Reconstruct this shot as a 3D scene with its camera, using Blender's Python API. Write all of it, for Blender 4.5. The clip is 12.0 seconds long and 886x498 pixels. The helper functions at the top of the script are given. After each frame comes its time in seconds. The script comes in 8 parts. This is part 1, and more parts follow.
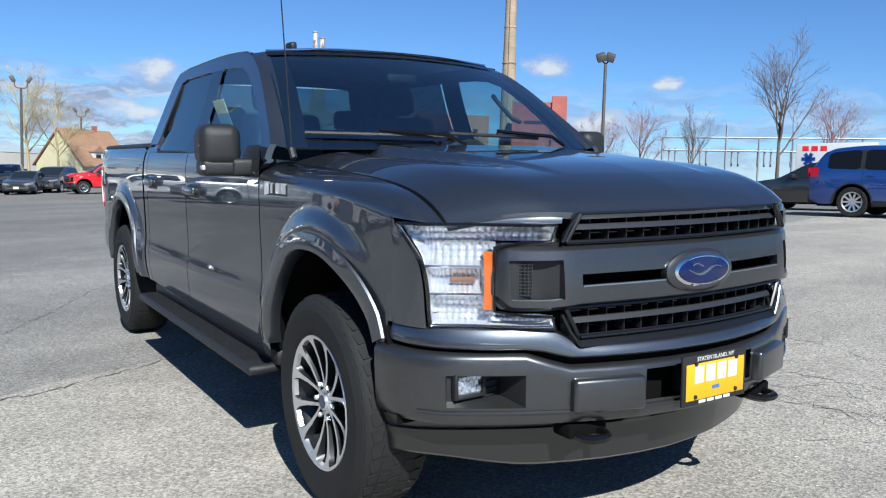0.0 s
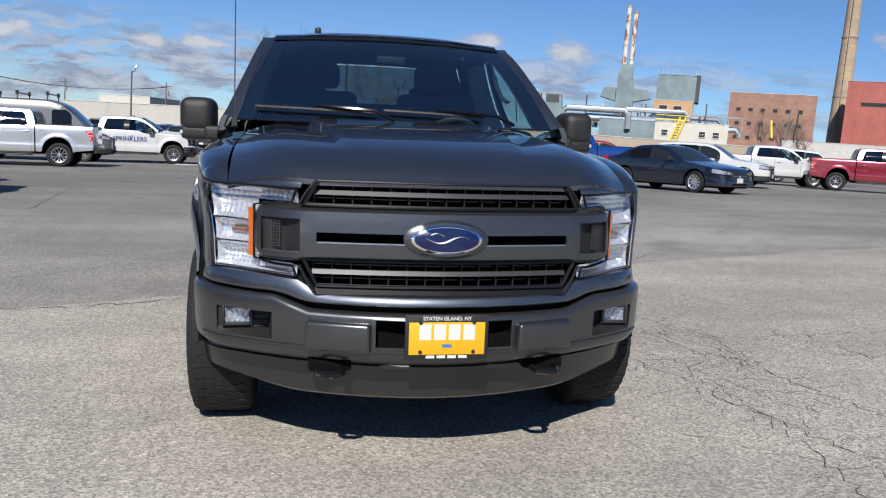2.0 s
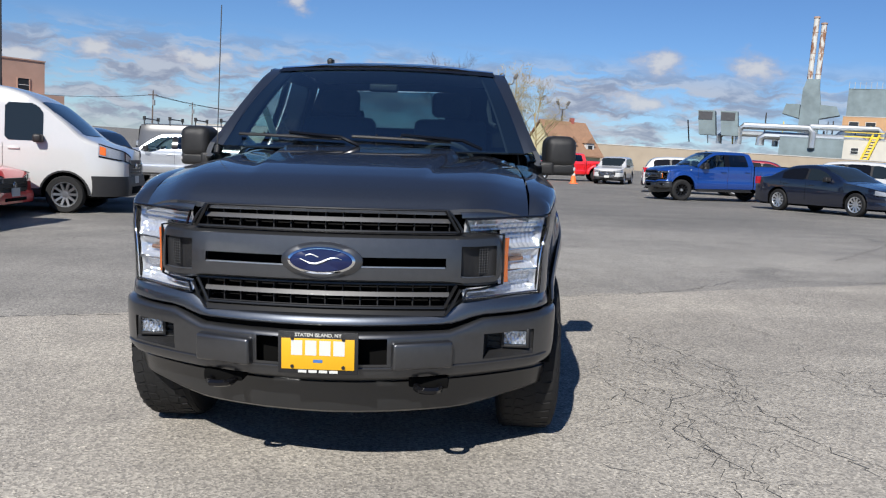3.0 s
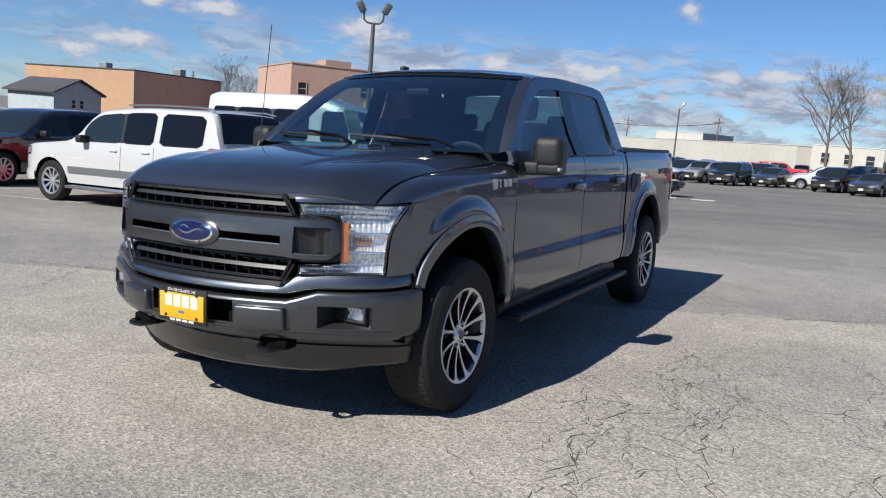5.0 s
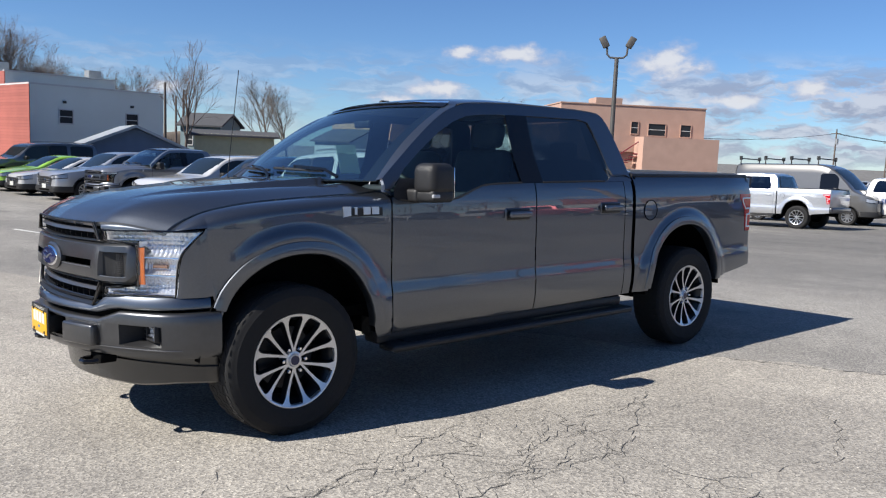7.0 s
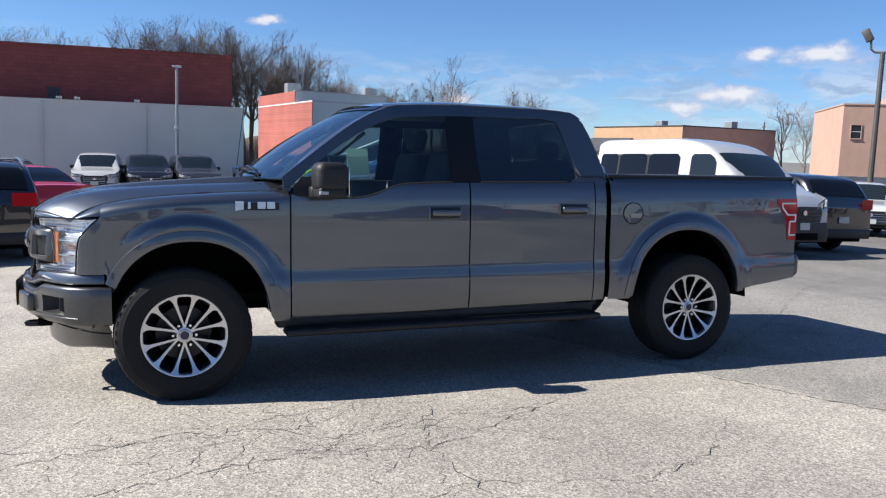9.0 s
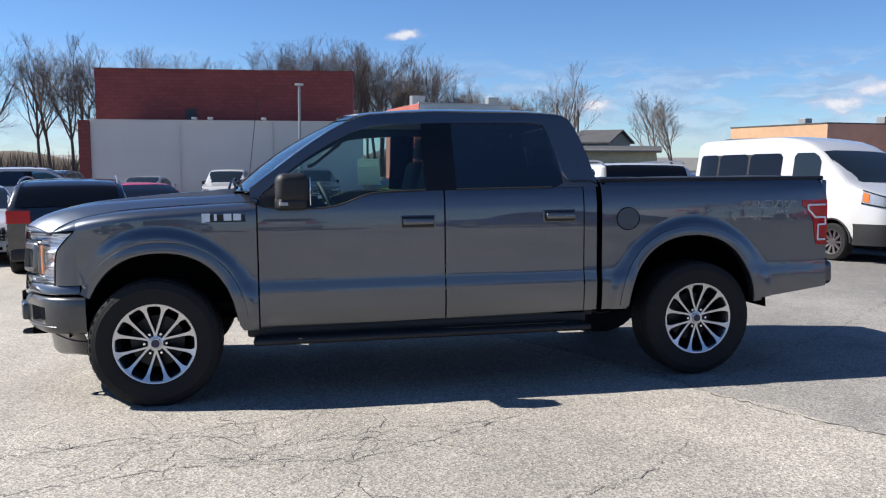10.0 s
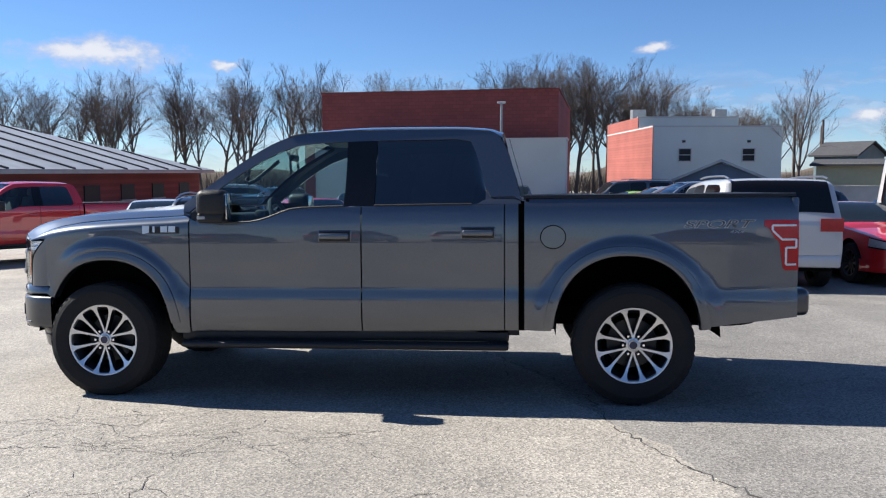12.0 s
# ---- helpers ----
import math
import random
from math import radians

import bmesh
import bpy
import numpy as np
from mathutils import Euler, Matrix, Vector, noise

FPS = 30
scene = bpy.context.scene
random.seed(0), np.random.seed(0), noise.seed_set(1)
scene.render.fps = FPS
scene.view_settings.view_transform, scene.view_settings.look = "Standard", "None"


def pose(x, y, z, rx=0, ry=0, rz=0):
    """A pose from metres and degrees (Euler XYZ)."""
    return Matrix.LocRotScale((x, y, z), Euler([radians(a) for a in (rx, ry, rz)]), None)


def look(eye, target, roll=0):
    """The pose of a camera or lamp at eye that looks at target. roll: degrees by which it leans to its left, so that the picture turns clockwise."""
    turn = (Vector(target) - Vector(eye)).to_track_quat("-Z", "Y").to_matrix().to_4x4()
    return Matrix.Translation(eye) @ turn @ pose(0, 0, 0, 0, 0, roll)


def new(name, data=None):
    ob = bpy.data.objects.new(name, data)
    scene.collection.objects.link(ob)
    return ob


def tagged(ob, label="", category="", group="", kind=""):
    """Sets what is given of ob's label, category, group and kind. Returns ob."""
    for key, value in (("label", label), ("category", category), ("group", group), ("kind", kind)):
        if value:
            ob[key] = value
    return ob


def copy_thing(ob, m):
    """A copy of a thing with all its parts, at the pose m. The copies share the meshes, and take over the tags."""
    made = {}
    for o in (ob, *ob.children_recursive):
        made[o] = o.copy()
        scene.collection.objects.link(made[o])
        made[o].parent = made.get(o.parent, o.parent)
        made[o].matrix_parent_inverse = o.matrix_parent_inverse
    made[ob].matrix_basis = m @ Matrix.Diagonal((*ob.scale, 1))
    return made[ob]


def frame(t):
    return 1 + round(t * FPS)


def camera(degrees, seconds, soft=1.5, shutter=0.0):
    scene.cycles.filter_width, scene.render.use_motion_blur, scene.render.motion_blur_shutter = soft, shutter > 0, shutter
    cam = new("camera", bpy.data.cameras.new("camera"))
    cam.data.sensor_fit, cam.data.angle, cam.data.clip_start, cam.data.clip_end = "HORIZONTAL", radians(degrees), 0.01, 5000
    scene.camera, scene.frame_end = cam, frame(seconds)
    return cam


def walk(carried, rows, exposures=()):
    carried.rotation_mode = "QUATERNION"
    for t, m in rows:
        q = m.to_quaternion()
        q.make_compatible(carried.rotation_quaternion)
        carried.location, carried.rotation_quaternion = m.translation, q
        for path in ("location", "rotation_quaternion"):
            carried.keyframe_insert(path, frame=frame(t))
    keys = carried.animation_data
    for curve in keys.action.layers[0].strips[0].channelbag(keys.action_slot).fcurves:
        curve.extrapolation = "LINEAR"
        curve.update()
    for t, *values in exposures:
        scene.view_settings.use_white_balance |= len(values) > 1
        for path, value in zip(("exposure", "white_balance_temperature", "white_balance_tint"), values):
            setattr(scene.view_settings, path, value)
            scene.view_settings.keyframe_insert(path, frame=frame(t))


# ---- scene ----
cam = camera(57.6, 12.0, 1.2)
PATH = [
    (0, (2.718, -2.132, 1.305), (1.032, -1.08, 1.078), -0.1),
    (0.5, (3.168, -1.928, 1.315), (1.429, -0.972, 1.069), 1.4),
    (1, (3.401, -1.522, 1.335), (1.573, -0.756, 1.071), 1.4),
    (1.5, (3.726, -1.041, 1.348), (1.822, -0.496, 1.071), 2.3),
    (2, (3.79, -0.545, 1.339), (1.845, -0.186, 1.04), 2.2),
    (2.5, (3.927, -0.028, 1.348), (1.951, 0.106, 1.071), 1.4),
    (2.7, (3.971, 0.205, 1.367), (1.99, 0.262, 1.098), 1.4),
    (4.3, (3.915, 2.03, 1.418), (2.037, 1.393, 1.157), 2.8),
    (4.5, (3.868, 2.252, 1.4), (2.022, 1.529, 1.139), 2.7),
    (5, (3.685, 2.806, 1.404), (1.936, 1.872, 1.136), 2.5),
    (5.5, (3.346, 3.267, 1.406), (1.692, 2.171, 1.153), 2.9),
    (6, (3.015, 3.791, 1.406), (1.466, 2.551, 1.159), 2.5),
    (6.5, (2.578, 4.167, 1.408), (1.144, 2.792, 1.182), 1.7),
    (7, (2.155, 4.648, 1.408), (0.853, 3.143, 1.214), 0.6),
    (7.2, (1.984, 4.809, 1.397), (0.729, 3.263, 1.215), 0.2),
    (8.8, (0.501, 5.891, 1.383), (-0.278, 4.057, 1.21), 1.0),
    (9, (0.277, 5.991, 1.367), (-0.44, 4.132, 1.189), 0.7),
    (9.5, (-0.261, 6.102, 1.356), (-0.826, 4.191, 1.184), 0.1),
    (10, (-0.797, 6.204, 1.362), (-1.187, 4.248, 1.205), -0.7),
    (10.5, (-1.348, 6.341, 1.355), (-1.555, 4.359, 1.195), -0.8),
    (11, (-1.869, 6.363, 1.36), (-1.924, 4.369, 1.218), -0.3),
    (11.5, (-2.456, 6.45, 1.362), (-2.395, 4.454, 1.241), 0.0),
    (12, (-2.968, 6.367, 1.344), (-2.766, 4.381, 1.232), -0.4),
]
# the lot falls away: its plane leans against true level
LOT = Matrix.Rotation(radians(0.52), 4, 'Y') @ Matrix.Rotation(radians(2.24), 4, 'X')
walk(cam, [(t, LOT @ look(eye, target, roll)) for t, eye, target, roll in PATH], [(0.0, 0.80, 6000, 5), (1.5, 0.50, 6380, 10), (4.5, 0.56, 6400, 9), (6.0, 0.68, 6420, 9), (7.5, 0.85, 6500, 10), (9.0, 0.98, 6480, 10), (12.0, 0.96, 6500, 10)])
# ---- daylight: sun, sky with broken cloud ----
SUN_WAY = (LOT.to_3x3() @ Vector((-1.05, 0.28, -1.0))).normalized()
SUN_UP = math.asin(-SUN_WAY.z)
SUN_TURN = math.atan2(-SUN_WAY.x, -SUN_WAY.y)
world = bpy.data.worlds.new("sky")
scene.world = world
world.use_nodes = True
wn, wl = world.node_tree.nodes, world.node_tree.links
wn.clear()
w_out = wn.new("ShaderNodeOutputWorld")
w_bg = wn.new("ShaderNodeBackground")
w_sky = wn.new("ShaderNodeTexSky")
w_sky.sky_type, w_sky.sun_disc = "NISHITA", False
w_sky.sun_elevation, w_sky.sun_rotation = SUN_UP, SUN_TURN
w_sky.altitude = 1200
w_sky.air_density, w_sky.dust_density, w_sky.ozone_density = 1.0, 0.0, 5.0
w_bg.inputs["Strength"].default_value = 0.058
w_tc = wn.new("ShaderNodeTexCoord")


def w_math(op, a, b=None, c=None):
    """One sum of the sky's node tree; a, b and c are sockets or numbers."""
    x = wn.new("ShaderNodeMath")
    x.operation = op
    for k, q in enumerate((a, b, c)):
        if q is None:
            continue
        if isinstance(q, (int, float)):
            x.inputs[k].default_value = q
        else:
            wl.new(q, x.inputs[k])
    return x.outputs["Value"]


def w_vec(op, a, b=None):
    x = wn.new("ShaderNodeVectorMath")
    x.operation = op
    for k, q in enumerate((a, b)):
        if q is None:
            continue
        if isinstance(q, tuple):
            x.inputs[k].default_value = q
        else:
            wl.new(q, x.inputs[k])
    return x.outputs["Value"] if op == "LENGTH" else x.outputs["Vector"]


def w_puff(src, scale, detail, rough=0.55, colour=False):
    x = wn.new("ShaderNodeTexNoise")
    x.inputs["Scale"].default_value, x.inputs["Detail"].default_value, x.inputs["Roughness"].default_value = scale, detail, rough
    wl.new(src, x.inputs["Vector"])
    return x.outputs["Color" if colour else "Fac"]


def w_range(src, a, b, c, d, kind="SMOOTHSTEP"):
    x = wn.new("ShaderNodeMapRange")
    x.interpolation_type = kind
    for k, q in zip(("From Min", "From Max", "To Min", "To Max"), (a, b, c, d)):
        x.inputs[k].default_value = q
    wl.new(src, x.inputs["Value"])
    return x.outputs["Result"]


# bearing (0: along -x, growing towards +y) and rise of a place in the sky, in degrees
w_dir, w_at = wn.new("ShaderNodeSeparateXYZ"), wn.new("ShaderNodeCombineXYZ")
wl.new(w_tc.outputs["Generated"], w_dir.inputs["Vector"])
w_bear = w_math("MULTIPLY", w_math("ARCTAN2", w_dir.outputs["Y"], w_math("MULTIPLY", w_dir.outputs["X"], -1.0)), 57.2958)
w_rise = w_math("MULTIPLY", w_math("ARCSINE", w_dir.outputs["Z"]), 57.2958)
wl.new(w_bear, w_at.inputs["X"])
wl.new(w_rise, w_at.inputs["Y"])
w_flat = w_vec("MULTIPLY", w_tc.outputs["Generated"], (1.0, 1.0, 1.7))
w_bend = w_vec("MULTIPLY", w_vec("SUBTRACT", w_puff(w_flat, 24.0, 4.0, 0.55, True), (0.5, 0.5, 0.5)), (2.6, 1.5, 0.0))
w_bent = w_vec("ADD", w_at.outputs["Vector"], w_bend)
# single fair-weather clouds: bearing, rise, width, height
CLOUDS = [(-118.7, 7.6, 9.6, 2.0), (-81.2, 8.2, 1.9, 0.8), (-68.5, 3.5, 3.0, 0.9), (-110.6, 7.2, 1.8, 0.7), (-49.7, 4.3, 5.0, 1.2), (-47.8, 6.8, 2.4, 1.0), (-44.6, 6.7, 5.6, 1.3),
          (-34.3, 6.5, 4.4, 2.1), (-29.7, 4.1, 5.6, 1.2), (-25.0, 4.9, 3.2, 1.1), (-53.0, 3.3, 3.7, 1.1), (-12.6, 8.9, 2.3, 1.2), (-19.0, 4.8, 6.0, 1.2), (-10.0, 5.0, 3.2, 1.0),
          (12.6, 6.7, 3.4, 1.8), (18.7, 6.7, 3.5, 1.8), (11.3, 4.1, 5.0, 1.6), (-6.5, 5.2, 4.6, 0.9), (39.1, 7.9, 3.1, 1.5), (47.0, 6.9, 1.7, 0.9), (42.7, 4.2, 5.5, 1.8), (-36.0, 3.6, 5.0, 0.9)]
w_lump = None
for w_b, w_r, w_w, w_h in CLOUDS:
    w_len = w_vec("LENGTH", w_vec("MULTIPLY", w_vec("SUBTRACT", w_bent, (w_b, w_r, 0.0)), (1.75 / w_w, 1.75 / w_h, 0.0)))
    w_one = w_math("SUBTRACT", 1.0, w_len)
    w_lump = w_one if w_lump is None else w_math("MAXIMUM", w_lump, w_one)
w_fray = w_math("MULTIPLY_ADD", w_puff(w_flat, 34.0, 5.0, 0.6), 1.7, -0.85)
w_lump = w_math("ADD", w_lump, w_fray)
w_heads = w_range(w_lump, -0.15, 0.70, 0.0, 0.90)
# long low banks over the far side of the lot
w_long = w_puff(w_vec("MULTIPLY", w_bent, (0.20, 0.85, 0.0)), 1.0, 5.0, 0.6)
w_where = w_math("MULTIPLY", w_range(w_bear, -62.0, -20.0, 0.35, 1.0), w_range(w_bear, 8.0, 40.0, 1.0, 0.5))
w_low = w_math("MULTIPLY", w_range(w_rise, 4.6, 7.6, 1.0, 0.0), w_range(w_rise, -0.5, 1.2, 0.45, 1.0))
w_banks = w_math("MULTIPLY", w_range(w_long, 0.40, 0.56, 0.0, 0.88), w_math("MULTIPLY", w_where, w_low))
w_mix, w_tone, w_grey = wn.new("ShaderNodeMix"), wn.new("ShaderNodeMix"), wn.new("ShaderNodeMix")
for w_node in (w_mix, w_tone, w_grey):
    w_node.data_type = "RGBA"
w_tone.inputs["A"].default_value, w_tone.inputs["B"].default_value = (4.9, 5.35, 6.9, 1), (7.7, 7.8, 8.2, 1)
wl.new(w_range(w_lump, 0.15, 0.85, 0.0, 1.0), w_tone.inputs["Factor"])
w_grey.inputs["A"].default_value, w_grey.inputs["B"].default_value = (6.2, 6.5, 7.4, 1), (3.4, 3.7, 4.9, 1)
wl.new(w_range(w_puff(w_vec("MULTIPLY", w_bent, (0.22, 1.0, 0.0)), 1.3, 4.0), 0.40, 0.60, 0.0, 1.0), w_grey.inputs["Factor"])
w_under = wn.new("ShaderNodeMix")
w_under.data_type = "RGBA"
wl.new(w_banks, w_under.inputs["Factor"])
wl.new(w_grey.outputs["Result"], w_under.inputs["B"])
wl.new(w_heads, w_mix.inputs["Factor"])
wl.new(w_tone.outputs["Result"], w_mix.inputs["B"])
wl.new(w_under.outputs["Result"], w_mix.inputs["A"])
w_tint = wn.new("ShaderNodeMix")
w_tint.data_type, w_tint.blend_type = "RGBA", "MULTIPLY"
w_tint.inputs["Factor"].default_value = 1.0
w_tint.inputs["B"].default_value = (0.80, 0.97, 1.18, 1)
wl.new(w_sky.outputs["Color"], w_tint.inputs["A"])
wl.new(w_tint.outputs["Result"], w_under.inputs["A"])
wl.new(w_mix.outputs["Result"], w_bg.inputs["Color"])
wl.new(w_bg.outputs["Background"], w_out.inputs["Surface"])

sun_data = bpy.data.lights.new("sun", "SUN")
sun_data.energy, sun_data.angle, sun_data.color = 5.0, radians(0.53), (1.0, 0.955, 0.88)
sun = new("sun", sun_data)
sun.matrix_world = look((0, 0, 60), Vector((0, 0, 60)) + SUN_WAY)


# ---- materials ----
def material(name, colour, rough=0.5, metal=0.0, coat=0.0, vary=0.0, scale=20.0, bump=0.0, bump_scale=200.0, spec=0.5, coat_rough=0.03):
    """A surface with two scales of variation in colour and a fine relief."""
    m = bpy.data.materials.new(name)
    m.use_nodes = True
    n, l = m.node_tree.nodes, m.node_tree.links
    b = n["Principled BSDF"]
    b.inputs["Base Color"].default_value = (*colour, 1)
    b.inputs["Roughness"].default_value, b.inputs["Metallic"].default_value = rough, metal
    b.inputs["Coat Weight"].default_value, b.inputs["Coat Roughness"].default_value = coat, coat_rough
    b.inputs["Specular IOR Level"].default_value = spec
    if vary or bump:
        tc = n.new("ShaderNodeTexCoord")
    if vary:
        n1, n2 = n.new("ShaderNodeTexNoise"), n.new("ShaderNodeTexNoise")
        n1.inputs["Scale"].default_value, n1.inputs["Detail"].default_value = scale, 6
        n2.inputs["Scale"].default_value, n2.inputs["Detail"].default_value = scale * 0.12, 4
        add = n.new("ShaderNodeMath")
        add.operation = "ADD"
        rng = n.new("ShaderNodeMapRange")
        rng.inputs["From Min"].default_value, rng.inputs["From Max"].default_value = 0.6, 1.4
        rng.inputs["To Min"].default_value, rng.inputs["To Max"].default_value = 1 - vary, 1 + vary
        mul = n.new("ShaderNodeVectorMath")
        mul.operation = "SCALE"
        mul.inputs[0].default_value = colour
        for nn in (n1, n2):
            l.new(tc.outputs["Object"], nn.inputs["Vector"])
        l.new(n1.outputs["Fac"], add.inputs[0])
        l.new(n2.outputs["Fac"], add.inputs[1])
        l.new(add.outputs["Value"], rng.inputs["Value"])
        l.new(rng.outputs["Result"], mul.inputs["Scale"])
        l.new(mul.outputs["Vector"], b.inputs["Base Color"])
    if bump:
        n3, bp = n.new("ShaderNodeTexNoise"), n.new("ShaderNodeBump")
        n3.inputs["Scale"].default_value, n3.inputs["Detail"].default_value = bump_scale, 4
        bp.inputs["Strength"].default_value, bp.inputs["Distance"].default_value = bump, 0.01
        l.new(tc.outputs["Object"], n3.inputs["Vector"])
        l.new(n3.outputs["Fac"], bp.inputs["Height"])
        l.new(bp.outputs["Normal"], b.inputs["Normal"])
    return m


def paint(name, colour, metal=0.55, rough=0.34, edge=(1, 1, 1)):
    """Car paint: flakes under a clear coat; edge is the flakes' gloss at a glancing angle."""
    m = material(name, colour, rough, metal, 1.0, 0.10, 900.0, 0.0)
    b = m.node_tree.nodes["Principled BSDF"]
    b.inputs["Specular Tint"].default_value = (*edge, 1)
    b.inputs["Coat IOR"].default_value, b.inputs["Coat Roughness"].default_value = 1.7, 0.006
    return m


def glass(name, tint, clear, mirror=0.07):
    """Window glass: a mirror film over a tinted, see-through sheet."""
    m = bpy.data.materials.new(name)
    m.use_nodes = True
    n, l = m.node_tree.nodes, m.node_tree.links
    n.clear()
    out, mix = n.new("ShaderNodeOutputMaterial"), n.new("ShaderNodeMixShader")
    tr, gl, fr = n.new("ShaderNodeBsdfTransparent"), n.new("ShaderNodeBsdfGlossy"), n.new("ShaderNodeLayerWeight")
    tr.inputs["Color"].default_value = (*[c * clear for c in tint], 1)
    gl.inputs["Roughness"].default_value = 0.015
    fr.inputs["Blend"].default_value = 0.5
    po, ma = n.new("ShaderNodeMath"), n.new("ShaderNodeMath")
    po.operation, ma.operation = "POWER", "MULTIPLY_ADD"
    po.inputs[1].default_value, ma.inputs[1].default_value, ma.inputs[2].default_value = 4.5, 1 - mirror, mirror
    l.new(fr.outputs["Facing"], po.inputs[0])
    l.new(po.outputs["Value"], ma.inputs[0])
    l.new(ma.outputs["Value"], mix.inputs["Fac"])
    l.new(tr.outputs["BSDF"], mix.inputs[1])
    l.new(gl.outputs["BSDF"], mix.inputs[2])
    l.new(mix.outputs["Shader"], out.inputs["Surface"])
    return m


GREY_PAINT = paint("magnetic_grey_paint", (0.087, 0.096, 0.113), 0.91, 0.40, (0.55, 0.59, 0.66))
MATTE_GREY = material("satin_grey_paint", (0.084, 0.086, 0.092), 0.32, 0.85, 0.40, 0.08, 300, 0.0, 200, 0.5, 0.12)
BLACK_PLASTIC = material("black_plastic", (0.014, 0.014, 0.015), 0.48, 0, 0, 0.15, 120, 0.2, 900, 0.4)
GLOSS_BLACK = material("gloss_black", (0.005, 0.005, 0.006), 0.08, 0, 0, 0, 20, 0, 200, 0.4)
DAM_BLACK = material("satin_black_skirt", (0.008, 0.0085, 0.0095), 0.30, 0, 0.5, 0.15, 90, 0.1, 700, 0.6, 0.28)
GRILLE_BLACK = material("grille_black", (0.006, 0.006, 0.0065), 0.30, 0, 0, 0.1, 120, 0, 200, 0.5)
FRIT = material("black_frit", (0.006, 0.006, 0.007), 0.6, 0, 0, 0, 20, 0, 200, 0.2)
# near-black: the shade of cavities, gaps and undersides put into the colour
SHADE_BLACK = material("cavity_shade_black", (0.003, 0.003, 0.003), 0.95, 0, 0, 0, 20, 0, 200, 0.1)
RUBBER = material("tyre_rubber", (0.012, 0.012, 0.0125), 0.75, 0, 0, 0.25, 60, 0.35, 260, 0.3)
CHROME = material("chrome", (0.82, 0.83, 0.85), 0.07, 1.0)
MACHINED = material("machined_alloy", (0.62, 0.63, 0.65), 0.30, 0.85, 0.3, 0.06, 400)
DARK_ALLOY = material("dark_alloy", (0.022, 0.023, 0.026), 0.35, 0.5)
SATIN_SILVER = material("satin_silver_trim", (0.36, 0.37, 0.39), 0.3, 0.9)
REFLECTOR = material("lamp_reflector", (0.86, 0.87, 0.89), 0.085, 0.66, 0.5)
TURN_LENS = material("turn_lens", (0.36, 0.36, 0.37), 0.25, 0, 0.5)
AMBER = material("amber_lens", (0.62, 0.13, 0.012), 0.25, 0, 0.8, 0.15, 120)
AMBER_BULB = material("orange_bulb", (0.42, 0.22, 0.13), 0.2, 0.6, 0.6)
DARKER_GREY = material("dark_decal_film", (0.05, 0.05, 0.053), 0.35, 0.4)
SLAT_GREY = material("satin_slat_grey", (0.12, 0.12, 0.125), 0.32, 0.85, 0.1)
RED_LENS = material("red_lens", (0.40, 0.004, 0.010), 0.16, 0, 0.35, 0.2, 80, 0, 200, 0.3)
WHITE_LENS = material("white_lens", (0.78, 0.78, 0.80), 0.15, 0, 1.0, 0.1, 90)
BLUE_ENAMEL = material("blue_enamel", (0.003, 0.008, 0.050), 0.25, 0, 0.2)
PLATE_YELLOW = material("yellow_plate", (0.62, 0.33, 0.006), 0.5, 0, 0.1, 0.05, 60)
PLATE_WHITE = material("pale_plate_ink", (0.52, 0.53, 0.50), 0.5)
BLUE_PAINT_INK = material("blue_plate_ink", (0.05, 0.14, 0.36), 0.5)
PALE_INK = material("pale_ink", (0.50, 0.50, 0.47), 0.5)
CLOTH = material("black_seat_cloth", (0.03, 0.031, 0.035), 0.9, 0, 0, 0.3, 80, 0.3, 600)
CABIN = material("cabin_plastic", (0.035, 0.036, 0.04), 0.6, 0, 0, 0.2, 40, 0.2, 400)
HEADLINER = material("headliner", (0.30, 0.30, 0.29), 0.9, 0, 0, 0.1, 60)
PAPER = material("window_sticker_paper", (0.62, 0.72, 0.66), 0.7, 0, 0, 0.1, 30)
tr_, mx_ = PAPER.node_tree.nodes.new("ShaderNodeBsdfTranslucent"), PAPER.node_tree.nodes.new("ShaderNodeMixShader")
tr_.inputs["Color"].default_value, mx_.inputs["Fac"].default_value = (0.74, 0.86, 0.78, 1), 0.6
PAPER.node_tree.links.new(PAPER.node_tree.nodes["Principled BSDF"].outputs["BSDF"], mx_.inputs[1])
PAPER.node_tree.links.new(tr_.outputs["BSDF"], mx_.inputs[2])
PAPER.node_tree.links.new(mx_.outputs["Shader"], PAPER.node_tree.nodes["Material Output"].inputs["Surface"])
GLASS_FRONT = glass("clear_glass", (0.72, 0.92, 0.94), 0.90, 0.31)
GLASS_SIDE = glass("side_glass", (0.74, 0.92, 0.92), 0.90)
GLASS_TINT = glass("privacy_glass", (0.55, 0.60, 0.66), 0.10, 0.13)
GLASS_REAR = glass("rear_glass", (0.66, 0.78, 0.80), 0.62)
LENS_CLEAR = glass("lamp_lens", (0.95, 0.97, 1.0), 0.95)
TONNEAU = material("tonneau_vinyl", (0.02, 0.02, 0.022), 0.5, 0, 0, 0.2, 30, 0.3, 300)


# ---- mesh helpers ----
def grid(nu, nv, f, keep=None, close_u=False):
    """Quads over u, v in 0..1; f gives the place of each corner; keep(i, j) tells which cells stay."""
    V = [f(i / nu, j / nv) for i in range(nu + (0 if close_u else 1)) for j in range(nv + 1)]
    rows = nu if close_u else nu + 1
    F = []
    for i in range(nu):
        for j in range(nv):
            if keep is None or keep(i, j):
                a, b = i * (nv + 1) + j, ((i + 1) % rows) * (nv + 1) + j
                F.append((a, b, b + 1, a + 1))
    return V, F


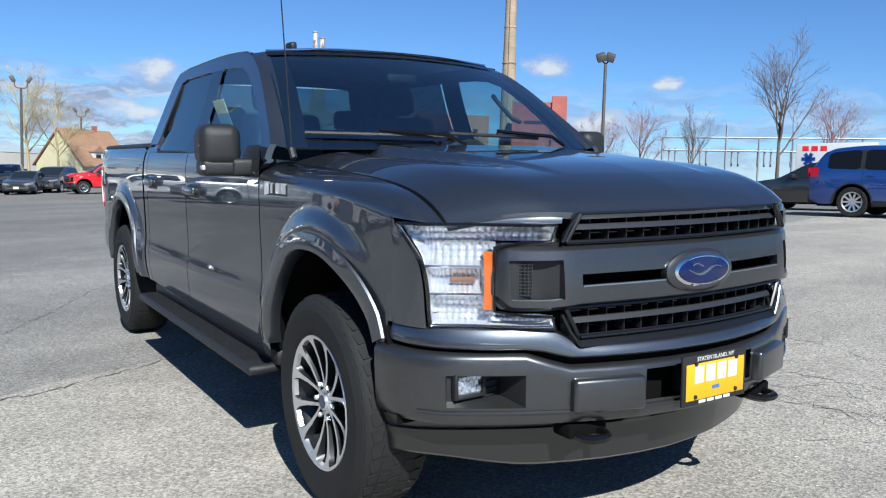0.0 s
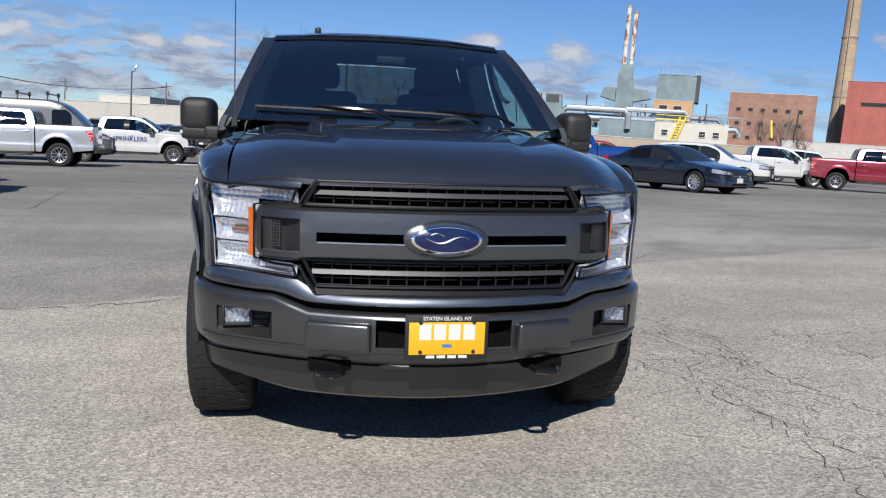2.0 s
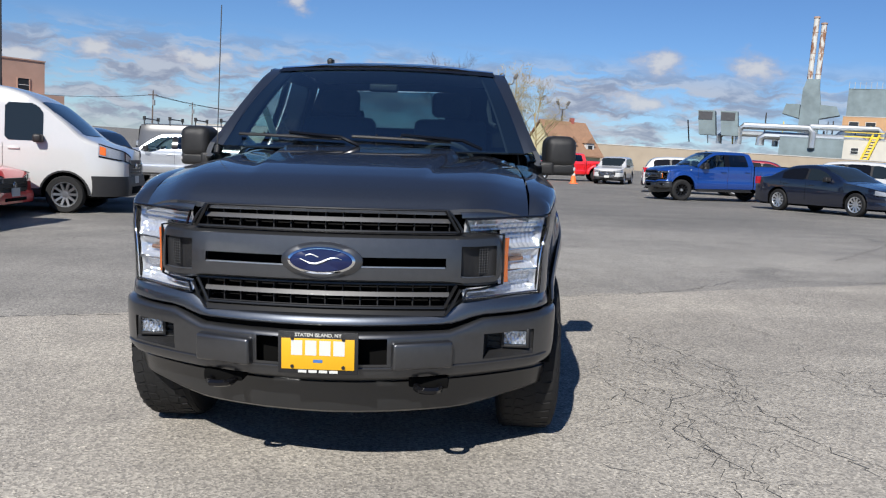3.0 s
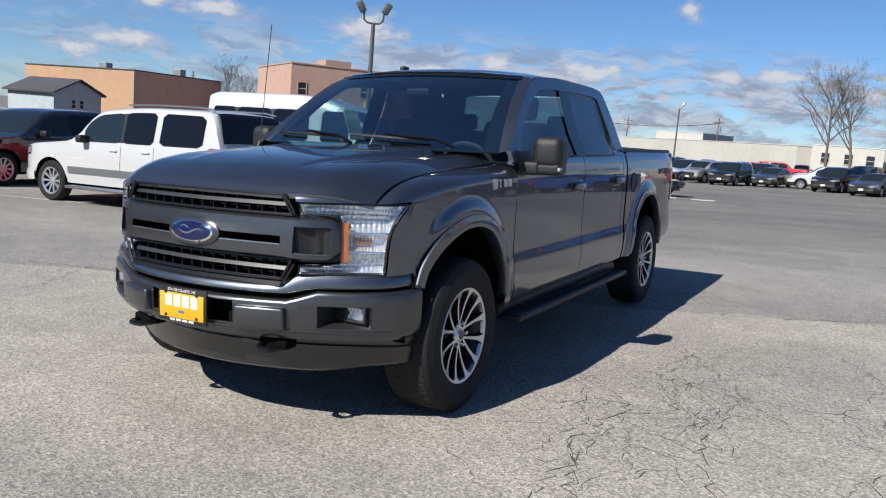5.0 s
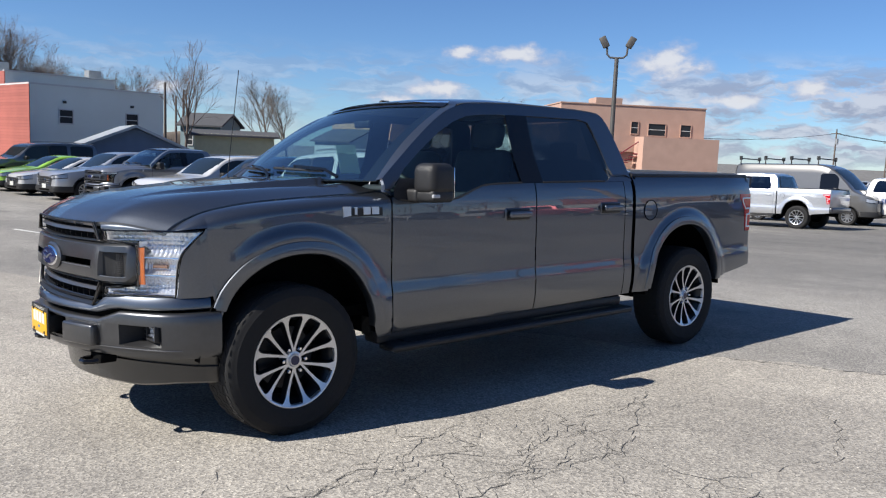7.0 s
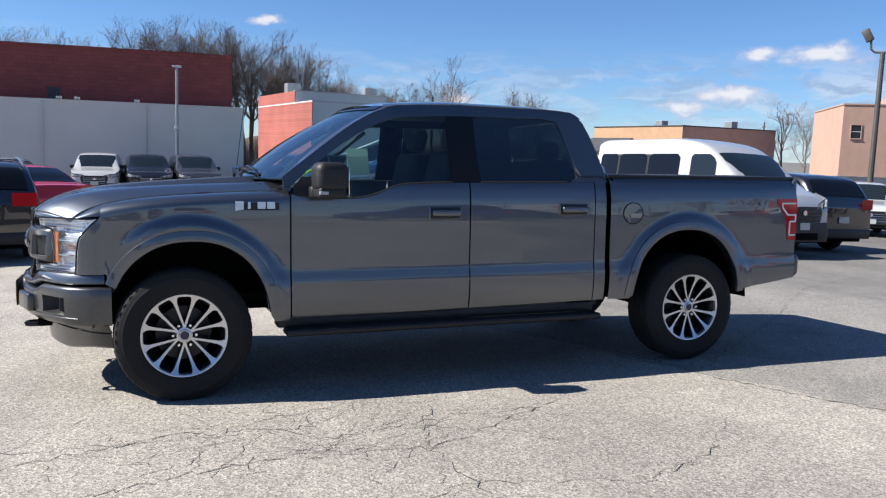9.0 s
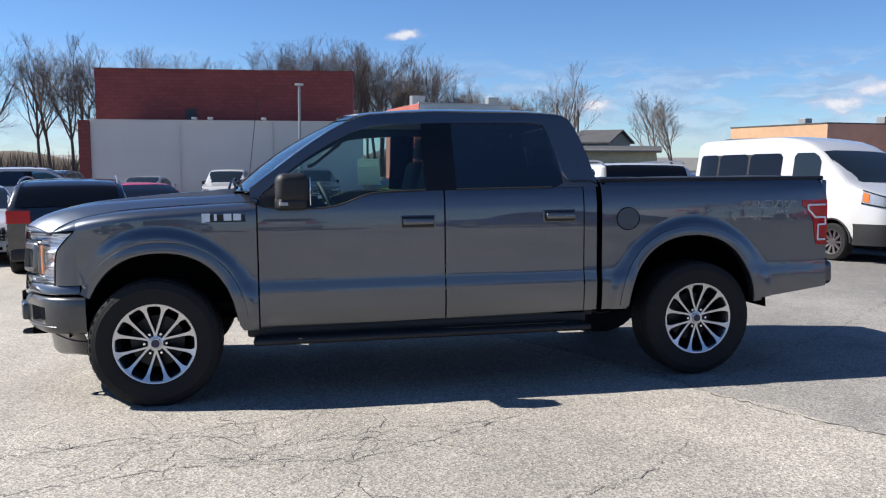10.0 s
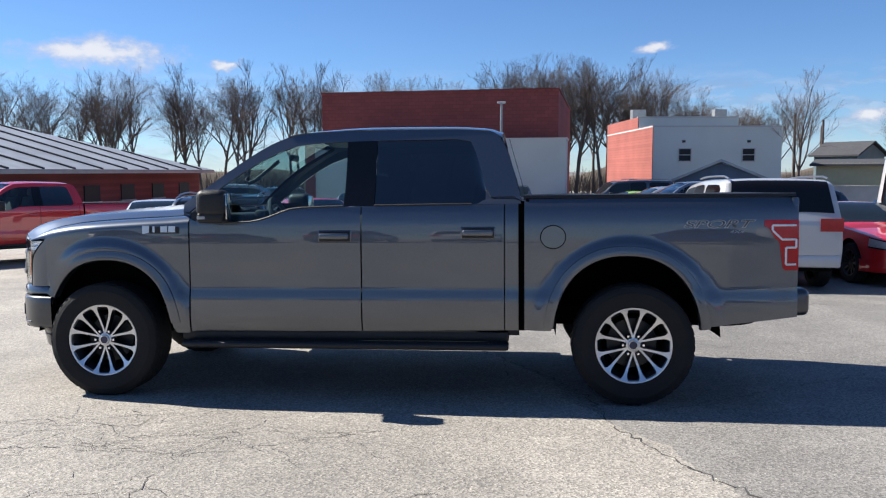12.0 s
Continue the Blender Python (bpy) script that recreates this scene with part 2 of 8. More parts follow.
def merged(*pieces):
    V, F = [], []
    for v, f in pieces:
        k = len(V)
        V += [tuple(p) for p in v]
        F += [tuple(i + k for i in q) for q in f]
    return V, F


def mirrored(g):
    return [(x, -y, z) for x, y, z in g[0]], [tuple(reversed(q)) for q in g[1]]


def sided(g, s):
    return g if s > 0 else mirrored(g)


def brick_form(x0, x1, y0, y1, z0, z1, r=0.0, seg=2):
    """A block with rounded edges."""
    (x0, x1), (y0, y1), (z0, z1) = sorted((x0, x1)), sorted((y0, y1)), sorted((z0, z1))
    bm = bmesh.new()
    bmesh.ops.create_cube(bm, size=1)
    for v in bm.verts:
        v.co = ((x0 + x1) / 2 + v.co.x * (x1 - x0), (y0 + y1) / 2 + v.co.y * (y1 - y0), (z0 + z1) / 2 + v.co.z * (z1 - z0))
    if r > 0:
        bmesh.ops.bevel(bm, geom=bm.edges[:], offset=r, segments=seg, affect="EDGES", profile=0.5)
    bm.verts.index_update()
    g = [tuple(v.co) for v in bm.verts], [tuple(v.index for v in f.verts) for f in bm.faces]
    bm.free()
    return g


def moved(g, m):
    return [tuple(m @ Vector(p)) for p in g[0]], g[1]


def tube(path, r, n=6, caps=True):
    """A round bar along a path; r is a radius or one radius a point."""
    V, F = [], []
    P = [Vector(p) for p in path]
    rs = r if isinstance(r, (list, tuple)) else [r] * len(P)
    for i, p in enumerate(P):
        d = (P[min(i + 1, len(P) - 1)] - P[max(i - 1, 0)]).normalized()
        a = d.orthogonal().normalized() if i == 0 else (a - d * a.dot(d)).normalized()
        b = d.cross(a)
        V += [tuple(p + rs[i] * (math.cos(2 * math.pi * k / n) * a + math.sin(2 * math.pi * k / n) * b)) for k in range(n)]
    for i in range(len(P) - 1):
        F += [(i * n + k, i * n + (k + 1) % n, (i + 1) * n + (k + 1) % n, (i + 1) * n + k) for k in range(n)]
    if caps:
        F += [tuple(reversed(range(n))), tuple(range((len(P) - 1) * n, len(P) * n))]
    return V, F


def lathe(profile, n=48):
    """A turned form about the y axis; profile rows are (radius, y)."""
    k = len(profile)
    V = [(r * math.cos(2 * math.pi * i / n), y, r * math.sin(2 * math.pi * i / n)) for i in range(n) for r, y in profile]
    F = [(i * k + j, i * k + j + 1, ((i + 1) % n) * k + j + 1, ((i + 1) % n) * k + j) for i in range(n) for j in range(k - 1)]
    return V, F


def slab(outline, f, thick):
    """A plate from an outline of (u, v); f(u, v, depth) places it."""
    n = len(outline)
    V = [f(u, v, 0) for u, v in outline] + [f(u, v, -thick) for u, v in outline]
    F = [tuple(range(n)), tuple(reversed(range(n, 2 * n)))] + [(i, i + n, (i + 1) % n + n, (i + 1) % n) for i in range(n)]
    return V, F


def thick(g, way, t):
    """A sheet given a back at a distance t along way, with its rim closed."""
    V, F = g
    n = len(V)
    V2 = [tuple(Vector(p) + Vector(way) * t) for p in V]
    edges = {}
    for q in F:
        for a, b in zip(q, q[1:] + q[:1]):
            edges[(a, b)] = edges.get((a, b), 0) + 1
    rim = [(a, b) for (a, b) in edges if (b, a) not in edges]
    return list(V) + V2, list(F) + [tuple(i + n for i in reversed(q)) for q in F] + [(b, a, a + n, b + n) for a, b in rim]


def part(name, g, mat, parent=None, label="", smooth=35.0):
    """One mesh object under a thing or a part. smooth: the angle past which an edge stays sharp."""
    me = bpy.data.meshes.new(name)
    me.from_pydata([tuple(p) for p in g[0]], [], [tuple(f) for f in g[1]])
    bm = bmesh.new()
    bm.from_mesh(me)
    bmesh.ops.remove_doubles(bm, verts=bm.verts, dist=0.0002)
    loose = [v for v in bm.verts if not v.link_faces]
    bmesh.ops.delete(bm, geom=loose, context="VERTS")
    bmesh.ops.recalc_face_normals(bm, faces=bm.faces)
    bm.to_mesh(me)
    bm.free()
    if smooth:
        me.shade_smooth()
        me.set_sharp_from_angle(angle=radians(smooth))
    me.materials.append(mat)
    ob = new(name, me)
    if parent is not None:
        ob.parent = parent
    if label:
        ob["label"] = label
    return ob


def thing(name, m, label, category, group="", kind=""):
    ob = new(name)
    ob.empty_display_size = 0.2
    ob.matrix_world = m
    return tagged(ob, label, category, group, kind)


def curve(pts):
    """A smooth function through (x, y) rows."""
    pts = sorted(pts)
    X, Y = [p[0] for p in pts], [p[1] for p in pts]
    n = len(X)
    d = [(Y[i + 1] - Y[i]) / (X[i + 1] - X[i]) for i in range(n - 1)]
    m = [d[0]] + [0.0 if d[i - 1] * d[i] <= 0 else 2 * d[i - 1] * d[i] / (d[i - 1] + d[i]) for i in range(1, n - 1)] + [d[-1]]

    def f(x):
        if x <= X[0]:
            return Y[0]
        if x >= X[-1]:
            return Y[-1]
        i = 0
        while x > X[i + 1]:
            i += 1
        h = X[i + 1] - X[i]
        t = (x - X[i]) / h
        return Y[i] * (2 * t ** 3 - 3 * t * t + 1) + m[i] * h * (t ** 3 - 2 * t * t + t) + Y[i + 1] * (3 * t * t - 2 * t ** 3) + m[i + 1] * h * (t ** 3 - t * t)
    return f


def step(a, b, x):
    t = max(0.0, min(1.0, (x - a) / (b - a)))
    return t * t * (3 - 2 * t)


def lettering(words, size, depth=0.002, bold=0.0):
    """Letters as a mesh in the x, y plane, centred."""
    c = bpy.data.curves.new("letters", "FONT")
    c.body, c.size, c.extrude, c.align_x, c.align_y, c.offset = words, size, depth, "CENTER", "CENTER", bold
    ob = bpy.data.objects.new("letters", c)
    scene.collection.objects.link(ob)
    bpy.context.view_layer.update()
    me = bpy.data.meshes.new_from_object(ob.evaluated_get(bpy.context.evaluated_depsgraph_get()))
    g = [tuple(v.co) for v in me.vertices], [tuple(p.vertices) for p in me.polygons]
    bpy.data.objects.remove(ob)
    bpy.data.curves.remove(c)
    bpy.data.meshes.remove(me)
    return g


# ---- ground ----
def ground_z(x, y):
    return 0.86 * math.tanh(y / 22) - 0.009 * x * math.exp(-(x / 12) ** 2) - 0.5 * (1 - math.exp(-(x / 30) ** 2))


def parked(x, y, turn=0.0):
    """The pose of a thing that stands on the lot."""
    e = 0.5
    gx = (ground_z(x + e, y) - ground_z(x - e, y)) / (2 * e)
    gy = (ground_z(x, y + e) - ground_z(x, y - e)) / (2 * e)
    up = Vector((-gx, -gy, 1)).normalized()
    tilt = Vector((0, 0, 1)).rotation_difference(up).to_matrix().to_4x4()
    return Matrix.Translation((x, y, ground_z(x, y))) @ tilt @ pose(0, 0, 0, 0, 0, turn)


def upright(x, y, turn=0.0, sink=0.0):
    """The pose of a thing that stands plumb."""
    return pose(x, y, ground_z(x, y) - sink, 0, 0, turn)


def asphalt():
    m = bpy.data.materials.new("weathered_asphalt")
    m.use_nodes = True
    n, l = m.node_tree.nodes, m.node_tree.links
    b = n["Principled BSDF"]
    tc = n.new("ShaderNodeTexCoord")

    def noise_node(scale, detail=5.0, rough=0.6):
        t = n.new("ShaderNodeTexNoise")
        t.inputs["Scale"].default_value, t.inputs["Detail"].default_value, t.inputs["Roughness"].default_value = scale, detail, rough
        l.new(tc.outputs["Object"], t.inputs["Vector"])
        return t.outputs["Fac"]

    def ramp(src, a, b_, ca, cb):
        r = n.new("ShaderNodeValToRGB")
        r.color_ramp.elements[0].position, r.color_ramp.elements[1].position = a, b_
        r.color_ramp.elements[0].color, r.color_ramp.elements[1].color = ca, cb
        l.new(src, r.inputs["Fac"])
        return r.outputs["Color"]

    def mix(kind, a, b_, fac=1.0):
        x = n.new("ShaderNodeMix")
        x.data_type, x.blend_type = "RGBA", kind
        if isinstance(fac, float):
            x.inputs["Factor"].default_value = fac
        else:
            l.new(fac, x.inputs["Factor"])
        for s, k in ((a, "A"), (b_, "B")):
            if isinstance(s, tuple):
                x.inputs[k].default_value = s
            else:
                l.new(s, x.inputs[k])
        return x.outputs["Result"]

    # newer, darker paving behind a joint; older, paler paving before it
    sep = n.new("ShaderNodeSeparateXYZ")
    wob = n.new("ShaderNodeMath")
    wob.operation, wob.inputs[1].default_value = "MULTIPLY_ADD", 0.5
    l.new(tc.outputs["Object"], sep.inputs["Vector"])
    l.new(noise_node(0.8), wob.inputs[0])
    l.new(sep.outputs["X"], wob.inputs[2])
    joint = n.new("ShaderNodeMath")
    joint.operation, joint.inputs[1].default_value = "LESS_THAN", -2.75
    slant = n.new("ShaderNodeMath")
    slant.operation, slant.inputs[1].default_value = "MULTIPLY_ADD", 0.38
    l.new(sep.outputs["Y"], slant.inputs[0])
    l.new(wob.outputs["Value"], slant.inputs[2])
    l.new(slant.outputs["Value"], joint.inputs[0])
    base = mix("MIX", (0.318, 0.297, 0.264, 1), (0.236, 0.226, 0.210, 1), joint.outputs["Value"])
    patch = ramp(noise_node(0.16, 4), 0.35, 0.70, (0.80, 0.80, 0.81, 1), (1.12, 1.11, 1.10, 1))
    mottle = ramp(noise_node(2.2, 6), 0.3, 0.7, (0.88, 0.88, 0.88, 1), (1.10, 1.10, 1.09, 1))
    grit = n.new("ShaderNodeTexVoronoi")
    grit.inputs["Scale"].default_value = 95.0
    l.new(tc.outputs["Object"], grit.inputs["Vector"])
    stones = ramp(grit.outputs["Color"], 0.12, 0.92, (0.58, 0.58, 0.59, 1), (1.42, 1.41, 1.38, 1))
    chips = n.new("ShaderNodeTexVoronoi")
    chips.inputs["Scale"].default_value = 130.0
    l.new(tc.outputs["Object"], chips.inputs["Vector"])
    bright = ramp(chips.outputs["Color"], 0.86, 0.95, (1, 1, 1, 1), (1.75, 1.72, 1.64, 1))
    pits = ramp(chips.outputs["Color"], 0.05, 0.14, (0.50, 0.50, 0.51, 1), (1, 1, 1, 1))
    fine = ramp(noise_node(60, 3), 0.3, 0.7, (0.82, 0.82, 0.82, 1), (1.18, 1.18, 1.18, 1))
    c = mix("MULTIPLY", base, patch)
    c = mix("MULTIPLY", c, mottle)
    c = mix("MULTIPLY", c, stones)
    c = mix("MULTIPLY", c, fine)
    c = mix("MULTIPLY", c, bright)
    c = mix("MULTIPLY", c, pits)
    # the far bays wear darker, with long oily drifts
    far = n.new("ShaderNodeMath")
    far.operation, far.inputs[1].default_value = "MULTIPLY_ADD", 5.0
    l.new(noise_node(0.14, 5), far.inputs[0])
    l.new(sep.outputs["X"], far.inputs[2])
    fade = n.new("ShaderNodeMapRange")
    fade.interpolation_type = "SMOOTHSTEP"
    for k, q in zip(("From Min", "From Max", "To Min", "To Max"), (-4.5, -13.0, 1.0, 0.72)):
        fade.inputs[k].default_value = q
    l.new(far.outputs["Value"], fade.inputs["Value"])
    c = mix("MULTIPLY", c, fade.outputs["Result"])
    long_ = n.new("ShaderNodeMapping")
    long_.inputs["Scale"].default_value = (0.42, 0.075, 1.0)
    long_.inputs["Rotation"].default_value = (0, 0, radians(-14))
    l.new(tc.outputs["Object"], long_.inputs["Vector"])
    drift = n.new("ShaderNodeTexNoise")
    drift.inputs["Scale"].default_value, drift.inputs["Detail"].default_value, drift.inputs["Roughness"].default_value = 1.0, 6.0, 0.62
    l.new(long_.outputs["Vector"], drift.inputs["Vector"])
    c = mix("MULTIPLY", c, ramp(drift.outputs["Fac"], 0.40, 0.62, (1.08, 1.08, 1.08, 1), (0.84, 0.84, 0.85, 1)))
    oil = ramp(noise_node(0.42, 3, 0.5), 0.66, 0.74, (0, 0, 0, 1), (1, 1, 1, 1))
    c = mix("MIX", c, (0.05, 0.05, 0.05, 1), mix("MULTIPLY", oil, (0.55, 0.55, 0.55, 1)))
    l.new(c, b.inputs["Base Color"])
    b.inputs["Roughness"].default_value = 0.82
    b.inputs["Specular IOR Level"].default_value = 0.35
    bp = n.new("ShaderNodeBump")
    bp.inputs["Strength"].default_value, bp.inputs["Distance"].default_value = 0.35, 0.005
    l.new(grit.outputs["Distance"], bp.inputs["Height"])
    l.new(bp.outputs["Normal"], b.inputs["Normal"])
    return m


def spread(a, b, n, k):
    """n+1 stops from a to b, packed close round zero."""
    return [math.copysign(abs(s) ** k, s) * (b if s > 0 else -a) for s in [-1 + 2 * i / n for i in range(n + 1)]]


GX, GY = spread(-3000, 3000, 120, 5), spread(-3000, 3000, 120, 5)
ground = part("ground", grid(120, 120, lambda u, v: (GX[round(u * 120)], GY[round(v * 120)], ground_z(GX[round(u * 120)], GY[round(v * 120)]))), asphalt(), smooth=60)
tagged(ground, "weathered grey asphalt of a wide parking lot, cracked and patched", "ground", kind="structure")


# ---- the crew-cab pickup ----
BODY_Z = curve([(0.40, 0.925), (0.48, 0.952), (0.60, 0.972), (0.69, 0.975), (0.702, 0.974), (0.756, 0.966), (0.768, 0.9645), (0.85, 0.964), (0.98, 0.9665), (1.10, 0.9685), (1.20, 0.9665), (1.28, 0.957), (1.33, 0.943), (1.38, 0.915)])
F_AXLE, R_AXLE, TYRE_R = 0.0, -3.683, 0.402


def half_width(x, z):
    """The body's half width at a place along it and a height."""
    y = BODY_Z(z) if z < 1.38 else 0.915 - (z - 1.38) * 0.36
    y -= 0.060 * max(0.0, (x - 0.02) / 0.45) ** 2 if x > 0.02 else 0
    y -= 0.035 * max(0.0, (-4.25 - x) / 0.48) ** 2 if x < -4.25 else 0
    for c, zc in ((F_AXLE - 0.03, 0.42), (R_AXLE + 0.04, 0.42)):
        r = math.hypot(x - c, (z - zc) * 0.93)
        if z > 0.40:
            y += 0.024 * (1 - step(0.585, 0.66, r)) * (1 - step(0.16, 0.40, x))
    return y


def arch(x, c, a, top, low, k=2.25):
    t = abs(x - c) / a
    return low if t >= 1 else max(low, 0.42 + (top - 0.42) * (1 - t ** k) ** (1 / k))


FRONT_ARCH = lambda x: arch(x, -0.045, 0.475, 0.972, 0.455)
REAR_ARCH = lambda x: arch(x, -3.635, 0.49, 1.0, 0.49)
HOOD_RISE = curve([(0.0, 1.142), (0.05, 1.178), (0.12, 1.212), (0.25, 1.252), (0.45, 1.288), (0.80, 1.322), (1.2, 1.352), (1.5, 1.375)])
BELT = curve([(-0.60, 1.28), (-0.70, 1.235), (-0.85, 1.222), (-1.02, 1.222), (-1.16, 1.24), (-1.28, 1.285), (-1.40, 1.318), (-1.74, 1.33), (-3.0, 1.342)])
WIN_TOP = curve([(-0.66, 1.30), (-0.74, 1.385), (-0.90, 1.505), (-1.10, 1.638), (-1.25, 1.715), (-1.38, 1.758), (-1.60, 1.778), (-1.95, 1.788), (-2.45, 1.79)])
RAIL = curve([(-0.58, 1.345), (-0.70, 1.435), (-0.90, 1.585), (-1.10, 1.722), (-1.25, 1.80), (-1.40, 1.842), (-1.9, 1.862), (-2.45, 1.86), (-2.72, 1.845), (-2.80, 1.80), (-2.86, 1.68), (-2.92, 1.48), (-2.945, 1.36)])
ROOF_Z = curve([(-1.20, 1.868), (-1.40, 1.898), (-1.9, 1.922), (-2.43, 1.918), (-2.72, 1.900), (-2.80, 1.872)])


HOOD_LIP = curve([(0.0, 0.884), (0.30, 0.862), (0.45, 0.842), (0.54, 0.822), (0.65, 0.754), (0.75, 0.668), (0.81, 0.616)])


def hood_front(y):
    return HOOD_LIP(min(0.81, abs(y)))


def hood_z(x, y):
    d, w = max(0.0, hood_front(y) - x), abs(y)
    z = HOOD_RISE(d) - 0.028 * max(0.0, 0.24 - d) * (1 - step(0.44, 0.56, w))
    # raised middle with sharp flanks that grow towards the glass
    ridge = 0.305 + 0.15 * min(1, d / 1.25)
    rise = 0.040 * min(1, max(0.0, d - 0.20) / 0.9)
    z -= rise * min(1, max(0.0, (w - ridge) / 0.045))
    z += 0.35 * rise * min(1, max(0.0, (w - ridge - 0.045) / 0.16))
    return z - 0.055 * step(0.60, 0.92, w) - 0.012 * y * y


def columns(x0, x1, n, ease=False):
    def f(u):
        if ease:
            u = 0.5 - 0.5 * math.cos(math.pi * u)
        return x0 + (x1 - x0) * u
    return f


def side_panel(s, x0, x1, low, high, nx=30, nz=22, ease=False):
    cx = columns(x0, x1, nx, ease)

    def f(u, v):
        x = cx(u)
        a, b = low(x), high(x)
        z = a + (b - a) * v
        return (x, half_width(x, z), z)
    return sided(grid(nx, nz, f), s)


def sweep(path, prof, keep=None, s=0):
    """Carries a profile of (outward, z) rows round the nose; path rows are (x, y); prof(i) gives the rows at stop i."""
    n = len(path)
    V, F = [], []
    k = len(prof(0))
    for i, (x, y) in enumerate(path):
        a, b = path[max(0, i - 1)], path[min(n - 1, i + 1)]
        tx, ty = b[0] - a[0], b[1] - a[1]
        h = math.hypot(tx, ty)
        nx, ny = ty / h, -tx / h
        V += [(x + nx * o, y + ny * o, z) for o, z in prof(i)]
    for i in range(n - 1):
        for j in range(k - 1):
            if keep is None or keep(i, j):
                F.append((i * k + j, (i + 1) * k + j, (i + 1) * k + j + 1, i * k + j + 1))
    return V, F


def nose_path(front, y_end, corner=True):
    """A plan line round the nose from the right side to the left."""
    half = [(front - 0.42 * y * y, y) for y in (0.0, 0.13, 0.255, 0.27, 0.38, 0.50, 0.56, 0.63, 0.70, 0.76, 0.80)]
    if corner:
        d = front - 0.96
        half += [(0.662 + d, 0.84), (0.628 + d, 0.872), (0.585 + d, 0.902), (0.54 + d, 0.925), (0.50 + d, 0.938), (0.452, 0.946), (0.402, 0.950)]
    half = [p for p in half if p[1] <= y_end]
    return [(x, -y) for x, y in reversed(half[1:])] + half


NOSE = [(0.900, 0.0), (0.893, 0.16), (0.877, 0.30), (0.858, 0.42), (0.845, 0.50), (0.829, 0.55), (0.796, 0.61), (0.748, 0.67), (0.717, 0.705), (0.672, 0.755), (0.637, 0.80), (0.608, 0.842), (0.592, 0.862), (0.573, 0.877), (0.545, 0.889), (0.512, 0.899), (0.479, 0.9065), (0.440, 0.9095)]


def fine_nose():
    """The nose's plan line, rounded, with its length so far."""
    pts = [Vector(p) for p in NOSE]
    for _ in range(3):
        out = [pts[0]]
        for a, b in zip(pts, pts[1:]):
            out += [a * 0.75 + b * 0.25, a * 0.25 + b * 0.75]
        pts = out + [pts[-1]]
    run = [0.0]
    for a, b in zip(pts, pts[1:]):
        run.append(run[-1] + (b - a).length)
    return [p.x for p in pts], [p.y for p in pts], run


NX_, NY_, NS_ = fine_nose()


def nose_x(y):
    return float(np.interp(abs(y), NY_, NX_))


def nose_s_at_y(y):
    return float(np.interp(y, NY_, NS_))


def nose_s_at_x(x):
    return float(np.interp(-x, [-q for q in NX_], NS_))


def nose_at(q):
    """Place and outward normal on the nose's plan line."""
    a, b = max(0, q - 0.006), min(NS_[-1], q + 0.006)
    dx, dy = float(np.interp(b, NS_, NX_) - np.interp(a, NS_, NX_)), float(np.interp(b, NS_, NY_) - np.interp(a, NS_, NY_))
    h = math.hypot(dx, dy)
    return float(np.interp(q, NS_, NX_)), float(np.interp(q, NS_, NY_)), dy / h, -dx / h


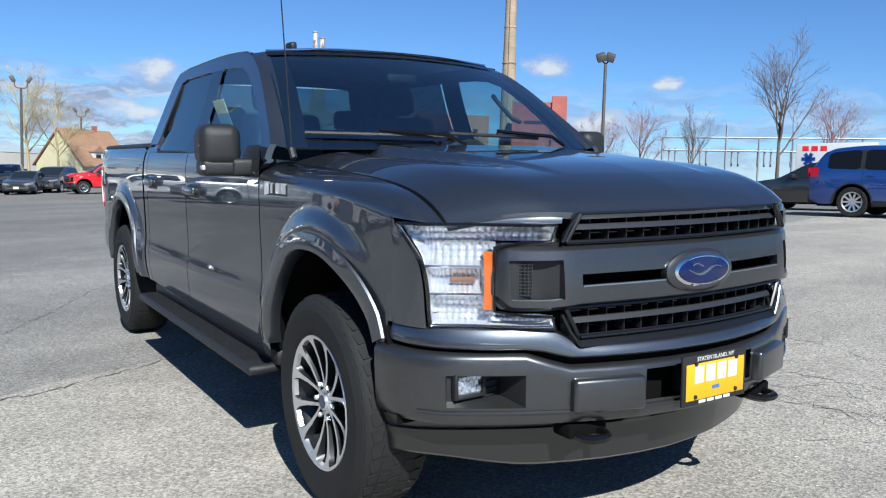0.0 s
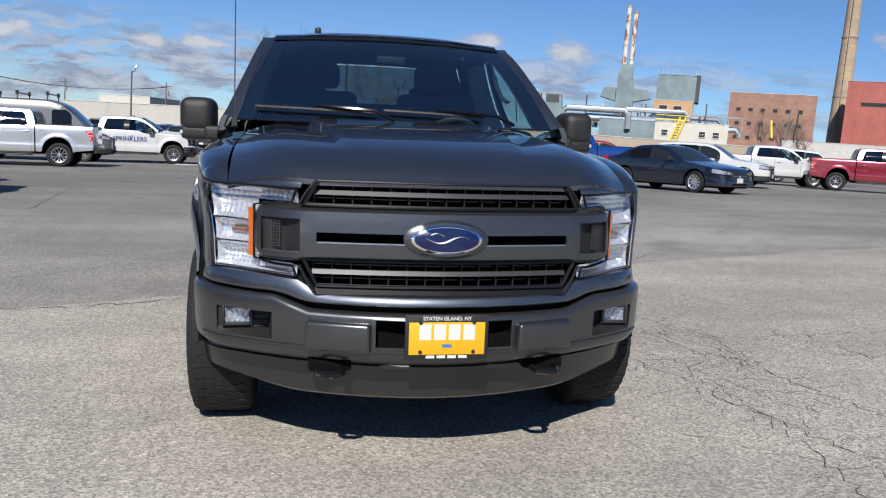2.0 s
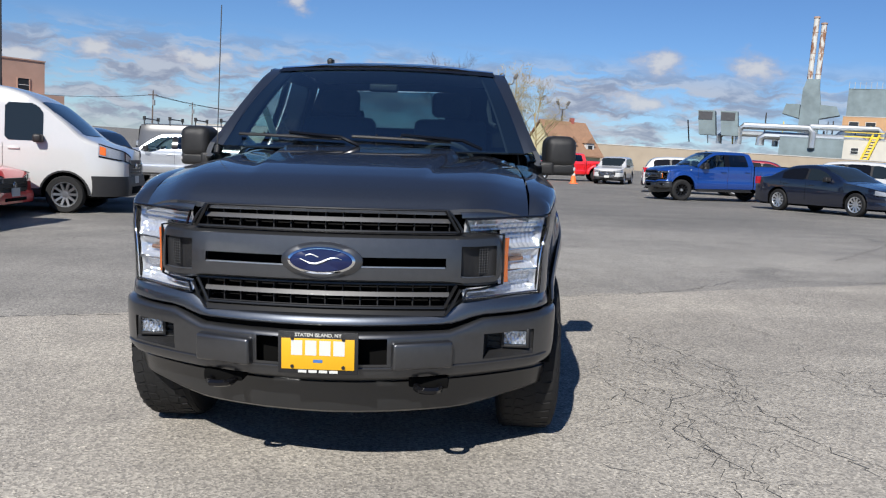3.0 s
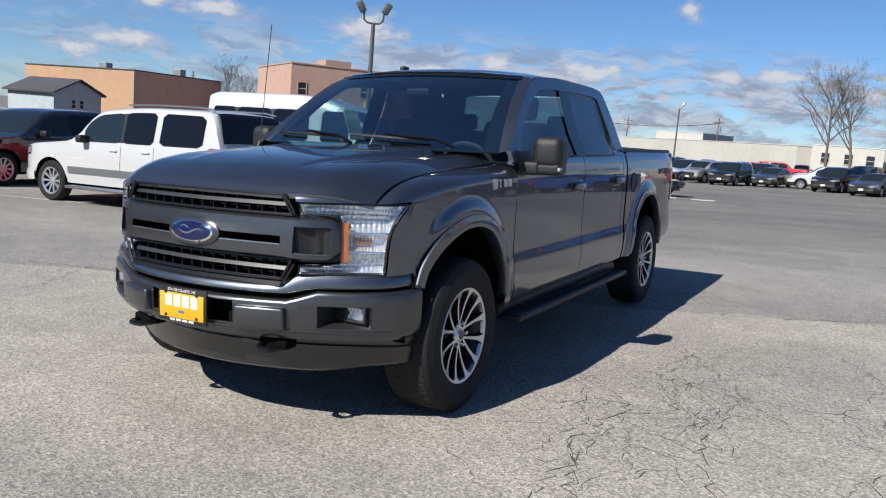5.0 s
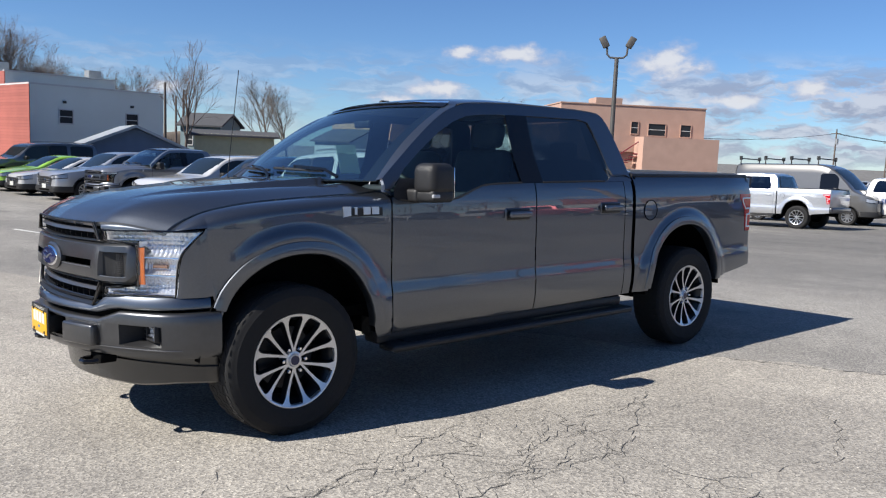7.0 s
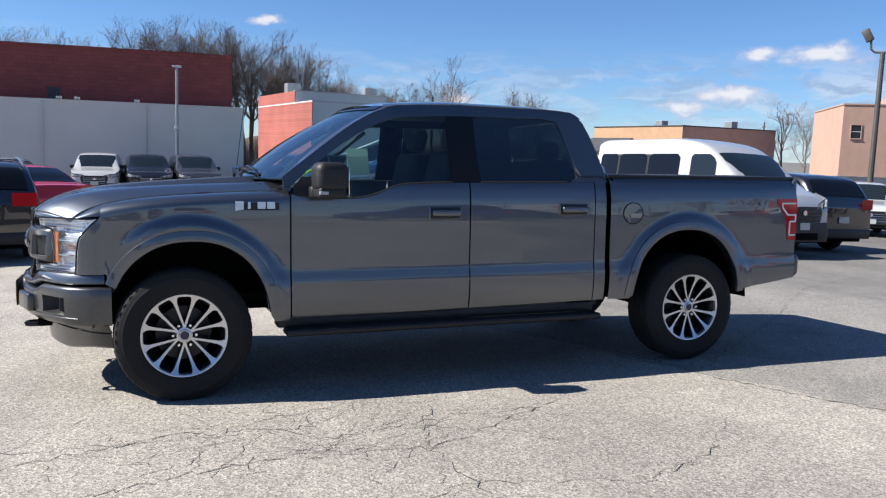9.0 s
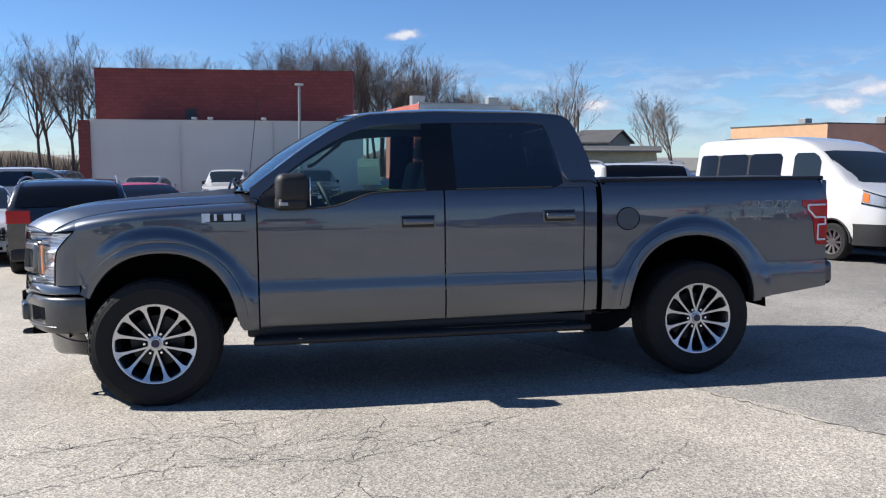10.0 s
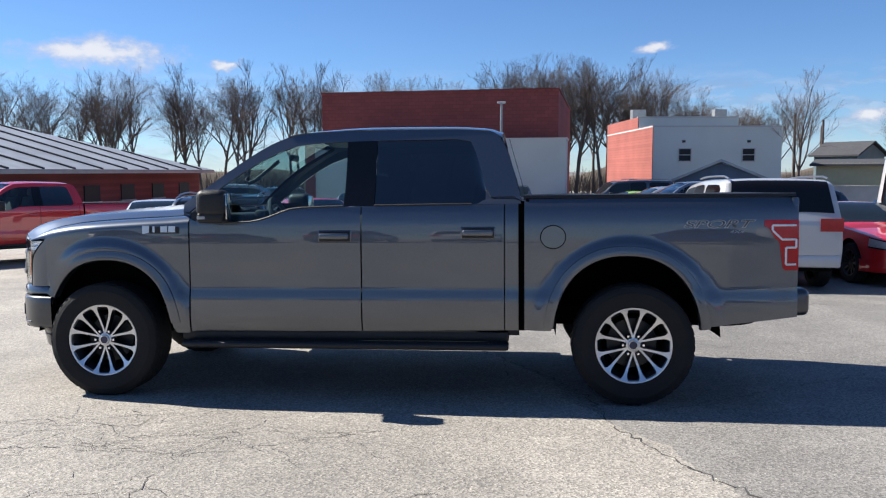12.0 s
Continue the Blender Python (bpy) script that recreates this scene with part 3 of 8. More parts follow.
def wheel(parent, x, s):
    """A tyre with a twelve-spoke machined rim; local y points outwards."""
    y0 = 0.858
    w = 0.137
    prof = [(0.235, -w * 0.8), (0.26, -w * 0.95), (0.32, -w), (0.365, -w * 0.97), (0.388, -w * 0.9), (0.3985, -w * 0.78), (0.4015, -w * 0.4), (0.402, 0), (0.4015, w * 0.4), (0.3985, w * 0.78), (0.388, w * 0.9), (0.365, w * 0.97), (0.352, w * 1.0), (0.349, w * 1.015), (0.32, w * 1.01), (0.275, w * 0.985), (0.262, w * 0.96), (0.247, w * 0.9), (0.236, w * 0.8)]
    place = Matrix.Translation((x, s * y0, TYRE_R - 0.004)) @ (Matrix.Identity(4) if s > 0 else Matrix.Rotation(math.pi, 4, "Z"))
    hub = new("wheel")
    hub.parent, hub.matrix_local = parent, place
    tyre = part("tyre", lathe(prof, 64), RUBBER, hub, "black all-terrain tyre")
    # tread blocks in five staggered rows and shoulder lugs
    lugs = []
    for row, (yy, half_w) in enumerate(((-0.090, 0.016), (-0.046, 0.018), (0.0, 0.018), (0.046, 0.018), (0.090, 0.016))):
        for i in range(44):
            a = 2 * math.pi * (i + 0.5 * (row % 2)) / 44
            g = brick_form(-0.021, 0.021, yy - half_w, yy + half_w, 0.392, 0.4030 if abs(yy) < 0.08 else 0.4016)
            lugs.append(moved(g, Matrix.Rotation(a, 4, "Y") @ Matrix.Rotation(radians(12 * (-1) ** row), 4, "Z")))
    for i in range(44):
        for sg in (-1, 1):
            g = brick_form(-0.013, 0.013, sg * 0.117 - 0.008, sg * 0.117 + 0.008, 0.366, 0.3890)
            lugs.append(moved(g, Matrix.Rotation(2 * math.pi * (i + 0.25) / 44, 4, "Y")))
    part("tread", merged(*lugs), RUBBER, tyre, smooth=0)
    rim = part("rim", lathe([(0.236, -0.09), (0.222, -0.088), (0.205, -0.02), (0.205, 0.02), (0.218, 0.07), (0.236, 0.100), (0.246, 0.112)], 64), DARK_ALLOY, hub, "dark painted rim barrel")
    part("rim_lip", lathe([(0.250, 0.117), (0.254, 0.124), (0.251, 0.130), (0.243, 0.1295), (0.238, 0.126), (0.234, 0.110)], 64), MACHINED, rim, "machined bright rim edge")
    part("brake_disc", lathe([(0.0, 0.005), (0.165, 0.005), (0.168, -0.005), (0.165, -0.02), (0.0, -0.02)], 40), DARK_ALLOY, hub)
    part("wheel_backing", lathe([(0.0, -0.03), (0.208, -0.03), (0.208, -0.05), (0, -0.05)], 32), SHADE_BLACK, hub)
    for i in range(6):
        for d in (-1, 1):
            a = 2 * math.pi * i / 6 + radians(90)
            V, F = [], []
            rows = ((0.040, 2.0, 0.0065, 0.100, 0.05), (0.070, 6.5, 0.0065, 0.098, 0.05), (0.105, 10.6, 0.0068, 0.099, 0.05), (0.160, 13.4, 0.0080, 0.105, 0.05),
                    (0.200, 14.4, 0.0105, 0.114, 0.045), (0.220, 14.8, 0.0150, 0.120, 0.035), (0.233, 15.0, 0.0240, 0.125, 0.025), (0.244, 15.0, 0.0420, 0.1285, 0.02))
            for r, deg, hw, yo, dp in rows:
                for w, y in ((-hw * 1.45, yo - dp), (-hw * 1.12, yo - 0.006), (-hw, yo), (hw, yo), (hw * 1.12, yo - 0.006), (hw * 1.45, yo - dp)):
                    q = a + d * radians(deg)
                    V.append((r * math.cos(q) - w * math.sin(q), y, r * math.sin(q) + w * math.cos(q)))
            for q in range(len(rows) - 1):
                F += [(q * 6 + j, q * 6 + j + 1, q * 6 + j + 7, q * 6 + j + 6) for j in range(5)]
            sp = part("spoke", (V, F), MACHINED, rim, "machined bright spoke" if i + d == -1 else "", smooth=25)
            sp.data.materials.append(DARK_ALLOY)
            for p in sp.data.polygons:
                p.material_index = 0 if abs(p.normal.y) > 0.85 else 1
    part("hub_cap", lathe([(0.0, 0.112), (0.031, 0.111), (0.034, 0.106), (0.036, 0.102), (0.046, 0.100), (0.050, 0.094), (0.050, 0.03)], 32), MACHINED, hub)
    part("cap_badge", lathe([(0.0, 0.1135), (0.026, 0.1130), (0.026, 0.110)], 24), BLUE_ENAMEL, hub, "dark blue oval cap badge")
    for i in range(6):
        a = 2 * math.pi * (i + 0.5) / 6 + radians(90)
        part("lug_nut", moved(lathe([(0.0, 0.112), (0.008, 0.112), (0.0115, 0.106), (0.0115, 0.075)], 6), Matrix.Translation((0.067 * math.cos(a), 0, 0.067 * math.sin(a)))), CHROME, hub)
    return hub


def script_badge(parent, at, size, name="emblem"):
    """An oval emblem: silver rim, blue field, a flowing pale stroke."""
    m = Matrix.Translation(at) @ Matrix.Rotation(radians(-4), 4, "Y")

    def oval(a, b, x0, x1, r):
        n = 40
        V, F = [], []
        for q, (k, xx) in enumerate(((1.0, x0), (1.0, x1 - r), (1 - r / b, x1), (0.0, x1 + r * 0.4))):
            V += [(xx, a * k * math.cos(2 * math.pi * i / n), b * k * math.sin(2 * math.pi * i / n)) for i in range(n)]
        for q in range(3):
            F += [(q * n + i, q * n + (i + 1) % n, (q + 1) * n + (i + 1) % n, (q + 1) * n + i) for i in range(n)]
        return V, F
    e = part(name, moved(oval(0.158 * size, 0.072 * size, -0.03, 0.006, 0.010), m), MATTE_GREY, parent, "blue oval emblem in a grey surround")
    part("emblem_rim", moved(oval(0.131 * size, 0.053 * size, 0.0, 0.013, 0.006), m), CHROME, e)
    part("emblem_field", moved(oval(0.120 * size, 0.0445 * size, 0.008, 0.0165, 0.003), m), BLUE_ENAMEL, e)
    swash = [(0.0185, (-0.080 + 0.160 * k / 24) * size, (0.012 * math.sin(2.0 * math.pi * k / 24 + 2.6)) * size) for k in range(25)]
    part("emblem_stroke", moved(tube(swash, [0.0012 + 0.0040 * math.sin(math.pi * k / 24) ** 2 for k in range(25)], 6), m), SATIN_SILVER, e)
    part("emblem_stroke", moved(tube([(0.0185, (-0.060 + 0.050 * k / 8) * size, (0.018 + 0.006 * math.sin(k * 0.5)) * size) for k in range(9)], 0.0022, 6), m), SATIN_SILVER, e)
    return e


def pickup(name, m, label, body_mat, detailed=True, group=""):
    truck = thing(name, m, label, "pickup truck", group)
    P = lambda n, g, mat, label="", par=None, smooth=35.0: part(n, g, mat, par if par is not None else truck, label, smooth)
    W = body_mat
    # -- sides
    for s in (1, -1):
        fen = lambda x: max(FRONT_ARCH(x), 0.775 if x > 0.405 else 0.0)
        top = lambda x: hood_z(x, 0.86) - 0.055
        nx = 46

        def fender(u, v, s=s):
            x = 0.452 + (-0.636 - 0.452) * u
            a, b = fen(x), top(x)
            if v <= 0.75:
                z = a + (b - a) * v / 0.75
                return (x, half_width(x, z), z)
            t = (v - 0.75) / 0.25
            yw, zt = half_width(x, b), hood_z(x, 0.80) - 0.008
            yi = min(0.815, yw - 0.03)
            return (x, yw + (yi - yw) * (1 - math.cos(t * math.pi / 2)), b + (zt - b) * math.sin(t * math.pi / 2))
        P("fender", sided(grid(nx, 28, fender), s), W, "dark grey metallic front fender with a wheel-arch blister")
        roc = lambda x: 0.462 + 0.012 * (-0.64 - x)
        d1 = P("front_door", side_panel(s, -0.646, -1.852, roc, lambda x: BELT(x) - 0.002, 34, 64), W)
        d2 = P("rear_door", side_panel(s, -1.862, -2.828, lambda x: max(roc(x), REAR_ARCH(x)) if x < -3 else roc(x), lambda x: BELT(x) - 0.002, 24, 64), W)
        P("cab_corner", side_panel(s, -2.836, -2.925, roc, lambda x: BELT(x) + 0.0, 4, 30), W)
        P("bed_side", side_panel(s, -2.965, -4.735, lambda x: REAR_ARCH(x) if x > -4.12 else 0.52 + 0.07 * (-4.12 - x) / 0.6, lambda x: 1.372 + 0.012 * (1 - ((x + 3.8) / 0.9) ** 2), 70, 30), W, "grey metallic cargo-bed side")
        # window frames and pillars
        xs = [-0.60, -0.645, -0.70, -0.78, -0.88, -1.0, -1.12, -1.25, -1.38, -1.5, -1.62, -1.735, -1.79, -1.852, -1.862, -1.945, -2.05, -2.2, -2.35, -2.5, -2.60, -2.63, -2.655, -2.675, -2.69, -2.705, -2.74, -2.78, -2.82, -2.86, -2.90, -2.942]

        def wt(x):
            return WIN_TOP(x) if x > -2.585 else 1.79 - 0.40 * ((-2.585 - x) / 0.135) ** 1.4 if x > -2.72 else 1.39

        def wb(x):
            return BELT(x) if x > -2.64 else 1.342 + 0.030 * step(-2.64, -2.71, x)
        cols = len(xs)
        V, paint_f, glass_a, glass_b, black_f = [], [], [], [], []
        rows_n = 9
        for x in xs:
            a, b, c, e = BELT(x), wb(x), wt(x), max(RAIL(x), BELT(x) + 0.01)
            c = min(c, e - 0.012)
            b = min(b, c - 0.004)
            zz = [a, a + (b - a) * 0.5, b, b + (c - b) * 0.33, b + (c - b) * 0.66, c, c + (e - c) * 0.33, c + (e - c) * 0.66, e]
            V += [(x, half_width(x, z) - (0.012 if k in (3, 4) else 0.0), z) for k, z in enumerate(zz)]
        for i in range(cols - 1):
            xm = (xs[i] + xs[i + 1]) / 2
            for j in range(rows_n - 1):
                q = (i * rows_n + j, (i + 1) * rows_n + j, (i + 1) * rows_n + j + 1, i * rows_n + j + 1)
                in_win = 2 <= j <= 4
                if -1.735 < xm < -0.645 and in_win:
                    glass_a.append(q)
                elif -2.705 < xm < -1.945 and in_win:
                    glass_b.append(q)
                elif -1.945 < xm < -1.735 and j <= 4:
                    black_f.append(q)
                else:
                    paint_f.append(q)
        P("cab_frame", thick(sided((V, paint_f), s), (0, -s, 0), 0.03), W, "grey roof pillars round the door windows")
        P("pillar_cover", sided((V, black_f), s), GLOSS_BLACK, "gloss black pillar trim")
        inset = [(x, y - 0.010, z) for x, y, z in V]
        P("door_glass", sided((inset, glass_a), s), GLASS_SIDE, "lightly tinted front door glass", d1)
        P("door_glass", sided((inset, glass_b), s), GLASS_TINT, "dark privacy glass of the rear door", d2)
        # bright-edged black weatherstrip under the glass
        for d, xa, xb in ((d1, -0.70, -1.735), (d2, -1.945, -2.61)):
            P("window_seal", sided(tube([(x, half_width(x, wb(x)) + 0.002, wb(x) + 0.004) for x in [xa + (xb - xa) * k / 14 for k in range(15)]], 0.006, 5), s), BLACK_PLASTIC, "", d)
        # wheel-arch flares
        for nm, fn, xa, xb, low in (("front", FRONT_ARCH, 0.425, -0.515, 0.455), ("rear", REAR_ARCH, -3.148, -4.122, 0.50)):
            n = 44
            path = []
            for k in range(n + 1):
                x = xa + (xb - xa) * (0.5 - 0.5 * math.cos(math.pi * k / n))
                path.append((x, fn(x)))
            if nm == "front":
                path = [p for p in path if p[1] > 0.69 or p[0] < 0.2]
            Vf, Ff = [], []
            for k, (x, z) in enumerate(path):
                a, b = path[max(0, k - 1)], path[min(len(path) - 1, k + 1)]
                tx, tz = b[0] - a[0], b[1] - a[1]
                h = math.hypot(tx, tz)
                ox, oz = tz / h, -tx / h
                if nm == "front" or True:
                    if oz < 0 and abs(ox) < 0.5:
                        ox, oz = -ox, -oz
                for off, out in ((0.060, 0.002), (0.057, 0.011), (0.035, 0.015), (0.008, 0.019), (-0.005, 0.017), (-0.011, 0.008), (-0.010, -0.05)):
                    px, pz = x + ox * off, z + oz * off
                    Vf.append((px, half_width(x, max(z, 0.5)) - 0.004 + out, pz))
            kk = 7
            Ff = [(i * kk + j, (i + 1) * kk + j, (i + 1) * kk + j + 1, i * kk + j + 1) for i in range(len(path) - 1) for j in range(kk - 1)]
            P("wheel_flare", sided((Vf, Ff), s), W, "grey flare round the wheel opening")
            c = F_AXLE if nm == "front" else R_AXLE
            # liner in near-black, so the well's shade is in its colour
            P("wheel_well", sided(merged(grid(20, 4, lambda u, v: (c - 0.03 + 0.54 * math.cos(math.pi * u), 0.35 + 0.58 * v, 0.45 + 0.56 * math.sin(math.pi * u))), grid(20, 3, lambda u, v: (c - 0.03 + 0.54 * v * math.cos(math.pi * u), 0.35, 0.45 + 0.56 * v * math.sin(math.pi * u)))), s), SHADE_BLACK, "wheel-well liner coloured near-black as shade")
        wheel(truck, F_AXLE, s)
        wheel(truck, R_AXLE, s)
        # running board on brackets
        board = P("running_board", sided(brick_form(-0.60, -2.86, 0.89, 1.050, 0.362, 0.408, 0.02, 3), s), BLACK_PLASTIC, "black ribbed running board")
        for k in range(8):
            y = 0.915 + 0.015 * k
            P("tread_rib", sided(brick_form(-0.72, -2.74, y, y + 0.007, 0.406, 0.411), s), RUBBER, "", board)
        for x in (-0.9, -1.85, -2.6):
            P("bracket", sided(brick_form(x - 0.03, x + 0.03, 0.62, 0.93, 0.37, 0.40, 0.006), s), BLACK_PLASTIC, "", board)
        P("rocker", sided(merged(brick_form(-0.56, -2.86, 0.80, 0.935, 0.40, 0.475, 0.02), brick_form(-0.56, -2.93, 0.78, 0.86, 0.44, 0.64)), s), BLACK_PLASTIC)
        # handles
        for d, x in ((d1, -1.675), (d2, -2.655)):
            z = 1.128 if d is d1 else 1.148
            yb = half_width(x, z)
            P("handle_recess", sided(brick_form(x - 0.118, x + 0.118, yb - 0.02, yb + 0.004, z - 0.046, z + 0.042, 0.010, 3), s), W, "shallow bowl behind the handle", d)
            # black plate for the shade inside the body-coloured bowl
            P("handle_bowl_shade", sided(brick_form(x - 0.108, x + 0.108, yb - 0.01, yb + 0.0065, z - 0.038, z + 0.034, 0.004, 2), s), BLACK_PLASTIC, "", d)
            P("door_handle", sided(brick_form(x - 0.104, x + 0.104, yb + 0.016, yb + 0.042, z - 0.022, z + 0.021, 0.012, 3), s), W, "grey pull handle", d)
            for xa, xb in ((-0.100, -0.066), (0.050, 0.100)):
                P("handle_foot", sided(brick_form(x + xa, x + xb, yb - 0.005, yb + 0.03, z - 0.016, z + 0.016, 0.008, 2), s), BLACK_PLASTIC, "", d)
        # door mirror
        swept = Matrix.Translation((-0.86, 1.08, 0)) @ Matrix.Rotation(radians(6), 4, "Z") @ Matrix.Translation((0.86, -1.08, 0))
        mir = P("door_mirror", sided(moved(brick_form(-0.968, -0.762, 0.985, 1.165, 1.262, 1.450, 0.052, 5), swept), s), BLACK_PLASTIC, "black plastic door mirror on a folding arm")
        P("mirror_shell", sided(moved(brick_form(-0.950, -0.772, 0.975, 1.158, 1.224, 1.296, 0.022, 4), swept), s), BLACK_PLASTIC, "", mir)
        P("mirror_arm", sided(brick_form(-0.89, -0.755, 0.89, 1.04, 1.222, 1.300, 0.018, 3), s), BLACK_PLASTIC, "", mir)
        P("mirror_sail", sided(side_panel(1, -0.66, -0.90, lambda x: BELT(x) + 0.004, lambda x: max(BELT(x) + 0.01, min(WIN_TOP(x) - 0.004, 1.36)), 8, 4), s), BLACK_PLASTIC, "", mir)
        P("turn_lamp", sided(moved(brick_form(-0.83, -0.774, 1.085, 1.160, 1.250, 1.272, 0.005), swept), s), TURN_LENS, "pale turn-signal lens", mir)
        P("mirror_glass", sided(moved(brick_form(-0.971, -0.965, 1.01, 1.14, 1.25, 1.425, 0.002), swept), s), CHROME, "", mir)
        # tail lamp
        tl = P("tail_lamp", sided(thick(side_panel(1, -4.515, -4.738, lambda x: 0.895 + (0.20 * step(-4.645, -4.605, x)) + 0.085 * step(-4.60, -4.53, x), lambda x: 1.226, 18, 14), (0, -1, 0), -0.004), s), RED_LENS, "red tail lamp with pale light bars")
        bars = [(-4.720, 1.190), (-4.566, 1.190), (-4.566, 1.158), (-4.628, 1.098), (-4.720, 1.098), (-4.720, 1.045), (-4.655, 1.045), (-4.655, 0.935), (-4.720, 0.935)]
        for (xa, za), (xb, zb) in zip(bars, bars[1:]):
            P("light_bar", sided(tube([(x, half_width(x, z) + 0.004, z) for x, z in [(xa + (xb - xa) * k / 4, za + (zb - za) * k / 4) for k in range(5)]], 0.0075, 6), s), WHITE_LENS, "", tl)
        # fender badge: chrome blocks
        bx = -0.305
        shapes = [[(0, 0), (0.05, 0), (0.05, -0.05), (0, -0.058)]]
        for k in range(3):
            o = 0.075 + 0.058 * k
            shapes.append([(o, -0.004), (o + (0.016 if k == 0 else 0.048), -0.004), (o + (0.016 if k == 0 else 0.048), -0.046), (o, -0.046)])
        badge = None
        for k, sh in enumerate(shapes):
            sgn = -1 if s > 0 else 1
            x_of = (lambda a: bx - a) if s > 0 else (lambda a: bx - 0.25 + a)
            g = slab([(x_of(a), 1.205 + b) for a, b in sh], lambda u, v, d: (u, s * (half_width(u, v) + 0.007 + d), v), 0.009)
            piece = P("fender_badge" if badge is None else "badge_block", g, MACHINED, "chrome block letters on a dark strip" if badge is None else "", badge, 0)
            badge = badge or piece
        P("badge_strip", sided(thick(side_panel(1, -0.315, -0.57, lambda x: 1.150, lambda x: 1.196, 6, 2), (0, 1, 0), 0.004), s), BLACK_PLASTIC, "", badge)
    # -- fuel door, bed lettering, antenna on one side each
    cf = lambda a: (-3.155 + 0.083 * math.cos(a), 1.118 + 0.077 * math.sin(a))
    ring = [cf(2 * math.pi * k / 32) for k in range(32)]
    fd = P("fuel_door", slab(ring, lambda u, v, d: (u, half_width(u, v) + 0.003 + d, v), 0.01), W, "round fuel door")
    P("fuel_door_gap", tube([(u, half_width(u, v) + 0.003, v) for u, v in ring + ring[:1]], 0.0035, 5, False), SHADE_BLACK, "", fd)
    for body, wide, lift, mat in ((0.0042, "bed_decal", 0.003, SATIN_SILVER), (-0.0010, "decal_core", 0.0048, DARKER_GREY)):
        tx = lettering("SPORT", 0.112, 0.0008, body)
        P(wide, ([(-4.225 - x * 1.28 - 0.40 * y, half_width(-4.225 - x * 1.28, 1.20) + lift + z, 1.198 + y * 0.62) for x, y, z in tx[0]], tx[1]), mat, "silver-outlined lettering decal" if body > 0 else "", None, 0)
    tx = lettering("4X4", 0.045, 0.0008)
    P("bed_decal", ([(-4.34 - x * 1.2 - 0.3 * y, half_width(-4.34, 1.15) + 0.003 + z, 1.148 + y * 0.6) for x, y, z in tx[0]], tx[1]), SATIN_SILVER, "small silver lettering decal", None, 0)
    P("radio_antenna", merged(tube([(-0.50, -0.86, 1.30), (-0.52, -0.862, 1.34)], 0.016, 8), tube([(-0.52, -0.862, 1.34), (-0.62, -0.862, 2.12)], 0.003, 5)), BLACK_PLASTIC, "thin black whip antenna")
    # -- hood, cowl, roof
    P("hood", thick(grid(64, 150, lambda u, v: (lambda y: (lambda x: (x, y, hood_z(x, y)))(hood_front(y) + (-0.60 - 0.04 * (y / 0.8) ** 2 + 0.18 * (1 - (y / 0.8) ** 2) - hood_front(y)) * (u ** 1.4)))(-0.803 + 1.606 * v)), (0, 0, -1), 0.02), W, "dark grey metallic hood with raised creases", None, 12)
    P("cowl", grid(4, 20, lambda u, v: (lambda k: (-0.40 - 0.22 * k * k - 0.14 * u, 0.845 * k, 1.338 + 0.012 * u - 0.0 * k))(2 * v - 1)), BLACK_PLASTIC, "black plastic wiper cowl")
    wsf = lambda k, v: (-0.43 - 0.19 * k * k - (0.80 - 0.10 * k * k) * v + 0.03 * math.sin(math.pi * v), (0.90 - 0.20 * v) * k, 1.345 + (0.515 - 0.022 * k * k) * v + 0.028 * math.sin(math.pi * v))
    ws = P("windshield", grid(24, 16, lambda u, v: wsf(1.94 * u - 0.97, v)), GLASS_FRONT, "raked windshield glass")
    P("windshield_band", grid(24, 2, lambda u, v: (lambda q: (q[0] + 0.003, q[1], q[2] + 0.004))(wsf(1.94 * u - 0.97, 0.93 + 0.075 * v))), GLOSS_BLACK, "", ws)
    for sg in (1, -1):
        P("windshield_frit", grid(16, 2, lambda u, v: (lambda q: (q[0] - 0.004, q[1], q[2] - 0.006))(wsf(sg * (0.97 - 0.12 * v), u))), FRIT, "", ws)
        # pale trim given the dark cabin colour, to put its shade in
        P("pillar_trim", thick(grid(14, 2, lambda u, v: (lambda q: (q[0] - 0.035, q[1], q[2] - 0.012))(wsf(sg * (0.955 - 0.115 * v), 0.02 + 0.95 * u))), (-1, 0, 0), 0.02), CABIN, "inner pillar trim coloured dark as shade")
    P("windshield_shade_line", tube([(lambda q: (q[0], q[1], q[2] + 0.008))(wsf(1.94 * u / 20 - 0.97, 1.0)) for u in range(21)], 0.006, 5), CHROME, "", ws)
    for sg in (1, -1):
        P("windshield_pillar", sided(grid(16, 3, lambda u, v: (lambda q, r: tuple(a + (b - a) * v for a, b in zip(q, r)))(wsf(0.95, u * 1.0), (lambda x: (x, half_width(x, RAIL(x)), RAIL(x)))(-0.60 - 0.72 * u))), sg), W, "grey windshield pillar")
    P("roof", grid(40, 36, lambda u, v: (lambda x, k: (x - 0.10 * k * k * (1 - u) ** 2, (0.735 - 0.015 * u) * k, ROOF_Z(x) - 0.055 * abs(k) ** 4 - 0.012 * k * k))(-1.215 - 1.60 * u, 2 * v - 1)), W, "grey metallic roof")
    for sg in (1, -1):
        P("roof_rail", sided(grid(40, 4, lambda u, v: (lambda x: (lambda q, r: tuple(a + (b - a) * v + 0.010 * math.sin(math.pi * v) * (0 if i == 0 else 1) for i, (a, b) in enumerate(zip(q, r))))((x, (0.735 - 0.015 * u), ROOF_Z(x) - 0.067), (x, half_width(x, RAIL(x)), RAIL(x))))(-1.315 - 1.49 * u)), sg), W)
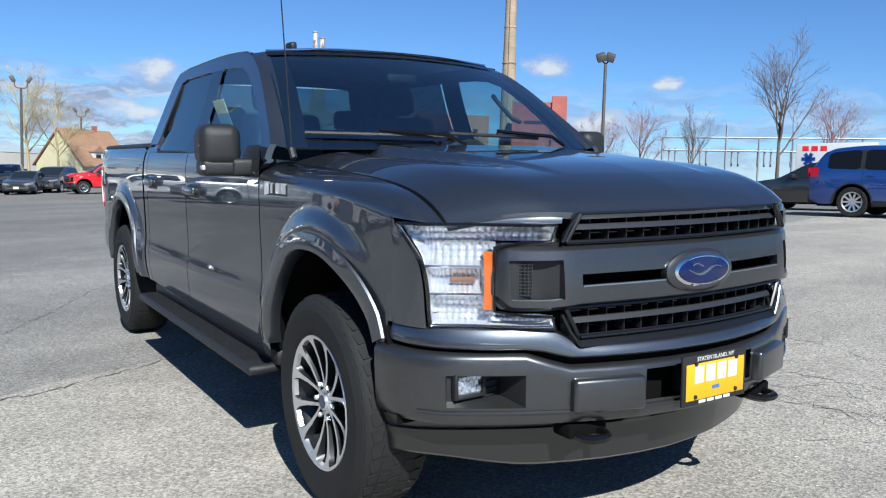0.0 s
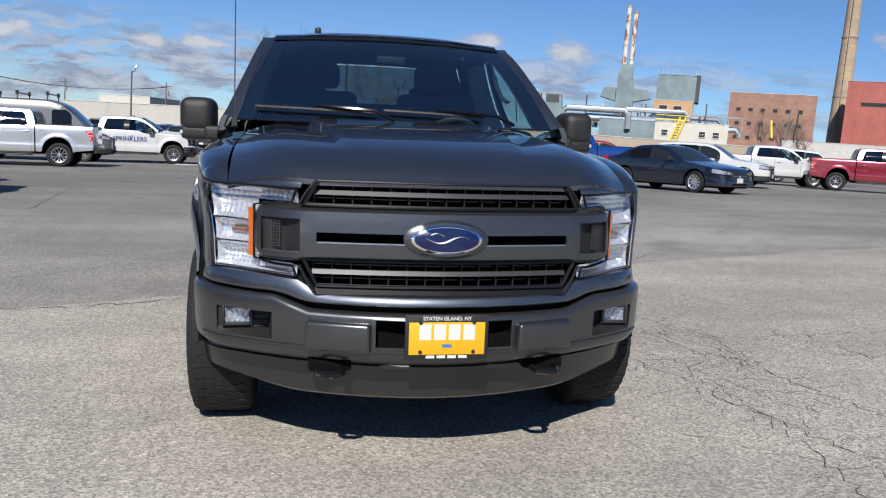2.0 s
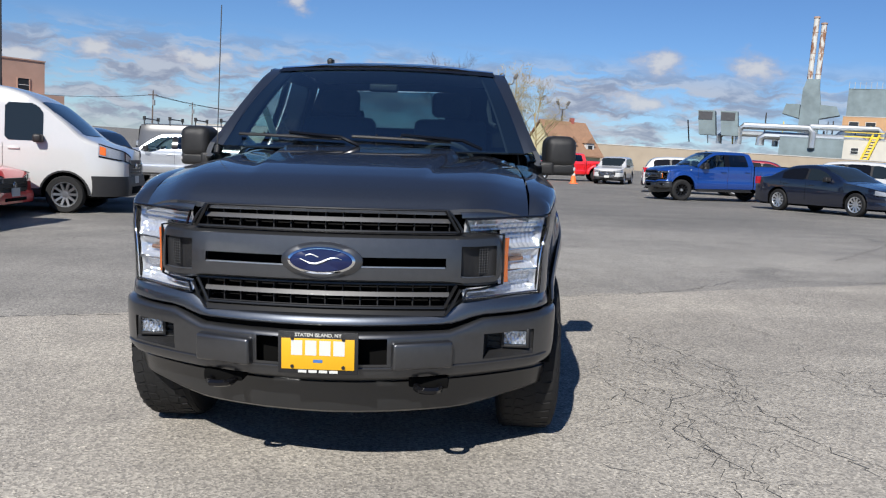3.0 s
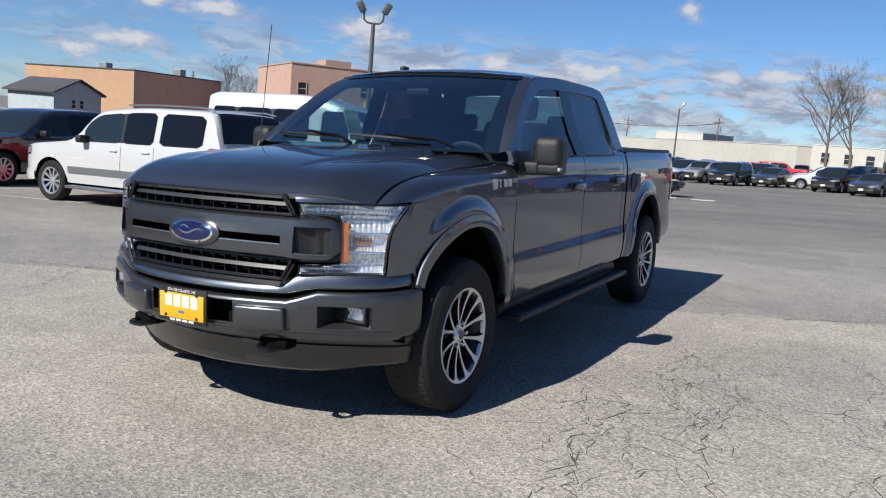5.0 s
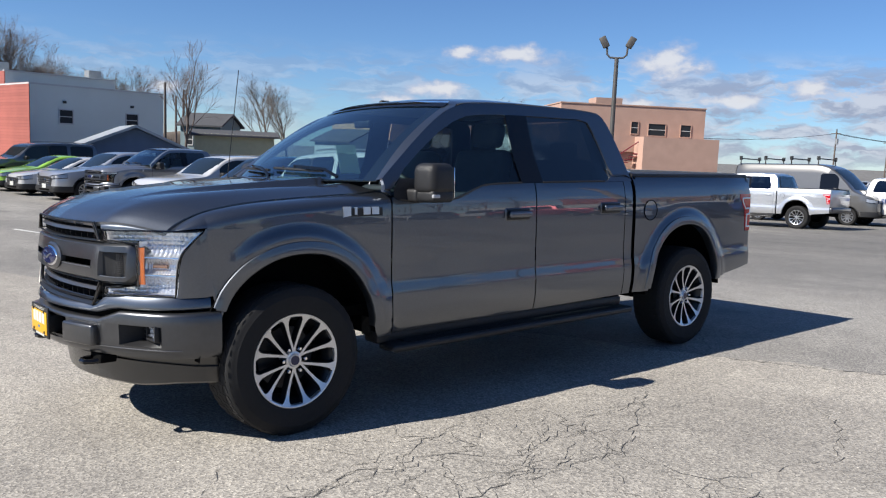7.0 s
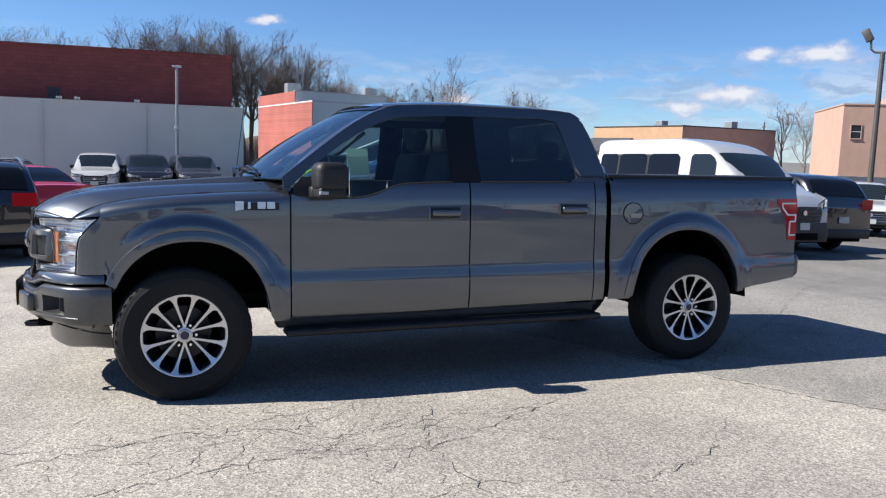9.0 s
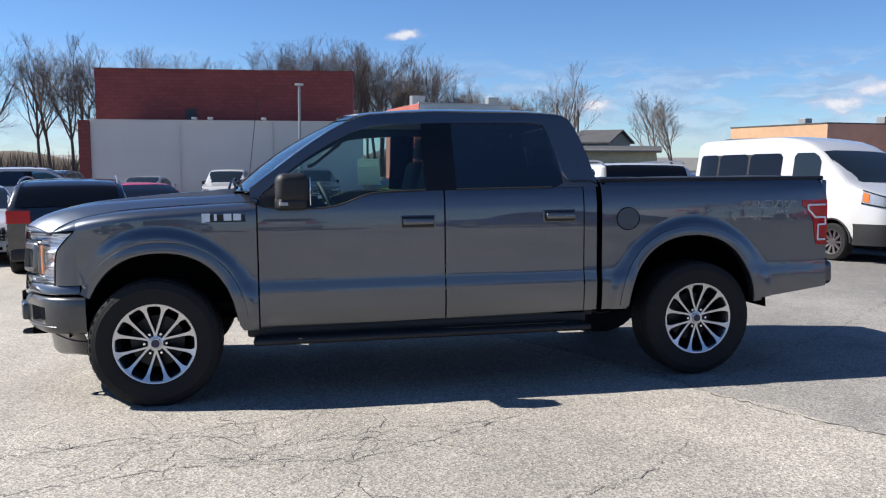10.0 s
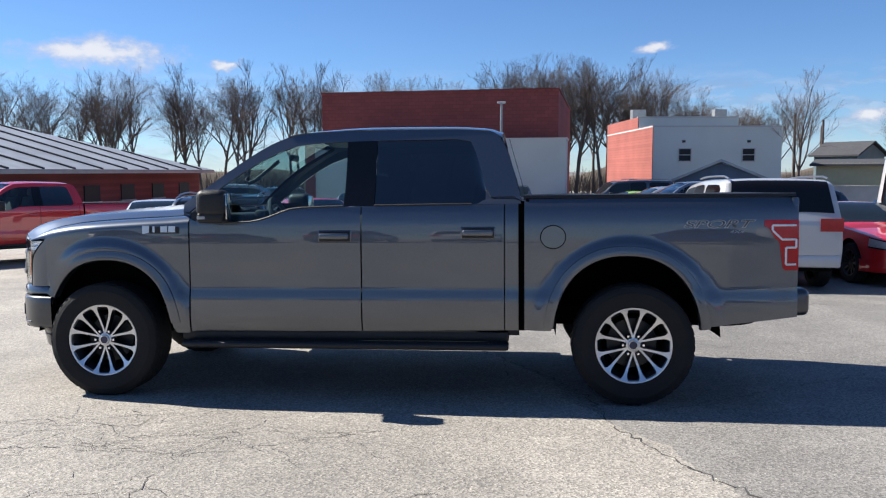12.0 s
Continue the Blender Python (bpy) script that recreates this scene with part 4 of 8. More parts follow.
    P("cab_back", grid(8, 24, lambda u, v: (lambda k: (-2.812 - 0.14 * u, (0.722 + 0.20 * u) * k, 1.345 + (ROOF_Z(-2.81) + 0.002 - 0.055 * abs(k) ** 4 - 0.012 * k * k - 1.345) * (1 - u)))(2 * v - 1), lambda i, j: not (1 <= i <= 6 and 4 <= j <= 19)), W)
    P("rear_glass", slab([(-0.64, 1.37), (0.64, 1.37), (0.57, 1.80), (-0.57, 1.80)], lambda u, v, d: (-2.85 - (1.79 - v) * 0.28 - 0.012 + d, u, v), 0.004), GLASS_REAR, "tinted rear window")
    P("roof_antenna", moved(brick_form(-0.045, 0.045, -0.02, 0.02, -0.01, 0.035, 0.014, 3), Matrix.Translation((-1.62, -0.42, 1.905))), BLACK_PLASTIC, "small roof antenna pod")
    # wipers
    for y0, y1, pivot in ((-0.76, -0.14, -0.05), (-0.10, 0.44, 0.60)):
        on_glass = lambda y, v, o: (lambda q: (q[0] + o, q[1], q[2] + 1.3 * o))(wsf(y / 0.88, v))
        blade = [on_glass(y0 + (y1 - y0) * k / 8, 0.088 - 0.026 * k / 8, 0.012) for k in range(9)]
        wp = P("wiper", merged(tube(blade, 0.009, 6), *[tube([blade[k], tuple(a + b for a, b in zip(blade[k], (0.004, 0, 0.016)))], 0.007, 5) for k in (2, 4, 6)]), BLACK_PLASTIC, "black wiper blade")
        P("wiper_arm", tube([on_glass(pivot, 0.0, 0.014), on_glass(pivot - 0.10, 0.030, 0.034), tuple(a + b for a, b in zip(blade[4], (0.006, 0, 0.022)))], 0.010, 6), GLOSS_BLACK, "", wp)
    # -- bed, tonneau, tailgate, rear bumper
    P("bed_front_panel", brick_form(-2.975, -3.0, -0.93, 0.93, 0.50, 1.37, 0.004), SHADE_BLACK)
    P("bed_gap_shadow", merged(brick_form(-2.925, -2.97, -0.90, 0.90, 0.48, 1.36)), SHADE_BLACK)
    P("tonneau_cover", grid(30, 16, lambda u, v: (lambda k: (-2.97 - 1.75 * u, 0.925 * k - 0.03 * k * u, 1.385 + 0.022 * (1 - abs(k) ** 6) + 0.008 * math.sin(3 * math.pi * u) ** 2 * (1 - k * k) - 0.012 * abs(k) ** 8))(2 * v - 1)), TONNEAU, "black soft tonneau cover over the cargo bed")
    for s in (1, -1):
        P("bed_rail_cap", sided(tube([(-2.96 - 1.77 * k / 12, half_width(-2.96 - 1.77 * k / 12, 1.37) - 0.012, 1.384) for k in range(13)], 0.018, 6), s), BLACK_PLASTIC)
    P("tailgate", brick_form(-4.72, -4.755, -0.80, 0.80, 0.78, 1.375, 0.012), W)
    P("tail_corner", merged(brick_form(-4.70, -4.745, 0.79, 0.915, 0.80, 1.37, 0.01), brick_form(-4.70, -4.745, -0.915, -0.79, 0.80, 1.37, 0.01)), W)
    P("rear_bumper", merged(brick_form(-4.655, -4.83, -0.905, 0.905, 0.590, 0.772, 0.045, 4)), MATTE_GREY, "dark rear step bumper")
    # -- nose: bumper, valance, grille, lamps
    path = nose_path(0.96, 2.0)
    tz = lambda y: 0.652 + 0.046 * step(0.50, 0.63, abs(y))
    rows = lambda i: (lambda t: [(-0.045, t + 0.006), (-0.012, t + 0.002), (0.0, t - 0.007), (0.004, t - 0.018), (0.004, 0.634), (0.003, 0.600), (0.002, 0.565), (0.001, 0.532), (-0.002, 0.512), (-0.004, 0.492), (-0.02, 0.472), (-0.08, 0.462)])(tz(path[i][1]))

    def solid(i, j):
        y = abs(path[i][1] + path[i + 1][1]) / 2
        if 0.63 < y < 0.84 and 4 <= j <= 6:
            return False
        return not (y < 0.255 and 4 <= j <= 6)
    bump = P("front_bumper", sweep(path, rows, solid), MATTE_GREY, "satin grey front bumper")
    P("bumper_cavity", brick_form(0.80, 0.88, -0.29, 0.29, 0.50, 0.65), SHADE_BLACK, "", bump)
    P("bumper_crease", tube([(x + 0.002, y, 0.519 - 0.004) for x, y in path[4:-4]], 0.0045, 6), MATTE_GREY, "", bump)
    for s in (1, -1):
        x_of = lambda y: 0.962 - 0.42 * y * y if y < 0.8 else 0.693 - 0.7 * (y - 0.80)
        P("bumper_pad", sided(moved(brick_form(-0.05, 0.030, -0.122, 0.122, 0.514, 0.622, 0.014, 3), Matrix.Translation((x_of(0.385), 0.388, 0)) @ Matrix.Rotation(radians(18), 4, "Z")), s), MATTE_GREY, "raised grey bumper pad", bump)
        back = lambda y: min(x_of(y) - 0.010, 0.668)
        ycol = [0.63, 0.66, 0.70, 0.74, 0.78, 0.81, 0.84]
        pick = lambda u: ycol[round(u * 6)]
        P("fog_pocket", sided(merged(
            grid(6, 3, lambda u, v: (back(pick(u)), pick(u), 0.530 + 0.105 * v)),
            grid(6, 3, lambda u, v: (x_of(pick(u)) + 0.001 + (back(pick(u)) - x_of(pick(u))) * v, pick(u), 0.6345)),
            grid(6, 3, lambda u, v: (x_of(pick(u)) + 0.001 + (back(pick(u)) - x_of(pick(u))) * v, pick(u), 0.5315 + 0.018 * v)),
            grid(2, 3, lambda u, v: (x_of(0.63) + (back(0.63) - x_of(0.63)) * u, 0.630 + 0.02 * u, 0.530 + 0.105 * v)),
            grid(2, 3, lambda u, v: (x_of(0.84) - 0.012 * u, 0.840, 0.530 + 0.105 * v))), s), BLACK_PLASTIC, "black fog-lamp pocket", bump)
        for k in range(3):
            P("pocket_rib", sided(tube([(0.672, 0.636, 0.556 + 0.022 * k), (0.680, 0.715, 0.550 + 0.022 * k)], 0.003, 5), s), BLACK_PLASTIC, "", bump)
        fog = P("fog_lamp", sided(grid(18, 10, lambda u, v: (0.672 + 0.006 * math.cos(u * 30) * math.sin(v * 9), 0.718 + 0.092 * u, 0.568 + 0.058 * v)), s), REFLECTOR, "clear rectangular fog lamp", bump)
        P("fog_bezel", sided(merged(brick_form(0.655, 0.690, 0.706, 0.718, 0.556, 0.638, 0.003), brick_form(0.655, 0.690, 0.810, 0.822, 0.556, 0.638, 0.003), brick_form(0.655, 0.690, 0.717, 0.811, 0.626, 0.638, 0.003), brick_form(0.655, 0.690, 0.717, 0.811, 0.556, 0.568, 0.003)), s), BLACK_PLASTIC, "", fog)
        P("fog_lens", sided(brick_form(0.682, 0.685, 0.717, 0.811, 0.567, 0.627, 0.001), s), LENS_CLEAR, "", fog)
    # body-coloured valance under the grille and the lamps, running into the fenders
    half = [(0.957 - 0.42 * y * y, y) for y in (0.0, 0.15, 0.30, 0.40, 0.46, 0.50, 0.54, 0.58, 0.63, 0.70)] + [(0.715, 0.755), (0.672, 0.805), (0.625, 0.850), (0.58, 0.878), (0.53, 0.897), (0.49, 0.905), (0.440, 0.911)]
    vp = [(x, -y) for x, y in reversed(half[1:])] + half

    def val_rows(i):
        y = abs(vp[i][1])
        lo = 0.682 + 0.030 * step(0.48, 0.63, y)
        hi = 0.722 + 0.056 * step(0.44, 0.58, y)
        return [(-0.05, lo - 0.004), (-0.006, lo), (0.002, lo + 0.003), (0.006, lo + 0.008), (0.006, lo + 0.26 * (hi - lo)), (0.002, lo + 0.52 * (hi - lo)), (-0.004, lo + 0.80 * (hi - lo)), (-0.010, lo + 0.93 * (hi - lo)), (-0.030, hi), (-0.09, hi + 0.004)]
    P("front_valance", sweep(vp, val_rows), W, "grey valance strip under the grille and lamps")
    P("valance_gap", sweep([(x - 0.035, y * 0.97) for x, y in vp], lambda i: [(0.0, 0.63), (0.0, 0.72)]), SHADE_BLACK)
    # air dam
    dp = nose_path(0.81, 0.91, True)
    dp = [(x - 0.02 * abs(y), y) for x, y in dp]
    dz = lambda y: 0.286 + 0.045 * step(0.5, 0.9, abs(y))
    P("air_dam", thick(sweep(dp, lambda i: [(0.04, 0.475), (0.02, 0.44), (0.012, 0.425), (0.018, 0.42), (0.0, dz(dp[i][1]) + 0.01), (-0.012, dz(dp[i][1]))]), (-1, 0, 0), 0.02), DAM_BLACK, "black lower air dam")
    for s in (1, -1):
        hk = P("tow_hook", sided(tube([(0.76, 0.365, 0.425), (0.88, 0.37, 0.425), (0.903, 0.385, 0.425), (0.91, 0.415, 0.425), (0.903, 0.445, 0.425), (0.88, 0.46, 0.425), (0.76, 0.465, 0.425)], 0.015, 7), s), GLOSS_BLACK, "black tow hook")
        P("hook_plate", sided(brick_form(0.76, 0.845, 0.335, 0.495, 0.415, 0.462, 0.01), s), SHADE_BLACK, "", hk)
    # plate
    plate = P("front_plate", brick_form(0.985, 0.995, -0.156, 0.152, 0.502, 0.668, 0.003), BLACK_PLASTIC, "yellow dealer plate in a black frame")
    P("plate_field", brick_form(0.9955, 0.999, -0.142, 0.138, 0.521, 0.641, 0.001), PLATE_YELLOW, "", plate)
    tops = lettering("STATEN ISLAND, NY", 0.0195, 0.0005, 0.0004)
    P("plate_letters", ([(0.9965, x - 0.002, 0.6540 + y) for x, y, z in tops[0]], tops[1]), PALE_INK, "", plate, 0)
    for k in range(4):
        y = -0.083 + 0.054 * k
        P("plate_bar", brick_form(0.999, 1.0, y - 0.0215, y + 0.0215, 0.576, 0.634), PLATE_WHITE, "", plate, 0)
        P("plate_bar", brick_form(0.9945, 0.9965, -0.062 + 0.04 * k - 0.016, -0.062 + 0.04 * k + 0.016, 0.5070, 0.5175), PLATE_WHITE, "", plate, 0)
    P("plate_bar", brick_form(0.999, 1.0, -0.020, 0.016, 0.548, 0.560), BLUE_PAINT_INK, "", plate, 0)
    for y in (-0.10, 0.096):
        for z in (0.532, 0.641):
            P("plate_bolt", moved(lathe([(0, 0.0), (0.007, 0.0), (0.007, -0.004)], 12), Matrix.Translation((1.003, y, z)) @ Matrix.Rotation(radians(-90), 4, "Z")), BLACK_PLASTIC, "", plate)
    P("plate_bracket", brick_form(0.90, 0.986, -0.10, 0.10, 0.53, 0.62, 0.004), BLACK_PLASTIC, "", plate)
    # grille bar with a slot and two ear pockets
    ys = [0.0, 0.10, 0.20, 0.30, 0.40, 0.466, 0.473, 0.500, 0.520, 0.532, 0.560, 0.60, 0.640, 0.660, 0.672, 0.684, 0.695, 0.706]
    ys = [-y for y in reversed(ys[1:])] + ys
    ks = [0.0, 0.012, 0.04, 0.075, 0.15, 0.175, 0.30, 0.335, 0.50, 0.525, 0.545, 0.70, 0.74, 0.765, 0.90, 0.955, 0.985, 1.0]
    nb = len(ys) - 1

    def bar_z(y, k):
        round_end = 0.045 * step(0.655, 0.706, abs(y)) ** 2
        lo, hi = 0.843 - 0.012 * step(0.45, 0.60, abs(y)) + round_end, 1.040 - round_end
        return lo + (hi - lo) * k

    def bar(u, v):
        y, k = ys[round(u * nb)], ks[round(v * 17)]
        e = min(k, 1 - k)
        edge = 0.030 * (1 - step(0.0, 0.075, e)) + 0.025 * step(0.684, 0.706, abs(y))
        roll = 0.006 * (1 - (2 * k - 1) ** 2)
        return (nose_x(y) + 0.014 - edge + roll + 0.02 * (0.5 - k), y, bar_z(y, k))

    def bar_keep(i, j):
        y, k = abs(ys[i] + ys[i + 1]) / 2, (ks[j] + ks[j + 1]) / 2
        if y < 0.473 and 0.335 < k < 0.525:
            return False
        return not (0.532 < y < 0.672 and 0.175 < k < 0.765)
    gr = P("grille_bar", thick(grid(nb, 17, bar, bar_keep), (-1, 0, 0), 0.030), MATTE_GREY, "satin dark grey grille bar with a slot", None, 28)
    P("grille_backing", grid(24, 6, lambda u, v: (lambda y: (nose_x(y) - 0.085, y, 0.69 + 0.45 * v))(-0.56 + 1.12 * u)), SHADE_BLACK, "", gr)
    P("slot_lip", tube([(nose_x(y) + 0.021, y, bar_z(y, 0.338)) for y in [-0.47 + 0.94 * k / 30 for k in range(31)]], 0.0035, 5), SATIN_SILVER, "", gr)
    for s in (1, -1):
        # ear pocket: a sloping floor that ends in a fine mesh
        P("ear_pocket", sided(merged(
            grid(6, 2, lambda u, v: (nose_x(0.532 + 0.14 * u) - 0.002 - 0.050 * (1 - abs(2 * min(1, u * 1.2) - 1)) ** 0.7 * 0.6, 0.530 + 0.144 * u, 0.860 + 0.140 * v))), s), BLACK_PLASTIC, "", gr)
        P("ear_lip", sided(tube([(nose_x(y) + 0.013, y, bar_z(y, 0.178)) for y in [0.535 + 0.13 * k / 8 for k in range(9)]], 0.0022, 4), s), SATIN_SILVER, "", gr)
        for k in range(10):
            z = 0.882 + 0.0105 * k
            P("mesh_bar", sided(tube([(nose_x(0.602) - 0.012, 0.602, z), (nose_x(0.668) - 0.004, 0.668, z)], 0.0020, 4), s), MATTE_GREY, "", gr, 0)
        for k in range(7):
            y = 0.605 + 0.010 * k
            P("mesh_bar", sided(tube([(nose_x(y) - 0.011 + 0.001 * k, y, 0.880), (nose_x(y) - 0.011 + 0.001 * k, y, 0.979)], 0.0017, 4), s), MATTE_GREY, "", gr, 0)
    for z0, z1, zsl, yb, yt in ((1.046, 1.130, 1.089, 0.517, 0.470), (0.748, 0.838, 0.797, 0.470, 0.515)):
        span = lambda z: yb + (yt - yb) * (z - z0) / (z1 - z0)
        ring = lambda z, yy, o: [(nose_x(yy * (k / 12 - 1)) + o, yy * (k / 12 - 1), z) for k in range(25)]
        P("grille_frame", merged(tube(ring(z1 + 0.002, span(z1), -0.004), 0.005, 6), tube(ring(z0, span(z0), 0.010 if z0 < 0.9 else 0.0), 0.006, 6),
            *[tube([(nose_x(span(z)) + 0.002, sg * span(z), z) for z in (z0, (z0 + z1) / 2, z1)], 0.007, 6) for sg in (1, -1)]), GRILLE_BLACK, "black grille surround", gr)
        P("grille_slat", thick(grid(24, 2, lambda u, v: (lambda y: (nose_x(y) - 0.010 - 0.012 * v, y, zsl - 0.008 + 0.016 * v))((2 * u - 1) * (span(zsl) - 0.008))), (-1, 0, 0), 0.014), SLAT_GREY, "satin grey slat", gr)
        for k in range(15):
            y = -0.48 + 0.96 * k / 14
            P("grille_rib", brick_form(nose_x(y) - 0.070, nose_x(y) - 0.030, y - 0.0022, y + 0.0022, z0, z1), BLACK_PLASTIC, "", gr, 0)
        P("grille_cross_bar", merged(*[tube([(nose_x(y) - 0.055, y, zz) for y in [-0.48 + 0.96 * k / 12 for k in range(13)]], 0.003, 4) for zz in (z0 + 0.020, z1 - 0.018)]), GLOSS_BLACK, "", gr)
    # dark sill between lower grille and valance, with the corner rails
    P("grille_sill", grid(24, 3, lambda u, v: (lambda y: (nose_x(y) + 0.022 - 0.03 * v, y, 0.718 + 0.036 * v))((2 * u - 1) * 0.475)), GRILLE_BLACK, "", gr)
    for sg in (1, -1):
        P("grille_rail", sided(tube([(nose_x(0.475) + 0.018, 0.475, 0.722), (nose_x(0.505) + 0.014, 0.505, 0.765), (nose_x(0.530) + 0.008, 0.532, 0.822)], 0.006, 6), sg), GRILLE_BLACK, "", gr)
        P("grille_rail", sided(tube([(nose_x(0.535) + 0.010, 0.535, 1.046), (nose_x(0.51) + 0.004, 0.510, 1.09), (nose_x(0.478), 0.475, 1.132)], 0.006, 6), sg), GRILLE_BLACK, "", gr)
    script_badge(truck, (0.925, -0.004, 0.932), 1.0)
    # headlamps
    rear_x = curve([(0.76, 0.598), (0.797, 0.594), (0.90, 0.588), (0.975, 0.575), (1.04, 0.528), (1.10, 0.468)])

    def lamp_at(u, z, inner, inset):
        s0, s1 = nose_s_at_y(inner), nose_s_at_x(rear_x(z))
        q = s0 + (s1 - s0) * u
        x, y, nx, ny = nose_at(q)
        return (x - nx * inset, y - ny * inset, z)
    bands = ((1.045, 1.098, 0.548), (0.967, 1.045, 0.700), (0.880, 0.967, 0.700), (0.815, 0.880, 0.700), (0.777, 0.815, 0.548))
    cells = ((0.967, 1.098), (0.880, 0.967), (0.777, 0.880))

    def cell_depth(u, z, inner):
        for n, (lo, hi) in enumerate(cells):
            if lo <= z <= hi + 1e-6:
                t = (z - lo) / (hi - lo)
                break
        ends = step(0.0, 0.12, u) * step(0.0, 0.10, 1 - u)
        bowl = 0.012 + (0.042, 0.032, 0.040)[n] * math.sin(math.pi * min(1, max(0, t))) ** 0.6 * (0.25 + 0.75 * ends)
        q = u * (nose_s_at_x(rear_x(z)) - nose_s_at_y(inner))
        wide, tall, deep = ((0.024, 0.021, 0.0100), (0.015, 0.026, 0.0085), (0.019, 0.017, 0.0090))[n]
        fu, fv = (q / wide) % 1.0, (t * (hi - lo) / tall) % 1.0
        rib = deep * (1 - 4 * fu * (1 - fu)) * 0.6 + deep * (1 - 4 * fv * (1 - fv)) * 0.6
        return bowl + rib * (0.3 + 0.7 * ends)
    for s in (1, -1):
        lamp = None
        for z0, z1, inner in bands:
            g = grid(120 if inner < 0.6 else 96, 16, lambda u, v: lamp_at(u, z0 + (z1 - z0) * v, inner, cell_depth(u, z0 + (z1 - z0) * v, inner)))
            piece = P("headlamp" if lamp is None else "reflector_cell", sided(g, s), REFLECTOR, "clear headlamp with chrome reflector and amber marker" if lamp is None else "", lamp, 60)
            lamp = lamp or piece
        for z0, z1, inner in bands:
            P("lamp_lens", sided(grid(24, 4, lambda u, v: lamp_at(u, z0 + (z1 - z0) * v, inner, -0.004 - 0.006 * math.sin(math.pi * ((z0 + (z1 - z0) * v) - 0.777) / 0.321))), s), LENS_CLEAR, "", lamp)
        for zc in (0.880, 0.967):
            P("lamp_shelf", sided(tube([lamp_at(0.12 + 0.86 * k / 14, zc, 0.700, 0.010) for k in range(15)], 0.0045, 6), s), CHROME, "", lamp)
        P("signal_bulb", sided(tube([lamp_at(0.30 + 0.34 * k / 8, 0.922, 0.700, 0.038) for k in range(9)], 0.010, 10), s), AMBER_BULB, "orange signal bulb", lamp)
        P("amber_marker", sided(thick(grid(6, 10, lambda u, v: (lambda x, y, nx, ny: (x - nx * 0.004, y - ny * 0.004, 0.834 + 0.182 * v))(*nose_at(nose_s_at_y(0.702) + 0.031 * u * (1 - 0.12 * math.sin(math.pi * v)) + 0.002))), (-0.6, -0.5, 0), 0.010), s), AMBER, "amber side marker", lamp)
        edge = [lamp_at(k / 20, 1.099, 0.545, 0.0) for k in range(21)] + [lamp_at(1.0, 1.099 - 0.323 * k / 14, 0.545, 0.0) for k in range(1, 14)] + [lamp_at(1 - k / 20, 0.776, 0.545, 0.0) for k in range(21)] + [lamp_at(0, 0.814, 0.556, 0.0), lamp_at(0, 0.816, 0.62, 0.004), lamp_at(0, 0.830, 0.700, 0.0), lamp_at(0, 1.03, 0.700, 0.0), lamp_at(0, 1.046, 0.62, 0.004), lamp_at(0, 1.048, 0.562, 0.0)]
        P("lamp_surround", sided(tube(edge + edge[:1], 0.0055, 6, False), s), GLOSS_BLACK, "", lamp)
        inner_edge = [lamp_at(0.985, 1.090 - 0.305 * k / 14, 0.545, 0.003) for k in range(15)] + [lamp_at(1 - 0.03 - 0.94 * k / 16, 0.785, 0.545, 0.003) for k in range(17)]
        P("lamp_edge", sided(tube(inner_edge, 0.003, 5), s), CHROME, "", lamp)
        P("lamp_backing", sided(grid(30, 2, lambda u, v: (lambda x, y, nx, ny: (x - nx * 0.10, y - ny * 0.10, 0.69 + 0.43 * v))(*nose_at(nose_s_at_y(0.50) + u * (nose_s_at_x(0.46) - nose_s_at_y(0.50))))), s), SHADE_BLACK, "", lamp)
        # fender corner behind the lamp and the cap above it
        P("fender_corner", sided(grid(14, 20, lambda u, v: (lambda z: (lambda xr: (lambda x, y, nx, ny: (x + nx * 0.001, y + ny * 0.001 + (half_width(0.452, z) - 0.909) * (1 - u) ** 2, z))(*nose_at(nose_s_at_x(0.448 + (xr - 0.456) * u))))(rear_x(z)))(0.772 + 0.338 * v)), s), W)
        def cap(u, v):
            x, y, nx, ny = nose_at(nose_s_at_x(0.449) + u * (nose_s_at_y(0.53) - nose_s_at_x(0.449)))
            join = (1 - step(0.0, 0.35, u))
            yi = min(0.806 + 0.009 * join, y - 0.010 - 0.020 * join)
            xt = min(x - 0.004, hood_front(yi))
            z0 = 1.103 + (hood_z(0.452, 0.86) - 0.055 - 1.103) * join
            z1 = hood_z(xt, 0.80 + (yi - 0.80) * (1 - join)) - 0.012 + 0.004 * join
            y0 = y + (half_width(0.452, z0) - 0.9095) * join
            k = 1 - math.cos(v * math.pi / 2)
            return (x + (xt - x) * k, y0 + (yi - y0) * k, z0 + (z1 - z0) * math.sin(v * math.pi / 2))
        P("fender_cap", sided(grid(26, 8, cap), s), W, "grey fender cap over the lamp")
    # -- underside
    # frame and axles take the near-black that stands in for shade below
    P("chassis", merged(brick_form(0.55, -4.5, 0.40, 0.52, 0.47, 0.60, 0.01), brick_form(0.55, -4.5, -0.52, -0.40, 0.47, 0.60, 0.01), brick_form(0.50, -2.9, -0.80, 0.80, 0.56, 0.62), brick_form(-3.60, -3.76, -0.75, 0.75, 0.33, 0.46, 0.04), brick_form(-0.08, 0.08, -0.75, 0.75, 0.30, 0.42, 0.03), brick_form(-1.2, -2.6, -0.25, 0.1, 0.38, 0.5, 0.05)), SHADE_BLACK, "frame and axles coloured near-black as shade")
    # unseen slabs added to stop sun leaking through behind the bumper
    P("under_light_stop", merged(brick_form(0.20, 0.56, -0.72, 0.72, 0.445, 0.465), brick_form(0.55, 0.76, -0.40, 0.40, 0.446, 0.464)), SHADE_BLACK)
